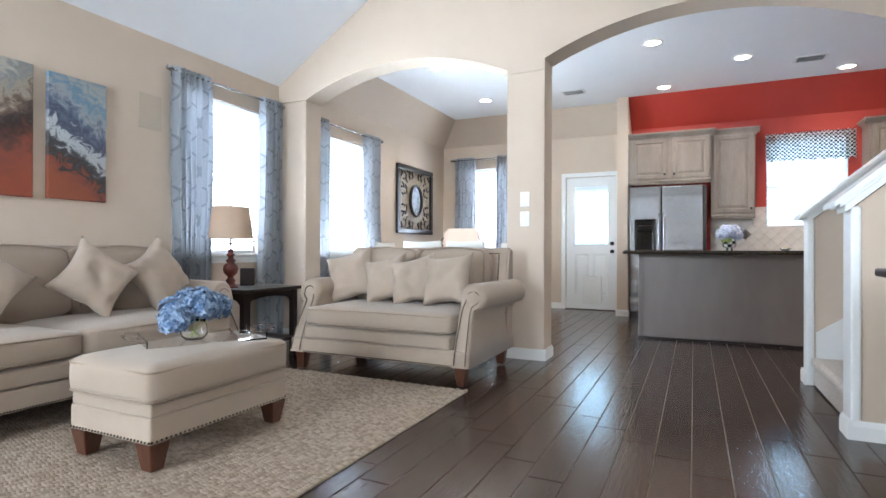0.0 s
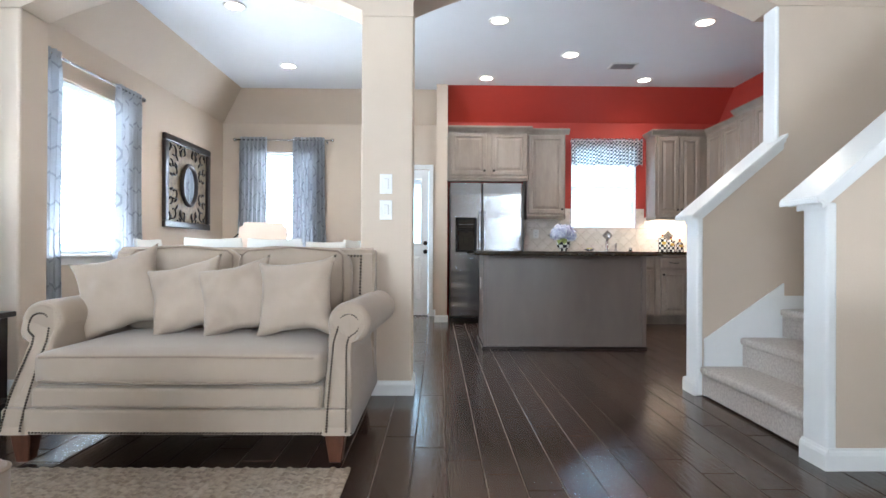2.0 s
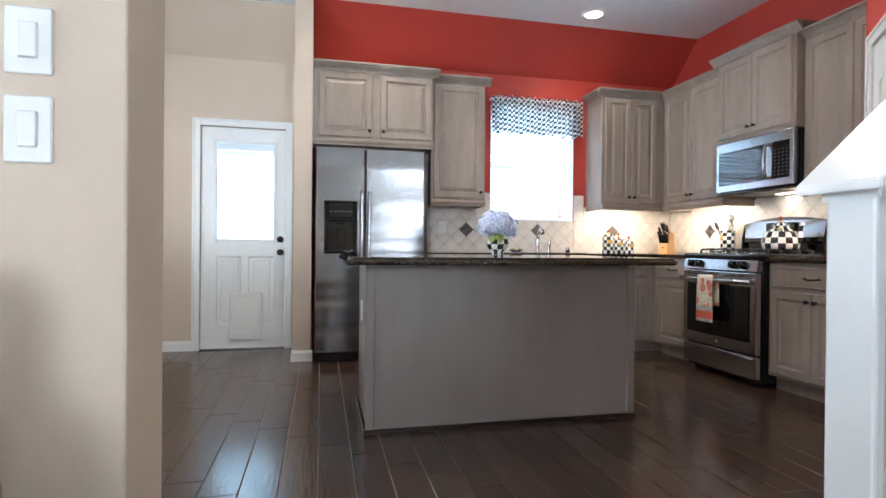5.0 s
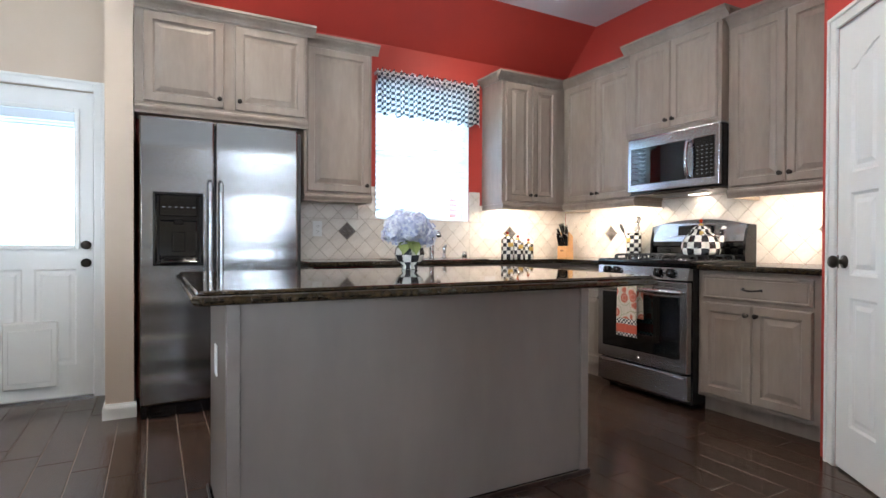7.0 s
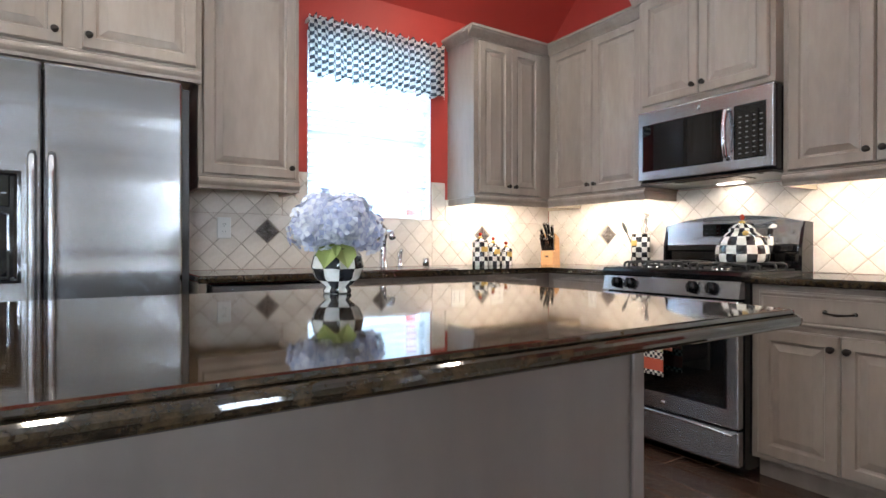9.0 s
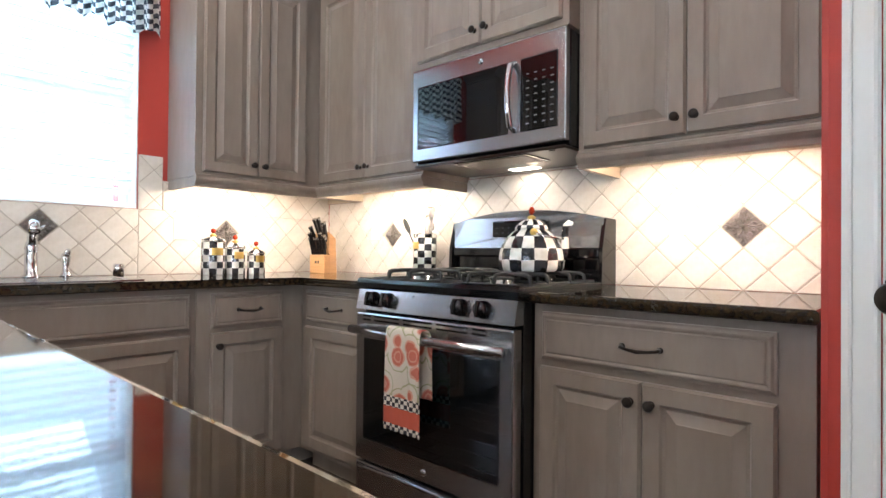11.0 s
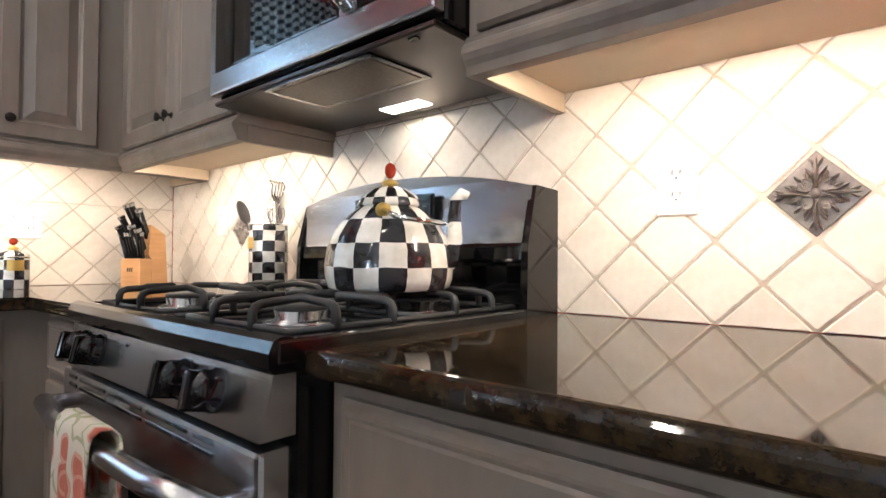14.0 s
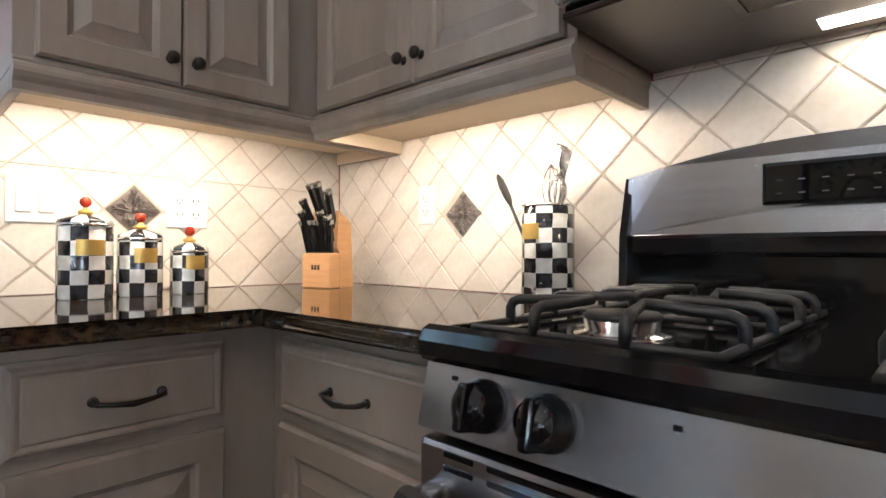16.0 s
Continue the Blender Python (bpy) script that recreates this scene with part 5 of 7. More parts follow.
            part("leg", bm, M_LEG, c, "tapered brown wooden leg")
    return c


def pillow(m, size, label, seed, th=0.075, name="throw_pillow"):
    """A knife-edged square pillow standing in its local xz plane."""
    c = thing(name, m, label, "pillow", "throw pillows")
    n = 22
    bm = bmesh.new()
    off = Vector((seed * 3.1, seed * 1.7, 0))
    sides = []
    for s in (-1, 1):
        g = []
        for i in range(n + 1):
            row = []
            for j in range(n + 1):
                u, v = -1 + 2 * i / n, -1 + 2 * j / n
                pinch = 1 - 0.20 * (1 - u * u) * abs(v) ** 3
                pinch2 = 1 - 0.20 * (1 - v * v) * abs(u) ** 3
                x, z = u * size / 2 * pinch2, v * size / 2 * pinch
                e = max(0, (1 - u ** 4)) ** 0.55 * max(0, (1 - v ** 4)) ** 0.55
                wr = noise.noise(Vector((u * 2.2, v * 2.2, s)) + off) * 0.024 * e + noise.noise(Vector((u * 7, v * 3, s)) + off) * 0.014 * min(1, e * 3) * (abs(u * v) + 0.25)
                y = s * (th * e * (0.85 + 0.15 * math.cos(u * 1.5) * math.cos(v * 1.5)) + 0.002) + wr
                z += -0.02 * (1 - v) * 0.5 * noise.noise(Vector((u * 2, 0, seed)))
                row.append(bm.verts.new((x, y, z)))
            g.append(row)
        sides.append(g)
    for g in sides:
        for i in range(n):
            for j in range(n):
                bm.faces.new((g[i][j], g[i + 1][j], g[i + 1][j + 1], g[i][j + 1]))
    bmesh.ops.remove_doubles(bm, verts=bm.verts, dist=0.006)
    part("cover", bm, M_PILLOW, c, smooth=True)
    return c


sofa(pose(-1.965, 3.17, 0.012), 1.60, 0.98, 2, "cream linen loveseat with rolled arms, dark nailheads and brown wooden legs", 1)
sofa(pose(-2.79, 1.72, 0.012, 0, 0, 90), 2.36, 0.98, 3, "long cream linen sofa with rolled arms against the beige wall", 2)
PL = "cream linen throw pillow leaning on the sofa"
for x, y, z, s, lean, yaw, roll, k in [(-2.485, 3.67, 0.685, 0.435, -20, 8, -16, 1), (-2.13, 3.64, 0.665, 0.385, -20, 2, -14, 2), (-1.87, 3.605, 0.665, 0.385, -20, 4, -13, 3), (-1.565, 3.57, 0.675, 0.405, -20, -4, -6, 4)]:
    pillow(pose(x, y, z + 0.012) @ pose(0, 0, 0, 0, 0, yaw) @ pose(0, 0, 0, lean, 0, 0) @ pose(0, 0, 0, 0, roll, 0), s, PL, k)
for x, y, z, s, lean, yaw, roll, k in [(-3.20, 2.02, 0.715, 0.40, -20, 82, 38, 7), (-3.22, 2.46, 0.72, 0.42, -18, 100, -30, 8), (-3.20, 1.42, 0.715, 0.42, -20, 90, 40, 9), (-3.20, 1.0, 0.715, 0.42, -20, 86, 10, 10)]:
    pillow(pose(x, y, z + 0.012) @ pose(0, 0, 0, 0, 0, yaw) @ pose(0, 0, 0, lean, 0, 0) @ pose(0, 0, 0, 0, roll, 0), s, PL, k)

# ottoman
ot = thing("ottoman", pose(-2.115, 1.79, 0.014), "cream linen ottoman with dark nailheads and tapered brown legs", "ottoman")
hx, hy = 0.27, 0.40
part("base", B(((-hx + 0.012, -hy + 0.012, 0.115), (hx - 0.012, hy - 0.012, 0.225)), ((-hx + 0.016, -hy + 0.016, 0.222), (hx - 0.016, hy - 0.016, 0.275)), bevel=0.010, seg=2), M_CREAM, ot)
part("cushion", cushion(bmesh.new(), (-hx, -hy, 0.27), (hx, hy, 0.43), 0.04, 0.018, 12), M_CREAM, ot, "piped top cushion", True)
for z in (0.405, 0.288):
    pts = [(x, y, z) for x, y in arc((hx - 0.045, hy - 0.045), 0.045, 0, 90, 5, "2d") + arc((-hx + 0.045, hy - 0.045), 0.045, 90, 180, 5, "2d") + arc((-hx + 0.045, -hy + 0.045), 0.045, 180, 270, 5, "2d") + arc((hx - 0.045, -hy + 0.045), 0.045, 270, 360, 5, "2d")]
    part("piping", tube(bmesh.new(), pts, 0.005, 6, closed=True), M_PIPING, ot, smooth=True)
bm = bmesh.new()
for i in range(36):
    for s in (-1, 1):
        bmesh.ops.create_icosphere(bm, subdivisions=1, radius=0.006, matrix=Matrix.Translation((s * (hx - 0.012), -hy + 0.02 + (2 * hy - 0.04) * i / 35, 0.127)))
        if i < 25:
            bmesh.ops.create_icosphere(bm, subdivisions=1, radius=0.006, matrix=Matrix.Translation((-hx + 0.02 + (2 * hx - 0.04) * i / 24, s * (hy - 0.012), 0.127)))
tagged(part("nailhead_trim", bm, M_NAIL, ot, "row of dark nailheads", True), kind="stuff")
for sx in (-1, 1):
    for sy in (-1, 1):
        x, y = sx * (hx - 0.06), sy * (hy - 0.06)
        bm = bmesh.new()
        g = bmesh.ops.create_cube(bm, size=1, matrix=Matrix.Translation((x, y, 0.0575)) @ Matrix.Diagonal((0.095, 0.095, 0.115, 1)))
        for v in g["verts"]:
            if v.co.z < 0.01:
                v.co.x, v.co.y = x + (v.co.x - x) * 0.62, y + (v.co.y - y) * 0.62
        bmesh.ops.bevel(bm, geom=list(bm.edges), offset=0.004, segments=1, affect="EDGES")
        part("leg", bm, M_LEG, ot, "tapered brown wooden leg")

# tray and flowers on the ottoman
tr_ = thing("serving_tray", pose(-2.15, 1.90, 0.455, 0, 0, 62), "clear acrylic tray with looped handles on the ottoman", "tray")
part("plate", B(((-0.27, -0.17, 0), (0.27, 0.17, 0.008)), bevel=0.003), M_ACRYLIC, tr_).visible_shadow = False
part("rim", B(((-0.27, -0.17, 0.009), (0.27, -0.165, 0.040)), ((-0.27, 0.165, 0.009), (0.27, 0.17, 0.040)), ((-0.27, -0.164, 0.009), (-0.265, 0.164, 0.04)), ((0.265, -0.164, 0.009), (0.27, 0.164, 0.04))), M_ACRYLIC, tr_).visible_shadow = False
for s in (-1, 1):
    part("handle", tube(bmesh.new(), [(s * 0.27, -0.10, 0.03), (s * 0.33, -0.09, 0.045), (s * 0.345, 0, 0.05), (s * 0.33, 0.09, 0.045), (s * 0.27, 0.10, 0.03)], 0.007, 8), M_ACRYLIC, tr_, smooth=True).visible_shadow = False


def flower_head(parent, c, r, material, seed, n=95):
    """A mop of four-petalled florets."""
    rnd = random.Random(seed)
    bm = bmesh.new()
    for i in range(n):
        z = 1 - 1.75 * (i + 0.5) / n
        a = i * 2.39996
        d = Vector((math.sqrt(max(0, 1 - z * z)) * math.cos(a), math.sqrt(max(0, 1 - z * z)) * math.sin(a), z))
        p = Vector(c) + d * r * rnd.uniform(0.80, 1.10)
        m = Matrix.Translation(p) @ d.to_track_quat("Z", "Y").to_matrix().to_4x4() @ pose(0, 0, 0, rnd.uniform(-22, 22), rnd.uniform(-22, 22), rnd.uniform(0, 90))
        q = r * 0.30
        for k in range(4):
            b = m @ pose(0, 0, 0, 0, 0, 90 * k)
            vs = [bm.verts.new(b @ Vector(t)) for t in ((0, 0, 0), (q * 0.55, -q * 0.42, q * 0.12), (q, 0, q * 0.05), (q * 0.55, q * 0.42, q * 0.12))]
            bm.faces.new(vs)
    core = bmesh.ops.create_icosphere(bm, subdivisions=2, radius=r * 0.70, matrix=Matrix.Translation(c))
    return part("flower_head", bm, material, parent)


fv = thing("flower_vase", pose(-2.16, 1.86, 0.465), "blue hydrangeas in a clear glass vase on the tray", "flower vase")
part("vase", lathe(bmesh.new(), [(0.0, 0), (0.045, 0), (0.062, 0.02), (0.066, 0.05), (0.050, 0.085), (0.058, 0.105), (0.055, 0.105), (0.046, 0.085), (0.061, 0.05), (0.057, 0.022), (0.040, 0.006), (0, 0.006)], 24), M_GLASS, fv, "clear glass vase", True).visible_shadow = False
for i, (x, y, z, r) in enumerate([(-0.10, 0.04, 0.15, 0.070), (-0.01, -0.06, 0.15, 0.075), (0.02, 0.08, 0.17, 0.075), (0.10, 0.0, 0.14, 0.078), (0.15, 0.05, 0.11, 0.065), (-0.05, 0.0, 0.18, 0.068), (0.06, 0.03, 0.195, 0.06)]):
    flower_head(fv, (y, -x, z), r, M_PETAL, i)
    part("stem", tube(bmesh.new(), [(y * 0.9, -x * 0.9, z - r * 0.6), (y * 0.3, -x * 0.3, 0.06), (-y * 0.3, x * 0.3, 0.01)], 0.003, 5), M_LEAF, fv, "green stem")

# rug
rg_ = thing("rug", pose(-2.40, 1.22, 0), "thick chunky woven cream jute rug", "rug")
RX, RYY = 1.17, 1.95
part("rug_body", B(((-RX, -RYY, 0.0), (RX, RYY, 0.009)), bevel=0.003), M_RUG, rg_)
bm = bmesh.new()
rnd = random.Random(5)
vs_, fs_ = [], []
px, py = 0.030, 0.0165
for i in range(int(2 * RX / px)):
    for j in range(int(2 * RYY / py)):
        x, y = -RX + px * (i + 0.5), -RYY + py * (j + 0.5) + (py / 2 if i % 2 else 0)
        if y < -0.2 - 1.0:
            continue
        a, b, h = px * 0.56, py * 0.50, 0.0145 + rnd.uniform(-0.002, 0.002)
        t = rnd.uniform(-0.1, 0.1) + (0.45 if i % 2 else -0.45)
        cx_, sx_ = math.cos(t), math.sin(t)
        k = len(vs_)
        for u, v, w in ((-a, 0, 0.008), (-a * 0.5, -b, 0.008), (a * 0.5, -b, 0.008), (a, 0, 0.008), (a * 0.5, b, 0.008), (-a * 0.5, b, 0.008), (-a * 0.35, 0, h), (a * 0.35, 0, h)):
            vs_.append((x + u * cx_ - v * sx_, y + u * sx_ + v * cx_, w))
        fs_ += [(k + 1, k + 2, k + 7, k + 6), (k + 5, k + 6, k + 7, k + 4), (k, k + 1, k + 6), (k, k + 6, k + 5), (k + 2, k + 3, k + 7), (k + 3, k + 4, k + 7)]
me = bpy.data.meshes.new("weave")
me.from_pydata(vs_, [], fs_)
me.materials.append(M_RUG)
me.polygons.foreach_set("use_smooth", [True] * len(me.polygons))
ob = new("weave", me)
ob.parent = rg_
tagged(ob, "chunky woven knots", kind="stuff")

# side table, lamp, frame
tb = thing("side_table", pose(-3.34, 3.36, 0), "dark espresso wooden side table with a low shelf", "side table")
part("tabletop", B(((-0.32, -0.33, 0.570), (0.32, 0.33, 0.598)), bevel=0.006, seg=2), M_DARKWOOD, tb)
for sx in (-1, 1):
    for sy in (-1, 1):
        part("leg", B(((sx * 0.27 - 0.025, sy * 0.28 - 0.025, 0), (sx * 0.27 + 0.025, sy * 0.28 + 0.025, 0.57)), bevel=0.003), M_DARKWOOD, tb)
    part("apron", extrude(bmesh.new(), [(-0.255, 0.569), (-0.255, 0.46), (-0.22, 0.50)] + [(-0.2 + 0.4 * i / 8, 0.51 + 0.02 * math.sin(math.pi * i / 8)) for i in range(9)] + [(0.22, 0.50), (0.255, 0.46), (0.255, 0.569)], (sx * 0.27 - 0.01, sx * 0.27 + 0.01), "x"), M_DARKWOOD, tb)
    part("apron", extrude(bmesh.new(), [(-0.245, 0.569), (-0.245, 0.46), (-0.21, 0.50)] + [(-0.19 + 0.38 * i / 8, 0.51 + 0.02 * math.sin(math.pi * i / 8)) for i in range(9)] + [(0.21, 0.50), (0.245, 0.46), (0.245, 0.569)], (sx * 0.28 - 0.01, sx * 0.28 + 0.01), "y"), M_DARKWOOD, tb)
part("shelf", B(((-0.30, -0.31, 0.14), (0.30, 0.31, 0.165)), bevel=0.004), M_DARKWOOD, tb)
lp = thing("table_lamp", pose(-3.33, 3.19, 0.598), "table lamp with a red-brown turned base and a cream drum shade", "lamp")
part("lamp_base", lathe(bmesh.new(), [(0, 0), (0.065, 0), (0.066, 0.012), (0.050, 0.020), (0.030, 0.040), (0.040, 0.060), (0.026, 0.075), (0.022, 0.09), (0.050, 0.115), (0.062, 0.150), (0.054, 0.180), (0.028, 0.205), (0.038, 0.215), (0.038, 0.225), (0.022, 0.235), (0.020, 0.255), (0.034, 0.262), (0.034, 0.272), (0.018, 0.280), (0.020, 0.300), (0.028, 0.306), (0.010, 0.318), (0.008, 0.395), (0, 0.395)], 28), M_REDWOOD, lp, "red-brown turned wood base", True)
bm = lathe(bmesh.new(), [(0.172, 0.40), (0.142, 0.655), (0.139, 0.655), (0.169, 0.40)], 36)
bmesh.ops.delete(bm, geom=[f for f in bm.faces if len(f.verts) > 4], context="FACES_ONLY")
part("shade", bm, M_SHADE, lp, "cream linen drum shade", True)
part("finial", lathe(bmesh.new(), [(0, 0.64), (0.004, 0.64), (0.004, 0.665), (0.010, 0.675), (0, 0.688)], 12), M_BRONZE, lp, smooth=True)
part("harp", tube(bmesh.new(), [(0, 0.0, 0.39), (0.0, 0.05, 0.45), (0, 0.05, 0.58), (0, 0, 0.64)], 0.002, 5), M_BRONZE, lp)
ph = thing("picture_frame", pose(-3.42, 3.46, 0.598, 0, 0, 35), "small dark photo frame on the side table", "picture frame")
part("frame", B(((-0.06, -0.01, 0), (0.06, 0.01, 0.15)), bevel=0.004), M_DARKWOOD, ph)

# pictures and wall fittings
for y0, y1, z0, z1, f, lab in ((2.10, 2.49, 1.250, 2.105, 1, "abstract blue, white and rust canvas on the beige wall"), (1.62, 2.01, 1.245, 2.115, -1, "abstract grey, brown and rust canvas on the beige wall")):
    p = thing("painting", pose(XW, (y0 + y1) / 2, z0), lab, "painting", "paintings")
    part("canvas", B(((0.001, -(y1 - y0) / 2, 0), (0.038, (y1 - y0) / 2, z1 - z0)), bevel=0.004, seg=2), painting_material("canvas_paint", f), p)
sp = thing("wall_speaker", pose(XW, 2.865, 1.87), "flush in-wall speaker with a painted grille", "speaker")
part("grille", B(((0.0, -0.10, 0), (0.006, 0.10, 0.28)), bevel=0.002), M_SPEAKER, sp)
hs = thing("thermostat", pose(XW, 4.27, 2.02), "small white wall sensor", "sensor")
part("case", B(((0.0, -0.03, 0), (0.035, 0.03, 0.13)), bevel=0.008, seg=2), M_PLASTIC, hs)


def plate(m, w, h, kind, label, name="light_switch"):
    t = thing(name, m, label, "light switch" if kind != "outlet" else "outlet")
    part("plate", B(((-w / 2, -0.006, -h / 2), (w / 2, 0, h / 2)), bevel=0.003), M_PLASTIC, t)
    n = max(1, round(w / 0.06))
    for i in range(n):
        x = (i - (n - 1) / 2) * 0.046
        if kind == "rocker":
            part("rocker", B(((x - 0.017, -0.012, -0.034), (x + 0.017, -0.005, 0.034)), bevel=0.003), M_PLASTIC, t)
        else:
            for z in (-0.02, 0.02):
                s = part("socket", lathe(bmesh.new(), [(0, 0), (0.017, 0), (0.017, 0.003), (0, 0.003)], 18, m=Matrix.Translation((x, -0.006, z)) @ pose(0, 0, 0, 90)), M_PLASTIC, t)
                part("slots", B(((x - 0.008, -0.0098, z - 0.004), (x - 0.006, -0.0088, z + 0.006)), ((x + 0.006, -0.0098, z - 0.003), (x + 0.008, -0.0088, z + 0.005)), ((x - 0.002, -0.0098, z - 0.011), (x + 0.002, -0.0088, z - 0.008))), M_BLACK, s)
    return t


for z in (1.338, 1.173):
    plate(pose(-1.202, CY0, z), 0.080, 0.125, "rocker", "white rocker light switch on the beige column")
plate(KR @ pose(-6.053, -0.0097, 1.168), 0.073, 0.118, "outlet", "white outlet on the tile splashback", "outlet")
plate(KR @ pose(-7.752, -0.0097, 1.168), 0.073, 0.118, "outlet", "white outlet on the tile splashback", "outlet")
plate(K @ pose(2.413, -0.0097, 1.150), 0.118, 0.118, "outlet", "white double outlet on the tile splashback", "outlet")
plate(K @ pose(2.055, -0.0097, 1.150), 0.118, 0.118, "rocker", "white double rocker switch on the tile splashback")
plate(K @ pose(0.465, -0.0097, 1.150), 0.073, 0.118, "outlet", "white outlet on the tile splashback", "outlet")

# ornate mirror
mr = thing("wall_mirror", pose(XW, 7.345, 1.675, 0, 0, 90), "square dark framed wall mirror with scrollwork round an oval glass", "mirror")
h = 0.575
hz = 0.515
bm = bmesh.new()
for a, b in (((-h, -0.045, -hz), (h, 0, -hz + 0.075)), ((-h, -0.045, hz - 0.075), (h, 0, hz)), ((-h, -0.045, -hz + 0.076), (-h + 0.075, 0, hz - 0.076)), ((h - 0.075, -0.045, -hz + 0.076), (h, 0, hz - 0.076))):
    box(bm, a, b, 0.010, 2)
part("frame", bm, M_DARKWOOD, mr, "dark square frame")
part("backing", B(((-h + 0.06, -0.010, -hz + 0.06), (h - 0.06, -0.002, hz - 0.06))), mat("aged_gold_leaf", (0.14, 0.095, 0.055), 0.5, scale=18, base2=(0.34, 0.25, 0.16)), mr)
bm = bmesh.new()
n = 40
ring = [(0.185 * math.cos(2 * math.pi * i / n), -0.035, 0.235 * math.sin(2 * math.pi * i / n)) for i in range(n)]
tube(bm, ring, 0.024, 8, closed=True)
part("oval_frame", bm, M_DARKWOOD, mr, smooth=True)
bm = bmesh.new()
vs2 = [bm.verts.new((0.180 * math.cos(2 * math.pi * i / n), -0.034, 0.230 * math.sin(2 * math.pi * i / n))) for i in range(n)]
bm.faces.new(vs2)
part("mirror_glass", bm, M_MIRROR, mr)
bm = bmesh.new()
for qx in (-1, 1):
    for qz in (-1, 1):
        for cx_, cz_, r, a0, a1 in ((0.36, 0.34, 0.09, 0, 300), (0.33, 0.12, 0.07, 60, 330), (0.12, 0.36, 0.07, -30, 250), (0.42, 0.20, 0.05, 90, 360), (0.22, 0.42, 0.045, 0, 270)):
            pts = [(qx * (cx_ + r * (1 - 0.6 * i / 14) * math.cos(radians(a0 + (a1 - a0) * i / 14))), -0.022, qz * (cz_ + r * (1 - 0.6 * i / 14) * math.sin(radians(a0 + (a1 - a0) * i / 14)))) for i in range(15)]
            tube(bm, pts, 0.008, 5)
        for lx, lz, la in ((0.42, 0.40, 45), (0.28, 0.28, 45), (0.40, 0.08, 10), (0.10, 0.40, 80), (0.30, 0.20, 30), (0.2, 0.34, 60)):
            m = Matrix.Translation((qx * lx, -0.024, qz * lz)) @ pose(0, 0, 0, 0, -qx * qz * la + (0 if qx > 0 else 180))
            bmesh.ops.create_icosphere(bm, subdivisions=1, radius=1, matrix=m @ Matrix.Diagonal((0.052, 0.008, 0.018, 1)))
tagged(part("scrollwork", bm, M_BRONZE, mr, "dark metal scrolls and leaves", True), kind="stuff")

# dining table, chairs
dt = thing("dining_table", pose(-2.55, 6.45, 0), "white painted rectangular dining table with square legs", "dining table")
part("tabletop", B(((-0.85, -0.50, 0.725), (0.75, 0.50, 0.76)), bevel=0.006, seg=2), M_CHAIR, dt)
for sx in (-1, 1):
    for sy in (-1, 1):
        part("leg", B(((sx * 0.65 - 0.035, sy * 0.42 - 0.035, 0), (sx * 0.65 + 0.035, sy * 0.42 + 0.035, 0.725)), bevel=0.004), M_CHAIR, dt)


def dining_chair(m):
    c = thing("dining_chair", m, "cream upholstered dining chair with a slightly curved back", "chair", "chairs round the dining table")
    part("seat", cushion(bmesh.new(), (-0.22, -0.22, 0.42), (0.22, 0.20, 0.49), 0.03, 0.01, 6), M_CHAIR, c, smooth=True)
    bm = bmesh.new()
    for a, b in (((-0.245, 0.19, 0.40), (0.245, 0.235, 1.0)),):
        cushion(bm, a, b, 0.015, 0.006, 8)
    for v in bm.verts:
        v.co.y += 0.03 * (v.co.x / 0.245) ** 2 * -1 + (v.co.z - 0.4) * 0.12
        v.co.z += (0.022 * (v.co.x / 0.245) ** 2 if v.co.z > 0.8 else 0)
    part("backrest", bm, M_CHAIR, c, smooth=True)
    for sx in (-1, 1):
        for y in (-0.19, 0.19):
            part("leg", B(((sx * 0.20 - 0.02, y - 0.02, 0), (sx * 0.20 + 0.02, y + 0.02, 0.43)), bevel=0.003), M_DARKWOOD, c)
    return c


ch = dining_chair(pose(-2.80, 5.80, 0, 0, 0, 180))
for x, y, a in ((-2.30, 5.95, 176), (-1.98, 6.35, 262), (-3.50, 6.30, 92), (-2.95, 7.10, 0), (-2.20, 7.10, 0)):
    copy_thing(ch, pose(x, y, 0, 0, 0, a))
ty = thing("serving_board", pose(-2.60, 6.20, 0.775, -12, 0, 4), "pale pink serving tray with clipped corners and iron handles propped up", "tray")
w, hh, c_ = 0.235, 0.42, 0.05
pts = [(-w + c_, 0), (w - c_, 0), (w - c_ + 0.015, c_ * 0.7), (w, c_), (w, hh - c_), (w - c_ + 0.015, hh - c_ * 0.7), (w - c_, hh), (-w + c_, hh), (-w + c_ - 0.015, hh - c_ * 0.7), (-w, hh - c_), (-w, c_), (-w + c_ - 0.015, c_ * 0.7)]
part("board", extrude(bmesh.new(), pts, (-0.012, 0.012), "y"), M_TRAY, ty)
for s in (-1, 1):
    part("handle", tube(bmesh.new(), [(s * w, -0.014, 0.12), (s * (w + 0.05), -0.02, 0.15), (s * (w + 0.055), -0.02, 0.24), (s * w, -0.014, 0.30)], 0.007, 6), M_IRON, ty, "black iron handle", True)
nb = thing("checked_bowl", pose(-2.95, 6.35, 0.76), "black and white checked square napkin box", "box")
part("box", B(((-0.12, -0.12, 0), (0.12, 0.12, 0.24)), bevel=0.006), checks("checked_box", 24, 22, "flat"), nb)

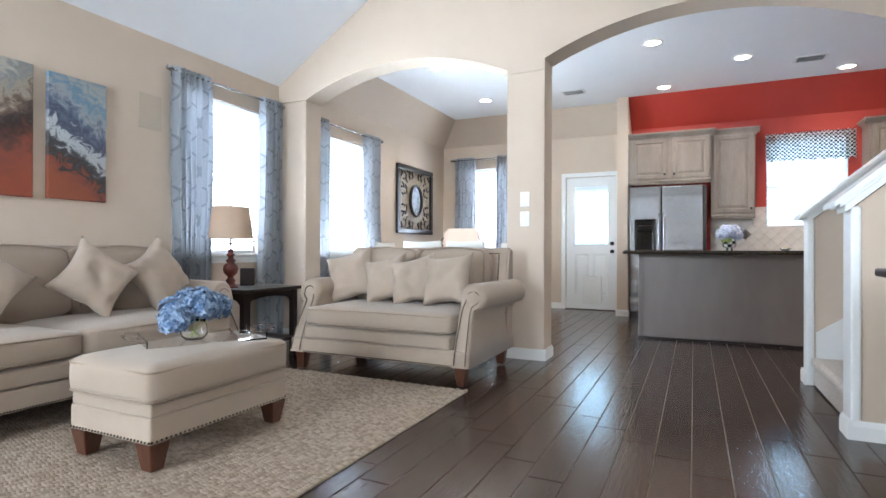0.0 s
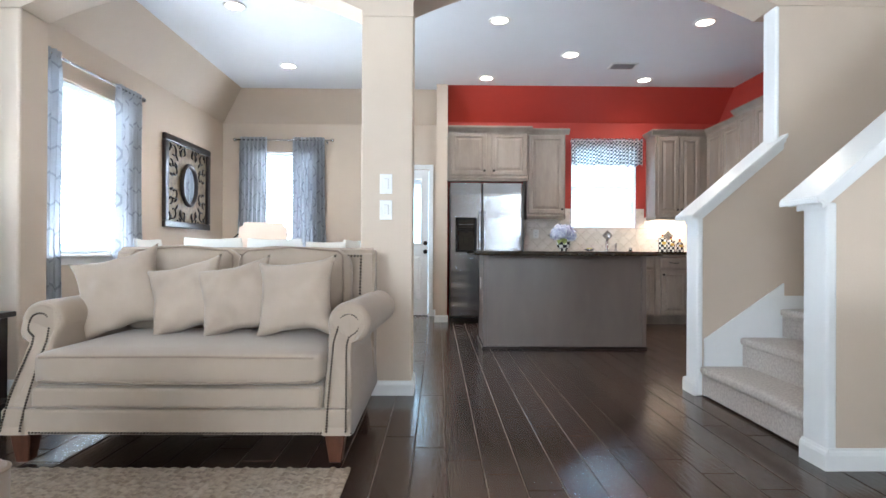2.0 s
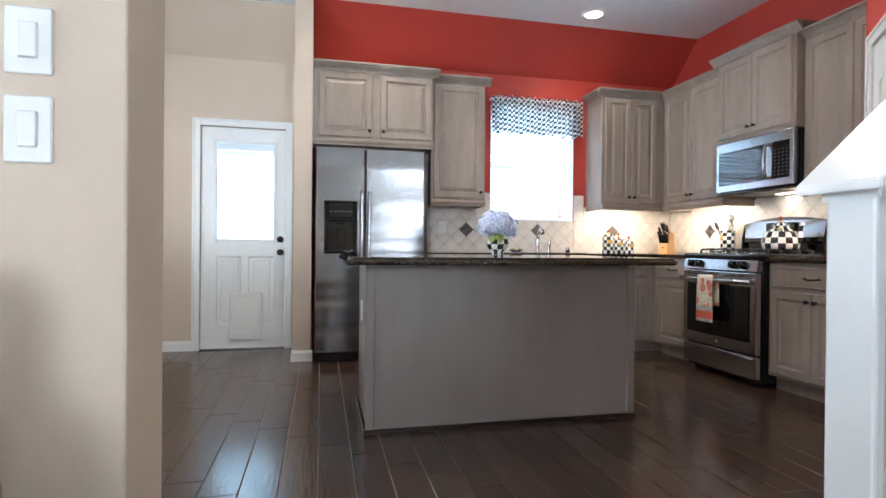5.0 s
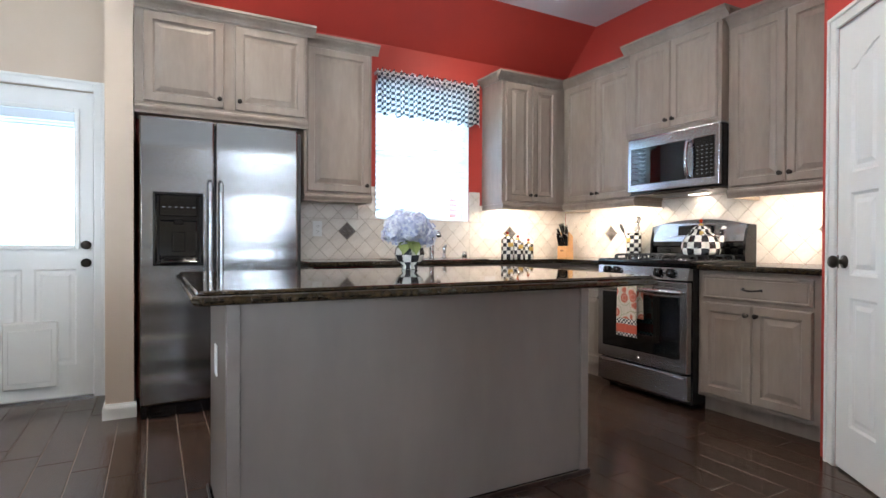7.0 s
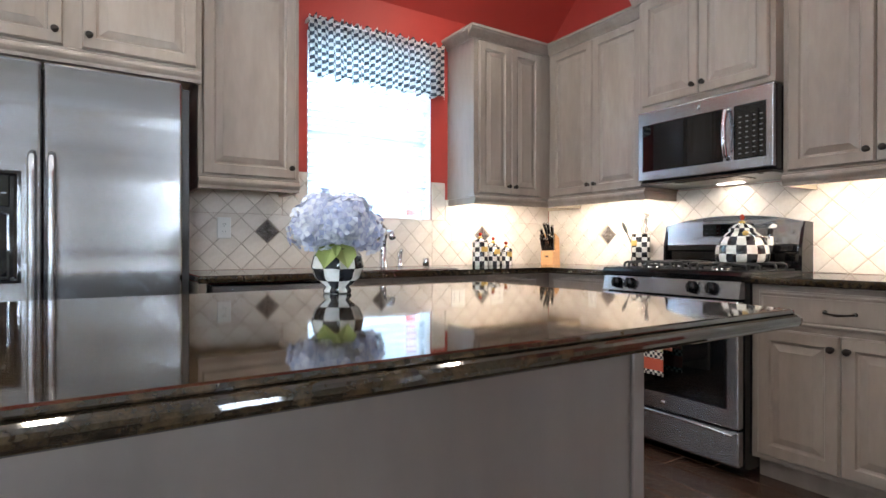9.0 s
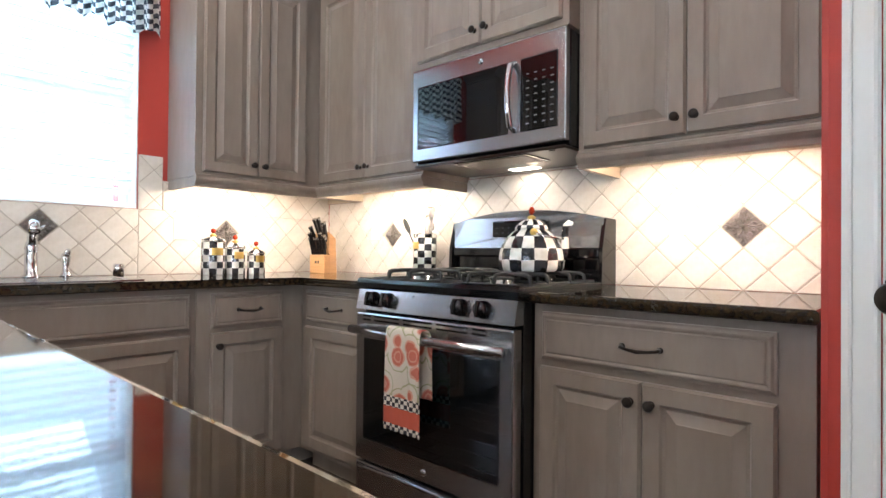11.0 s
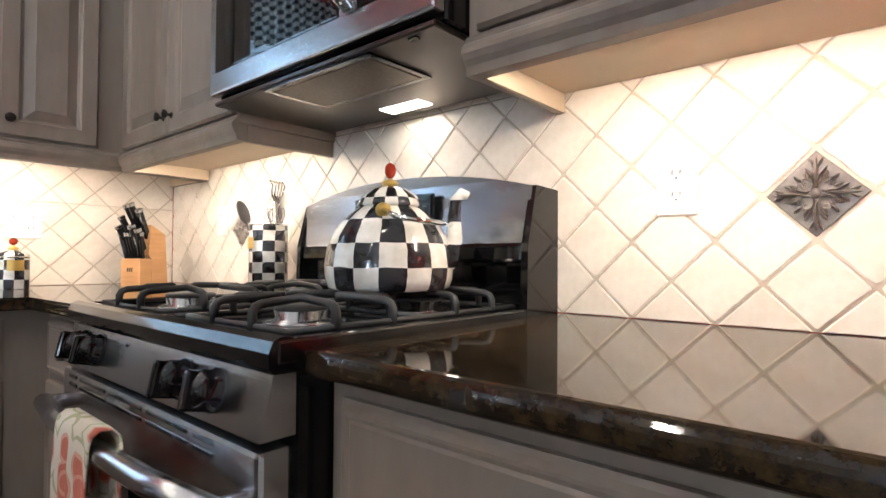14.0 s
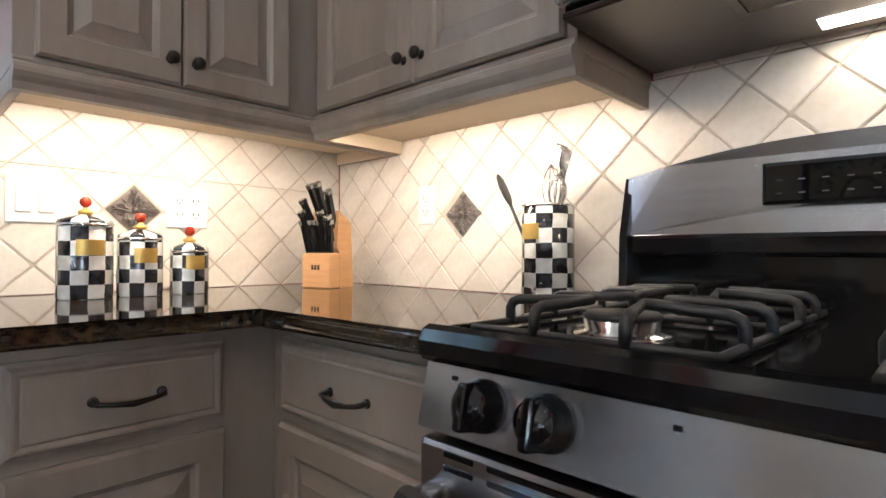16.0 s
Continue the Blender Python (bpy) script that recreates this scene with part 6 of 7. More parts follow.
# bookcase by the stairs
bc = thing("bookcase", pose(0.695, 1.98, 0), "low cream bookcase with a dark top beside the stairs", "bookcase")
part("body", B(((0.0, 0.0, 0.0), (0.045, 0.36, 0.82)), ((1.10, 0.0, 0.0), (1.145, 0.36, 0.82)), ((0.045, 0.0, 0.76), (1.10, 0.36, 0.82)), ((0.045, 0.34, 0.0), (1.10, 0.36, 0.76)), ((0.045, 0.0, 0.0), (1.10, 0.34, 0.08)), bevel=0.002), mat("cream_painted_wood", (0.60, 0.53, 0.40), 0.45, vary=0.04), bc)
for z in (0.30, 0.53):
    part("shelf", B(((0.046, 0.01, z), (1.099, 0.339, z + 0.03)), bevel=0.002), M_CHAIR, bc)
part("top", B(((-0.035, -0.035, 0.821), (1.18, 0.37, 0.85)), bevel=0.008, seg=2), M_DARKWOOD, bc, "dark top")

# ceiling fittings
for x, y in DOWNLIGHTS:
    t = thing("ceiling_light", pose(x, y, ZC - 0.004), "round recessed ceiling light, switched on, in the white ceiling", "ceiling light", "recessed ceiling lights")
    bm = lathe(bmesh.new(), [(0.074, 0.001), (0.076, -0.004), (0.100, -0.008), (0.104, 0.002)], 32)
    bmesh.ops.delete(bm, geom=[f for f in bm.faces if len(f.verts) > 4], context="FACES_ONLY")
    part("trim_ring", bm, M_TRIM, t, smooth=True)
    part("diffuser", lathe(bmesh.new(), [(0, 0.0), (0.075, 0.0), (0.075, 0.003), (0, 0.003)], 28), M_LAMPON, t, "lit diffuser")
for x, y, a in ((1.24, 7.05, 0), (-1.395, 7.256, 0)):
    t = thing("ceiling_vent", pose(x, y, ZC, 0, 0, a), "grey slatted ceiling air vent", "ceiling vent")
    part("frame", B(((-0.15, -0.10, -0.010), (0.15, -0.08, 0)), ((-0.15, 0.08, -0.010), (0.15, 0.10, 0)), ((-0.15, -0.08, -0.010), (-0.125, 0.08, 0)), ((0.125, -0.08, -0.010), (0.15, 0.08, 0))), M_PLASTIC, t)
    for i in range(9):
        s = part("slat", B(((-0.125, -0.011, -0.001), (0.125, 0.011, 0.0))), M_STEEL, t)
        s.matrix_basis = pose(0, -0.07 + 0.0175 * i, -0.008, 40)

# ---- counter things ----
M_CHECK_CAN, M_CHECK_KETTLE = checks("checked_enamel", 10, 30.5), checks("checked_enamel_kettle", 16, 23)


def canister(x, y, r, h, label):
    c = thing("canister", pose(x, y, 0.915, 0, 0, -60), label, "canister", "checked canisters")
    part("jar", lathe(bmesh.new(), [(0, 0), (r * 0.97, 0), (r, 0.004), (r, h - 0.004), (r * 0.96, h), (0, h)], 36), M_CHECK_CAN, c, "black and white checked enamel jar", True)
    part("rim_band", lathe(bmesh.new(), [(r * 0.9, h - 0.001), (r * 1.03, h), (r * 1.04, h + 0.006), (r * 0.9, h + 0.007)], 36), M_CHROME, c, smooth=True)
    l = part("lid", lathe(bmesh.new(), [(r * 1.0, h + 0.006), (r * 0.95, h + 0.014), (r * 0.55, h + 0.022), (r * 0.35, h + 0.026), (0, h + 0.027)], 30), M_CHECK_CAN, c, "checked lid", True)
    part("lid_knob", lathe(bmesh.new(), [(0, h + 0.026), (0.014, h + 0.028), (0.016, h + 0.034), (0.006, h + 0.040), (0.004, h + 0.044), (0, h + 0.044)], 16), M_BRASS, l, smooth=True)
    part("ball", lathe(bmesh.new(), [(0, h + 0.043)] + [(0.0125 * math.sin(math.pi * i / 8), h + 0.056 - 0.0125 * math.cos(math.pi * i / 8)) for i in range(1, 8)] + [(0, h + 0.0685)], 16), M_REDBALL, l, "red glazed ball finial", True)
    bm = bmesh.new()
    g = [[bm.verts.new(((r + 0.003) * math.cos(a), (r + 0.003) * math.sin(a), z)) for z in (h * 0.60, h * 0.60 + 0.035)] for a in [radians(-60 + 7 * i) for i in range(9)]]
    for p, q in zip(g, g[1:]):
        bm.faces.new((p[0], q[0], q[1], p[1]))
    part("gold_label", bm, M_BRASS, c, "gold label plate", True)
    return c


CNL = "black and white checked canister with a red ball knob"
canister(2.121, 8.03, 0.056, 0.165, "tall " + CNL)
canister(2.236, 8.03, 0.050, 0.135, "medium " + CNL)
canister(2.353, 8.03, 0.046, 0.105, "small " + CNL)

# utensil crock
cr = thing("utensil_crock", pose(2.845, 7.255, 0.915, 0, 0, 150), "black and white checked utensil crock full of kitchen tools", "utensil holder")
rr, h = 0.059, 0.212
part("jar", lathe(bmesh.new(), [(0, 0), (rr, 0), (rr, h), (rr * 0.95, h + 0.002), (rr * 0.93, h), (rr * 0.93, 0.01), (0, 0.01)], 36), M_CHECK_CAN, cr, "checked enamel crock", True)
part("rim_band", lathe(bmesh.new(), [(rr * 0.95, h), (rr * 1.03, h + 0.001), (rr * 1.03, h + 0.006), (rr * 0.95, h + 0.007)], 36), M_CHROME, cr, smooth=True)
bm = bmesh.new()
g = [[bm.verts.new(((rr + 0.003) * math.cos(a), (rr + 0.003) * math.sin(a), z)) for z in (h * 0.66, h * 0.66 + 0.035)] for a in [radians(-5 + 7 * i) for i in range(8)]]
for p, q in zip(g, g[1:]):
    bm.faces.new((p[0], q[0], q[1], p[1]))
part("gold_label", bm, M_BRASS, cr, "gold label plate", True)


def utensil(name, x, y, tx, ty, length, head, material, label):
    m = Matrix.Translation((2.845, 7.255, 0.93)) @ look((0, 0, 0), (-tx, -ty, -1)).to_3x3().to_4x4()
    t = thing(name, m @ Matrix.Translation((x, y, 0)), label, "utensil", "kitchen utensils")
    part("handle", tube(bmesh.new(), [(0, 0, 0.03), (0, 0, length)], [0.004, 0.004], 6), material, t, smooth=True)
    if head == "spoon":
        bm = bmesh.new()
        bmesh.ops.create_uvsphere(bm, u_segments=16, v_segments=10, radius=1, matrix=Matrix.Translation((0, 0, length + 0.03)) @ Matrix.Diagonal((0.027, 0.006, 0.043, 1)))
    elif head == "fork":
        bm = bmesh.new()
        for i in range(5):
            x_ = -0.02 + 0.01 * i
            tube(bm, [(0, 0, length), (x_, 0.004, length + 0.03), (x_ * 1.2, 0.0, length + 0.06), (x_ * 1.2, 0.016, length + 0.072)], 0.003, 5)
    else:
        bm = bmesh.new()
        for i in range(7):
            a = math.pi * i / 7
            pts = [(0.036 * math.sin(math.pi * k / 10) * math.cos(a), 0.036 * math.sin(math.pi * k / 10) * math.sin(a), length + 0.12 * k / 10) for k in range(11)]
            tube(bm, pts, 0.0018, 4)
    part("head", bm, material, t, smooth=True)


utensil("slotted_spoon", 0.0, 0.0, -0.12, 0.42, 0.235, "spoon", M_IRON, "dark slotted spoon standing in the crock")
utensil("serving_fork", 0.0, 0.0, 0.02, -0.14, 0.265, "fork", M_STEEL, "steel pasta fork standing in the crock")
utensil("spatula", 0.02, 0.01, 0.10, -0.14, 0.235, "spoon", M_CHROME, "shiny ladle standing in the crock")
utensil("whisk", -0.02, 0.0, 0.0, 0.02, 0.18, "whisk", M_CHROME, "wire whisk standing in the crock")
utensil("whisk", 0.0, -0.02, 0.05, -0.05, 0.175, "whisk", M_CHROME, "wire whisk standing in the crock")

# knife block
kb = thing("knife_block", pose(2.745, 7.985, 0.915, 0, 0, -70), "pale beech knife block full of black-handled knives", "knife block")
part("front_block", B(((-0.050, -0.055, 0.0), (0.050, 0.0, 0.105)), bevel=0.003), M_BEECH, kb)
part("back_block", extrude(bmesh.new(), [(0.001, 0.0), (0.075, 0.0), (0.060, 0.20), (-0.005, 0.235), (-0.015, 0.12), (0.001, 0.106)], (-0.048, 0.048), "x"), M_BEECH, kb)
part("maker_mark", B(*[((-0.015 + 0.011 * i, -0.0562, 0.055), (-0.008 + 0.011 * i, -0.0552, 0.070)) for i in range(3)]), M_DARKWOOD, kb)
rnd = random.Random(3)
for i in range(7):
    k = part("steak_knife", B(((-0.005, -0.008, 0), (0.005, 0.008, 0.10)), bevel=0.003), M_BLACK, kb, "black-handled knife")
    k.matrix_basis = pose(-0.042 + 0.014 * i, -0.035, 0.105, 14 + rnd.uniform(-3, 3), (i - 3) * 2.0, 0)
    part("rivet_band", B(((-0.0055, -0.0085, 0.088), (0.0055, 0.0085, 0.102))), M_STEEL, k)
for i, (x, y, z, s) in enumerate([(-0.035, -0.01, 0.20, 1.0), (-0.015, 0.0, 0.225, 1.25), (0.008, -0.005, 0.22, 1.35), (0.030, 0.0, 0.21, 1.2), (-0.03, -0.03, 0.17, 0.9), (0.02, -0.03, 0.17, 0.9), (0.038, -0.025, 0.165, 0.8)]):
    k = part("chef_knife", B(((-0.008, -0.012, -0.02), (0.008, 0.012, 0.085 * s)), bevel=0.004), M_BLACK, kb, "black-handled knife")
    k.matrix_basis = pose(x, y - 0.01, z - 0.01, 27, x * 260, 0)
    part("bolster", B(((-0.0085, -0.0125, 0.085 * s - 0.012), (0.0085, 0.0125, 0.085 * s + 0.003)), bevel=0.002), M_STEEL, k)

# kettle
kt = thing("kettle", pose(2.648, 6.499, 0.968, 0, 0, -52), "black and white checked kettle with red ball knob on the stove", "kettle")
prof = [(0, 0), (0.101, 0), (0.109, 0.005), (0.114, 0.020), (0.1155, 0.042), (0.1125, 0.070), (0.104, 0.096), (0.090, 0.119), (0.072, 0.138), (0.058, 0.149), (0.052, 0.151)]
part("body", lathe(bmesh.new(), prof + [(0, 0.150)], 48), M_CHECK_KETTLE, kt, "checked enamel body", True)
lid = part("lid", lathe(bmesh.new(), [(0.054, 0.150), (0.060, 0.153), (0.057, 0.160), (0.050, 0.172), (0.034, 0.184), (0.016, 0.190), (0, 0.191)], 36), M_CHECK_KETTLE, kt, "checked lid", True)
part("lid_stem", lathe(bmesh.new(), [(0, 0.19), (0.012, 0.191), (0.016, 0.197), (0.007, 0.203), (0, 0.206)], 16), M_BRASS, lid, smooth=True)
part("ball", lathe(bmesh.new(), [(0, 0.205)] + [(0.0102 * math.sin(math.pi * i / 8), 0.220 - 0.0150 * math.cos(math.pi * i / 8)) for i in range(1, 8)] + [(0, 0.2365)], 18), M_REDBALL, lid, "red glazed ball finial", True)
part("spout", tube(bmesh.new(), [(0.078, 0, 0.036), (0.110, 0, 0.055), (0.118, 0, 0.095), (0.116, 0, 0.135), (0.119, 0, 0.165), (0.130, 0, 0.178), (0.142, 0, 0.172)], [0.022, 0.018, 0.014, 0.012, 0.011, 0.011, 0.009], 14), M_CHECK_KETTLE, kt, "curved checked spout", True)
for s in (-1, 1):
    part("handle_lug", lathe(bmesh.new(), [(0, 0), (0.013, 0), (0.013, 0.006), (0, 0.008)], 14, m=Matrix.Translation((0, s * 0.074, 0.14)) @ pose(0, 0, 0, -90 * s)), M_BRASS, kt, smooth=True)
part("bail_handle", tube(bmesh.new(), [(0.0, -0.078, 0.140), (0.03, -0.105, 0.125), (0.07, -0.098, 0.12), (0.10, -0.06, 0.118), (0.112, 0, 0.118)], 0.005, 8), M_CHROME, kt, "folded wire handle", True)

for o_ in kt.children_recursive:
    for v in o_.data.vertices:
        v.co = (v.co.x * 1.08, v.co.y * 1.08, v.co.z * 1.05)

# towel
tw = thing("dish_towel", KR @ pose(-6.718, -0.758, 0.755), "white dish towel with red flowers hanging on the oven handle", "towel")
bm = bmesh.new()
n1, n2 = 18, 44
g = []
for i in range(n2 + 1):
    t = i / n2
    s = (t - 0.40) * 0.62
    R_ = 0.019
    if abs(s) < R_ * math.pi / 2:
        yy, zz = R_ * math.sin(s / R_), R_ * math.cos(s / R_) - R_
        yy = -yy
    else:
        yy, zz = (-R_ if s > 0 else R_), -R_ - (abs(s) - R_ * math.pi / 2)
    row = []
    for j in range(n1 + 1):
        u = j / n1
        w_ = 0.087 * (0.96 + 0.08 * min(1, abs(s) / 0.3))
        fold = 0.008 * math.sin(u * 14 + 0.5) * min(1, abs(s) / 0.1)
        row.append(bm.verts.new(((u - 0.5) * 2 * w_ + (0.022 * min(1, -s / 0.05) if s < 0 else 0), yy - abs(fold) - (0.0 if s > 0 else -0.004), zz + R_)))
    g.append(row)
for i in range(n2):
    for j in range(n1):
        bm.faces.new((g[i][j], g[i + 1][j], g[i + 1][j + 1], g[i][j + 1]))
M_TOWEL = mat("poppy_towel", (0.70, 0.64, 0.54), 0.95, bump=0.6, bscale=400)
nt = M_TOWEL.node_tree
bs = nt.nodes["Principled BSDF"]
co = nt.nodes.new("ShaderNodeTexCoord")
vo = nt.nodes.new("ShaderNodeTexVoronoi")
vo.inputs["Scale"].default_value = 12
nt.links.new(co.outputs["Object"], vo.inputs["Vector"])
r = nt.nodes.new("ShaderNodeValToRGB")
r.color_ramp.interpolation = "CONSTANT"
e = r.color_ramp.elements
e[0].position, e[0].color = 0, (0.22, 0.06, 0.04, 1)
e[1].position, e[1].color = 0.08, (0.58, 0.17, 0.12, 1)
for p, c in ((0.20, (0.66, 0.30, 0.22, 1)), (0.27, (0.56, 0.16, 0.11, 1)), (0.38, (0.66, 0.36, 0.27, 1)), (0.43, (0.68, 0.62, 0.53, 1)), (0.58, (0.42, 0.42, 0.26, 1)), (0.63, (0.68, 0.62, 0.53, 1))):
    q = e.new(p)
    q.color = c
nt.links.new(vo.outputs["Distance"], r.inputs[0])
mul = nt.nodes.new("ShaderNodeMapRange")
mul.inputs[1].default_value, mul.inputs[2].default_value, mul.inputs[3].default_value, mul.inputs[4].default_value = 0, 0.11, 0, 1
sep = nt.nodes.new("ShaderNodeSeparateXYZ")
nt.links.new(co.outputs["Object"], sep.inputs[0])
nt.links.new(vo.outputs["Distance"], r.inputs[0])
lt = nt.nodes.new("ShaderNodeMath")
lt.operation = "LESS_THAN"
lt.inputs[1].default_value = -0.222
nt.links.new(sep.outputs[2], lt.inputs[0])
ck = nt.nodes.new("ShaderNodeTexChecker")
ck.inputs["Scale"].default_value = 70
ck.inputs[1].default_value, ck.inputs[2].default_value = (0.03, 0.03, 0.04, 1), (0.75, 0.72, 0.66, 1)
nt.links.new(co.outputs["Object"], ck.inputs[0])
band = nt.nodes.new("ShaderNodeMath")
band.operation = "COMPARE"
band.inputs[1].default_value, band.inputs[2].default_value = -0.289, 0.029
nt.links.new(sep.outputs[2], band.inputs[0])
m1, m2 = nt.nodes.new("ShaderNodeMix"), nt.nodes.new("ShaderNodeMix")
m1.data_type = m2.data_type = "RGBA"
m1.inputs["B"].default_value = (0.62, 0.12, 0.07, 1)
nt.links.new(band.outputs[0], m1.inputs["Factor"]), nt.links.new(ck.outputs[0], m1.inputs["A"])
nt.links.new(lt.outputs[0], m2.inputs["Factor"]), nt.links.new(r.outputs[0], m2.inputs["A"]), nt.links.new(m1.outputs["Result"], m2.inputs["B"])
nt.links.new(m2.outputs["Result"], bs.inputs["Base Color"])
cl = part("cloth", bm, M_TOWEL, tw, smooth=True)
cl.modifiers.new("thickness", "SOLIDIFY").thickness = 0.003

# sink and taps
sk = thing("sink_rim", pose(1.30, 7.86, 0.915), "stainless steel sink set in the granite counter", "sink")
part("bowl", relief(bmesh.new(), -0.38, -0.20, 0.38, 0.20, 0, [(0, -0.003), (0.012, -0.004), (0.02, -0.001)]), M_STEEL, sk)
sk.matrix_world = pose(1.30, 7.86, 0.9155, -90)
fa = thing("faucet", pose(1.40, 8.10, 0.915), "polished chrome kitchen faucet with a pull-out spout", "faucet")
part("base", lathe(bmesh.new(), [(0, 0), (0.032, 0), (0.032, 0.008), (0.024, 0.014), (0.022, 0.11), (0.024, 0.125), (0.020, 0.145), (0, 0.15)], 22), M_CHROME, fa, smooth=True)
part("spout", tube(bmesh.new(), [(0, 0, 0.12), (0, -0.02, 0.19), (-0.01, -0.08, 0.225), (-0.02, -0.15, 0.215), (-0.024, -0.175, 0.185)], [0.019, 0.017, 0.015, 0.018, 0.020], 14), M_CHROME, fa, smooth=True)
part("lever", tube(bmesh.new(), [(0.0, 0, 0.145), (0.01, 0.0, 0.185), (0.045, 0.01, 0.215)], [0.012, 0.008, 0.006], 10), M_CHROME, fa, smooth=True)
sp = thing("side_sprayer", pose(1.52, 8.10, 0.915), "chrome side sprayer beside the faucet", "sprayer")
part("base", lathe(bmesh.new(), [(0, 0), (0.024, 0), (0.022, 0.01), (0.014, 0.02), (0.013, 0.05), (0.018, 0.08), (0.016, 0.10), (0, 0.105)], 18), M_CHROME, sp, smooth=True)
part("nozzle", tube(bmesh.new(), [(0, 0, 0.09), (0, -0.03, 0.112)], [0.014, 0.011], 10), M_CHROME, sp, smooth=True)
ag = thing("air_gap", pose(1.72, 8.10, 0.915), "chrome air gap cap by the sink", "air gap")
part("cap", lathe(bmesh.new(), [(0, 0), (0.022, 0), (0.022, 0.05), (0.018, 0.056), (0, 0.057)], 18), M_CHROME, ag, smooth=True)
ds = thing("dish", pose(1.13, 7.98, 0.919), "small metal dish with a yellow sponge on the counter", "dish")
part("bowl", lathe(bmesh.new(), [(0, 0), (0.035, 0), (0.075, 0.03), (0.072, 0.031), (0.033, 0.004), (0, 0.004)], 24), M_STEEL, ds, smooth=True)
part("sponge", B(((-0.03, -0.02, 0.015), (0.03, 0.02, 0.04)), bevel=0.004), mat("yellow_sponge", (0.65, 0.55, 0.08), 0.9, vary=0.2, bump=0.8), ds)

# hydrangea in a checked vase on the island
vs3 = thing("flower_vase", pose(0.42, 6.42, 0.9165), "pale blue hydrangea in a checked vase on the island", "flower vase")
part("vase", lathe(bmesh.new(), [(0, 0), (0.032, 0), (0.034, 0.006), (0.028, 0.014), (0.052, 0.035), (0.062, 0.062), (0.056, 0.088), (0.044, 0.100), (0.047, 0.104), (0.042, 0.104), (0, 0.09)], 32), checks("checked_vase", 10, 30), vs3, "black and white checked vase", True)
for i, (x, y, z, r) in enumerate([(-0.055, 0, 0.150, 0.058), (0.0, -0.035, 0.165, 0.062), (0.055, 0.0, 0.145, 0.060), (0.0, 0.045, 0.16, 0.06), (-0.03, 0.02, 0.19, 0.05), (0.035, 0.01, 0.185, 0.052)]):
    flower_head(vs3, (x, y, z), r, M_PETAL2, 20 + i, 80)
bm = bmesh.new()
for a in (230, 262):
    m = Matrix.Translation((0.03 * math.cos(radians(a)), 0.03 * math.sin(radians(a)), 0.115)) @ pose(0, 0, 0, 0, 0, a) @ pose(0, 0, 0, 0, 38)
    P_ = [(0, 0, 0), (0.02, -0.026, 0.006), (0.05, -0.026, 0.008), (0.085, 0, -0.004), (0.05, 0.026, 0.008), (0.02, 0.026, 0.006)]
    vv = [bm.verts.new(m @ Vector(p)) for p in P_]
    for i in range(1, 5):
        bm.faces.new((vv[0], vv[i], vv[i + 1]))
part("leaf", bm, M_LEAF, vs3, "yellow-green leaf").modifiers.new("thickness", "SOLIDIFY").thickness = 0.001

for o_ in vs3.children_recursive:
    for v in o_.data.vertices:
        v.co = v.co * 1.16

# valance
vl = thing("valance", pose(1.415, YK - 0.07, 2.08), "ruffled black and white checked valance over the kitchen window", "valance")
bm = bmesh.new()
nx, nz = 150, 12
g = []
for k in range(nz + 1):
    t = k / nz
    row = []
    for i in range(nx + 1):
        s = i / nx
        a = s * 2 * math.pi * 17
        amp = 0.010 + 0.012 * t + (0.008 if k == 0 else 0)
        z = 0.36 - 0.36 * t + (0.016 * math.sin(a * 0.5 + 1) if k == nz else 0) + (0.012 * math.sin(a * 1.7) if k == 0 else 0)
        row.append(bm.verts.new(((s - 0.5) * 0.97, amp * math.sin(a + 0.8 * math.sin(s * 9)) + 0.006 * math.sin(a * 2.3 + t * 5), z)))
    g.append(row)
for k in range(nz):
    for i in range(nx):
        bm.faces.new((g[k][i], g[k][i + 1], g[k + 1][i + 1], g[k + 1][i]))
part("cloth", bm, M_CHECK_CLOTH, vl, smooth=True)
part("rod", tube(bmesh.new(), [(-0.48, 0.0, 0.335), (0.48, 0.0, 0.335)], 0.006, 8), M_PLASTIC, vl)
for s in (-1, 1):
    part("rod_return", B(((s * 0.48 - 0.004, 0, 0.325), (s * 0.48 + 0.004, 0.068, 0.345))), M_PLASTIC, vl)

# ---- splashback tiles ----
PITCH = 0.148


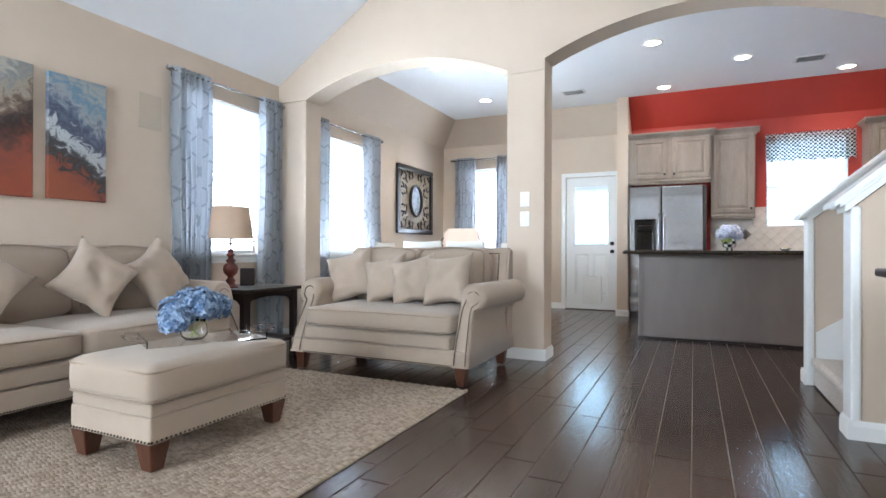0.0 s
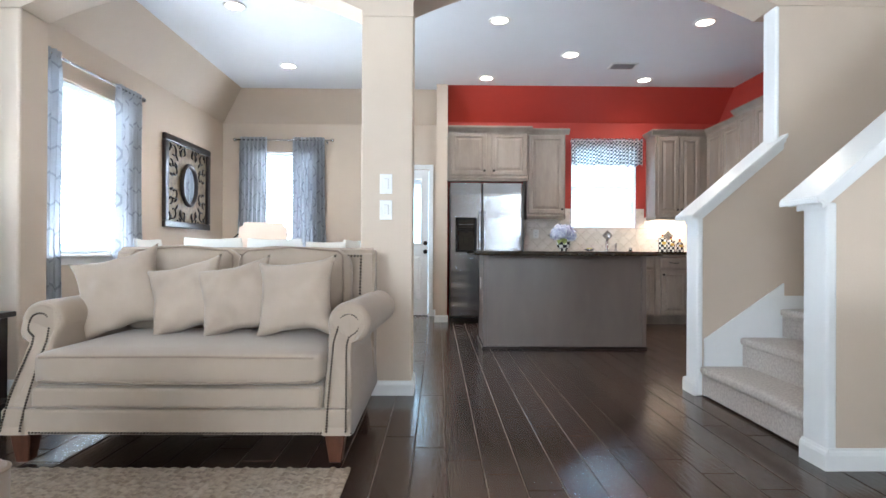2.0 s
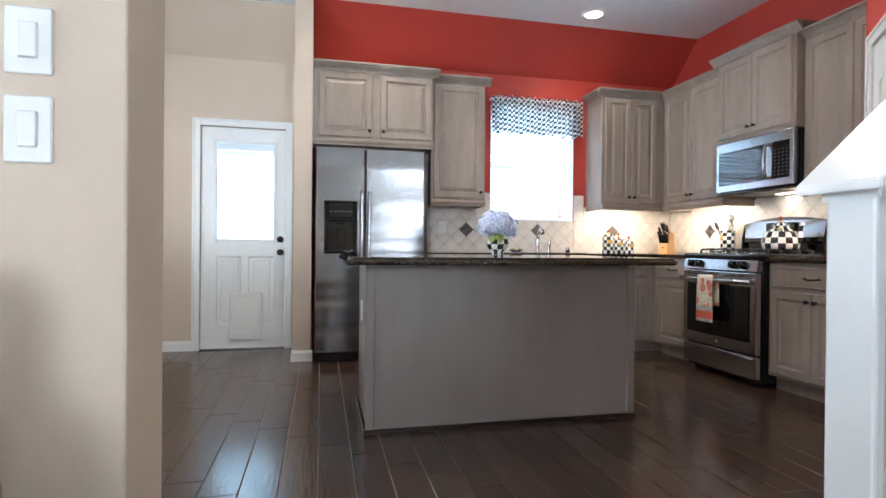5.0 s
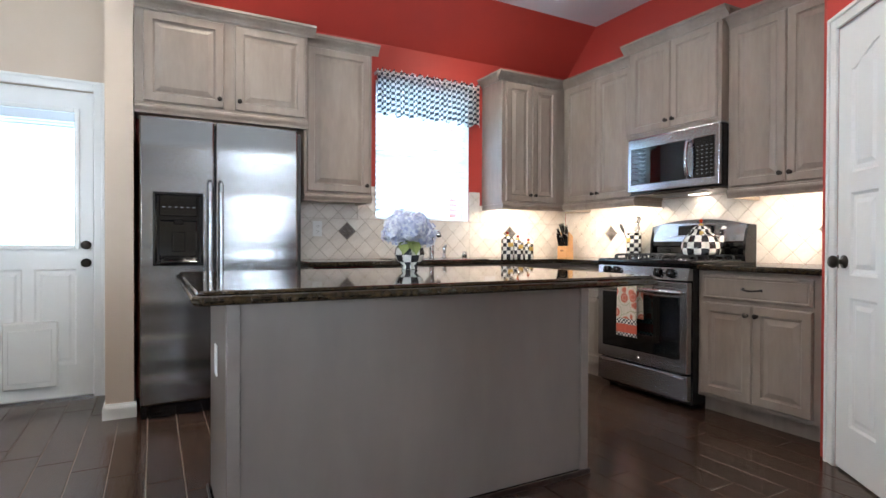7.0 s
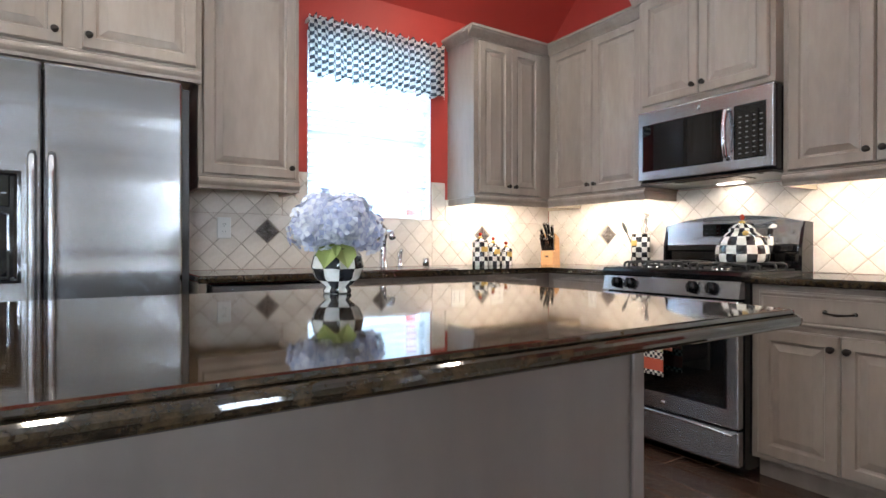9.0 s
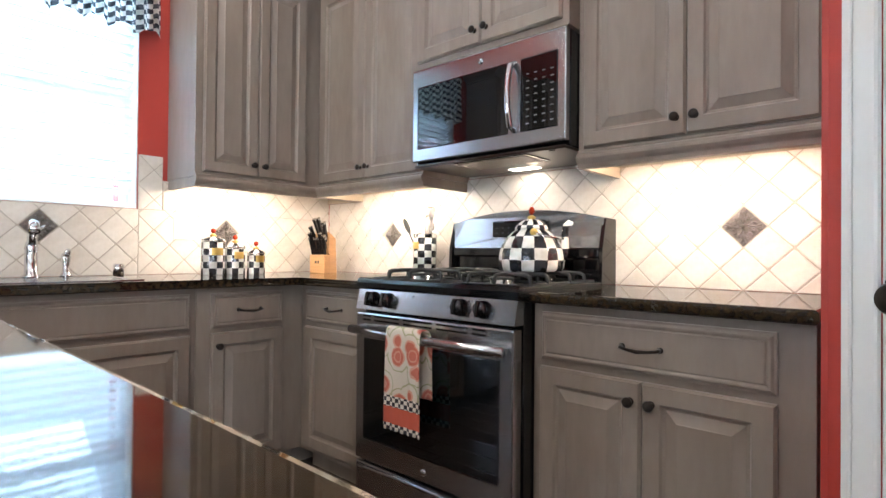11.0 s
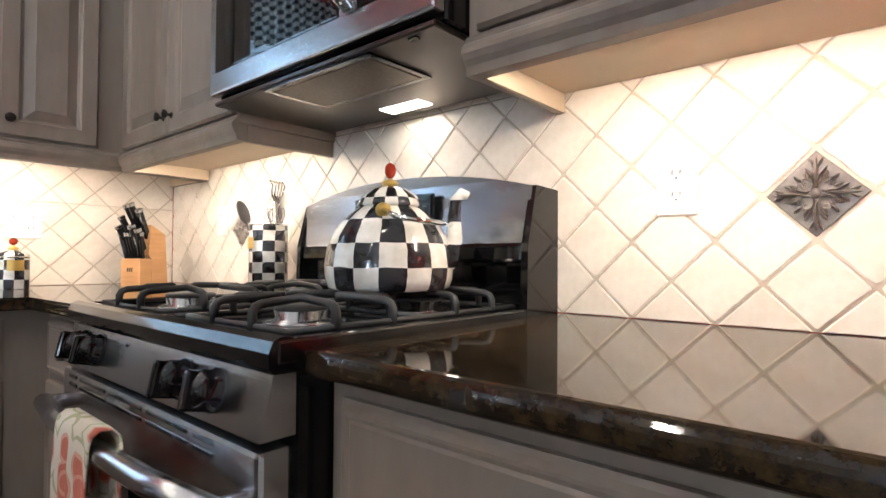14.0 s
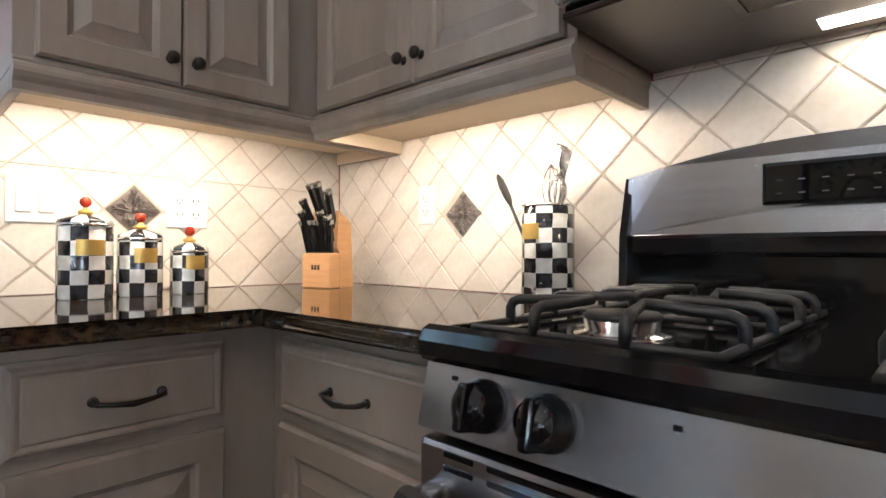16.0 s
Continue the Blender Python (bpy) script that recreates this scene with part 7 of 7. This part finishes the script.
def tile_field(name, m, x0, x1, z0, z1, cx, cz, skip, decos):
    """Diagonal square tiles clipped to a rectangle, each a piece; decos are centres of relief tiles."""
    root = thing(name, m, "cream travertine diagonal tile splashback with grout joints", "wall")
    root["kind"] = "structure"
    part("grout_bed", B(((x0, -0.006, z0), (x1, -0.001, z1))), M_TGROUT, root)
    q = PITCH / 2
    g = 0.0019
    full = []
    rnd = random.Random(len(name) * 7 + int(abs(x0) * 100))
    i0, i1 = int((x0 - cx) / q) - 2, int((x1 - cx) / q) + 2
    j0, j1 = int((z0 - cz) / q) - 2, int((z1 - cz) / q) + 2
    for i in range(i0, i1 + 1):
        for j in range(j0, j1 + 1):
            if (i + j) % 2:
                continue
            x, z = cx + q * i, cz + q * j
            if any(abs(x - dx) < q * 0.6 and abs(z - dz) < q * 0.6 for dx, dz in decos):
                continue
            e = q - g * 1.41
            poly = [(x - e, z), (x, z - e), (x + e, z), (x, z + e)]
            for ax, lim, sg in ((0, x0 + 0.001, 1), (0, x1 - 0.001, -1), (1, z0 + 0.001, 1), (1, z1 - 0.001, -1)):
                out = []
                for a, b in zip(poly, poly[1:] + poly[:1]):
                    ia, ib = sg * (a[ax] - lim) >= 0, sg * (b[ax] - lim) >= 0
                    if ia:
                        out.append(a)
                    if ia != ib:
                        t = (lim - a[ax]) / (b[ax] - a[ax])
                        out.append((a[0] + t * (b[0] - a[0]), a[1] + t * (b[1] - a[1])))
                poly = out
                if not poly:
                    break
            if len(poly) < 3:
                continue
            ar = abs(sum(a[0] * b[1] - b[0] * a[1] for a, b in zip(poly, poly[1:] + poly[:1]))) / 2
            if ar < 0.0003 or any(a < x < b and c < z < d for a, b, c, d in skip):
                continue
            whole = ar > 2 * e * e * 0.999
            if whole and len(full) >= 7:
                t = bpy.data.objects.new("tile", full[rnd.randrange(7)])
                scene.collection.objects.link(t)
                t.parent = root
                t.matrix_basis = pose(x, 0, z)
                continue
            if whole:
                worn = []
                for a, b in zip(poly, poly[1:] + poly[:1]):
                    nx_, nz_ = (b[1] - a[1]) / (e * 1.414), (a[0] - b[0]) / (e * 1.414)
                    for k in (0.035, 0.10, 0.24, 0.40, 0.56, 0.72, 0.88, 0.965):
                        d_ = rnd.uniform(-0.0011, 0.0004) - (0.001 if k < 0.04 or k > 0.96 else 0)
                        worn.append((a[0] + (b[0] - a[0]) * k + nx_ * d_, a[1] + (b[1] - a[1]) * k + nz_ * d_))
                poly = worn
            bm = bmesh.new()
            cxp, czp = sum(p[0] for p in poly) / len(poly), sum(p[1] for p in poly) / len(poly)
            rings = []
            for y, sh in ((-0.005, 0.0), (-0.0080, 0.0), (-0.0096, 0.0032)):
                rg2 = []
                for p in poly:
                    dx, dz = cxp - p[0], czp - p[1]
                    L_ = math.hypot(dx, dz) or 1
                    rg2.append(bm.verts.new((p[0] + dx / L_ * sh - x, y, p[1] + dz / L_ * sh - z)))
                rings.append(rg2)
            for a, b in zip(rings, rings[1:]):
                for k in range(len(poly)):
                    bm.faces.new((a[k], a[(k + 1) % len(poly)], b[(k + 1) % len(poly)], b[k]))
            bm.faces.new(rings[-1])
            t = part("tile", bm, M_TILE, root)
            t.matrix_basis = pose(x, 0, z)
            if whole:
                full.append(t.data)
    for dx, dz in decos:
        bm = bmesh.new()
        e = q - 0.004
        rings = []
        for y, k in ((-0.005, 0.985), (-0.0082, 0.985), (-0.0092, 0.96)):
            rings.append([bm.verts.new(p) for p in ((-e * k, y, 0), (0, y, -e * k), (e * k, y, 0), (0, y, e * k))])
        for a, b in zip(rings, rings[1:]):
            for k in range(4):
                bm.faces.new((a[k], a[(k + 1) % 4], b[(k + 1) % 4], b[k]))
        bm.faces.new(rings[-1])
        for k in range(4):
            up, dg = Matrix.Rotation(radians(90 * k), 4, "Y"), Matrix.Rotation(radians(90 * k + 45), 4, "Y")

            def blob(m, x, z, yaw, l, w, h=0.0095):
                bmesh.ops.create_icosphere(bm, subdivisions=1, radius=1, matrix=m @ Matrix.Translation((x, -0.0105, z)) @ pose(0, 0, 0, 0, yaw) @ Matrix.Diagonal((w, h, l, 1)))
            blob(up, 0, e * 0.50, 0, e * 0.36, e * 0.055, 0.0125)
            for sg in (-1, 1):
                blob(up, sg * e * 0.075, e * 0.70, sg * 24, e * 0.15, e * 0.045)
                blob(up, sg * e * 0.13, e * 0.50, sg * 34, e * 0.15, e * 0.045)
                blob(up, sg * e * 0.07, e * 0.30, sg * 14, e * 0.16, e * 0.045)
                blob(dg, sg * e * 0.17, e * 0.42, sg * 20, e * 0.12, e * 0.050)
                tube(bm, [dg @ Vector((sg * e * q_[0], -0.0150, e * q_[1])) for q_ in ((0.03, 0.12), (0.13, 0.20), (0.15, 0.32), (0.08, 0.42), (0.02, 0.36), (0.05, 0.29))], e * 0.028, 5)
            blob(dg, 0, e * 0.50, 0, e * 0.12, e * 0.050)
        bmesh.ops.create_icosphere(bm, subdivisions=2, radius=1, matrix=Matrix.Translation((0, -0.017, 0)) @ Matrix.Diagonal((e * 0.115, 0.006, e * 0.115, 1)))
        t = part("relief_tile", bm, M_DECO, root, "pewter relief tile with a flower")
        t.matrix_basis = pose(dx, 0, dz)
    return root


cz = 1.135
tile_field("splashback_east", KR, -8.2098, -5.548, 0.9153, 1.400, -5.843, cz, [], [(-5.843, cz), (-5.843 - 12 * PITCH + 0.012, cz)])
tile_field("splashback_hood", KR, -7.06, -6.305, 1.402, 1.43, -5.843, cz, [], [])
tile_field("splashback_north", K, 1.8365, 2.9500, 0.9153, 1.233, 2.275, cz, [], [(2.275, cz)])
tile_field("splashback_sink", K, 0.285, 1.836, 0.9153, 1.233, 1.445, cz, [], [(1.445, cz), (1.445 - 5 * PITCH, cz)])
tile_field("splashback_north_east", K, 1.834, 1.945, 1.2335, 1.50, 2.275, cz, [], [])
tile_field("splashback_north_mid", K, 1.947, 2.9500, 1.2335, 1.382, 2.275, cz, [], [])
tile_field("splashback_north_west", K, 0.285, 0.79, 1.2335, 1.382, 1.445, cz, [], [])
tile_field("splashback_north_gap", K, 0.792, 0.943, 1.2335, 1.50, 1.445, cz, [], [])

# rounded end pieces down the side of the splashback
edge_trim = thing("splashback_edge", KR @ pose(-5.5465, 0, 0), "cream rounded edge tiles ending the splashback by the pantry wall", "wall")
edge_trim["kind"] = "structure"
for i in range(4):
    za = 0.918 + 0.1185 * i
    part("edge_tile", B(((-0.0145, -0.024, za), (0.0005, -0.0125, za + 0.1155)), bevel=0.0045, seg=3), M_TILE, edge_trim)

# ---- floor planks ----
PW, PLN, GJ = 0.150, 0.900, 0.0042
fl = bpy.data.objects["floor"]


def plank_mesh(l, w):
    bm = bmesh.new()
    rings = []
    for z, s in ((-0.004, 0), (-0.001, 0), (0, 0.0016)):
        rings.append([bm.verts.new(p) for p in ((s, s, z), (w - s, s, z), (w - s, l - s, z), (s, l - s, z))])
    for a, b in zip(rings, rings[1:]):
        for k in range(4):
            bm.faces.new((a[k], a[(k + 1) % 4], b[(k + 1) % 4], b[k]))
    bm.faces.new(rings[-1])
    return bm


cands = []
for i in range(-28, 21):
    x = 0.075 + PW * i
    if x + PW < XW or x > XR:
        continue
    y = (3.586 - 0.148 * (i + 2)) % PLN - 3 * PLN
    while y < YB:
        a, b = max(y, -2.03), min(y + PLN - 0.0055, YB - 0.001)
        xa, xb = max(x, XW + 0.001), min(x + PW - GJ, XR - 0.001)
        if b - a > 0.02 and xb - xa > 0.02:
            cx_, cy_ = (xa + xb) / 2, (a + b) / 2
            d = math.hypot(max(0, abs(cx_ - 0.1) - 0.9), max(0, abs(cy_ - 4.3) - 2.2))
            cands.append((d, xa, xb, a, b))
        y += PLN
cands.sort()
shared = {}
rest = []
for k, (d, xa, xb, a, b) in enumerate(cands):
    if k < 300:
        key = (round(b - a, 3), round(xb - xa, 3))
        if key not in shared:
            bm = plank_mesh(b - a, xb - xa)
            me = bpy.data.meshes.new("plank")
            bm.to_mesh(me)
            bm.free()
            me.materials.append(M_PLANK)
            shared[key] = me
        p = new("plank", shared[key])
        p.parent = fl
        p.location = (xa, a, 0)
        tagged(p, kind="structure")
    else:
        rest.append((xa, xb, a, b))
vs_, fs_ = [], []
for xa, xb, a, b in rest:
    k = len(vs_)
    for z, s in ((-0.004, 0), (-0.001, 0), (0, 0.0016)):
        vs_ += [(xa + s, a + s, z), (xb - s, a + s, z), (xb - s, b - s, z), (xa + s, b - s, z)]
    for r_ in (0, 4):
        fs_ += [(k + r_ + q, k + r_ + (q + 1) % 4, k + r_ + 4 + (q + 1) % 4, k + r_ + 4 + q) for q in range(4)]
    fs_.append((k + 8, k + 9, k + 10, k + 11))
me = bpy.data.meshes.new("planks_far")
me.from_pydata(vs_, [], fs_)
me.materials.append(M_PLANK)
p = new("planks_far", me)
p.parent = fl
tagged(p, "dark brown plank tiles", kind="stuff")
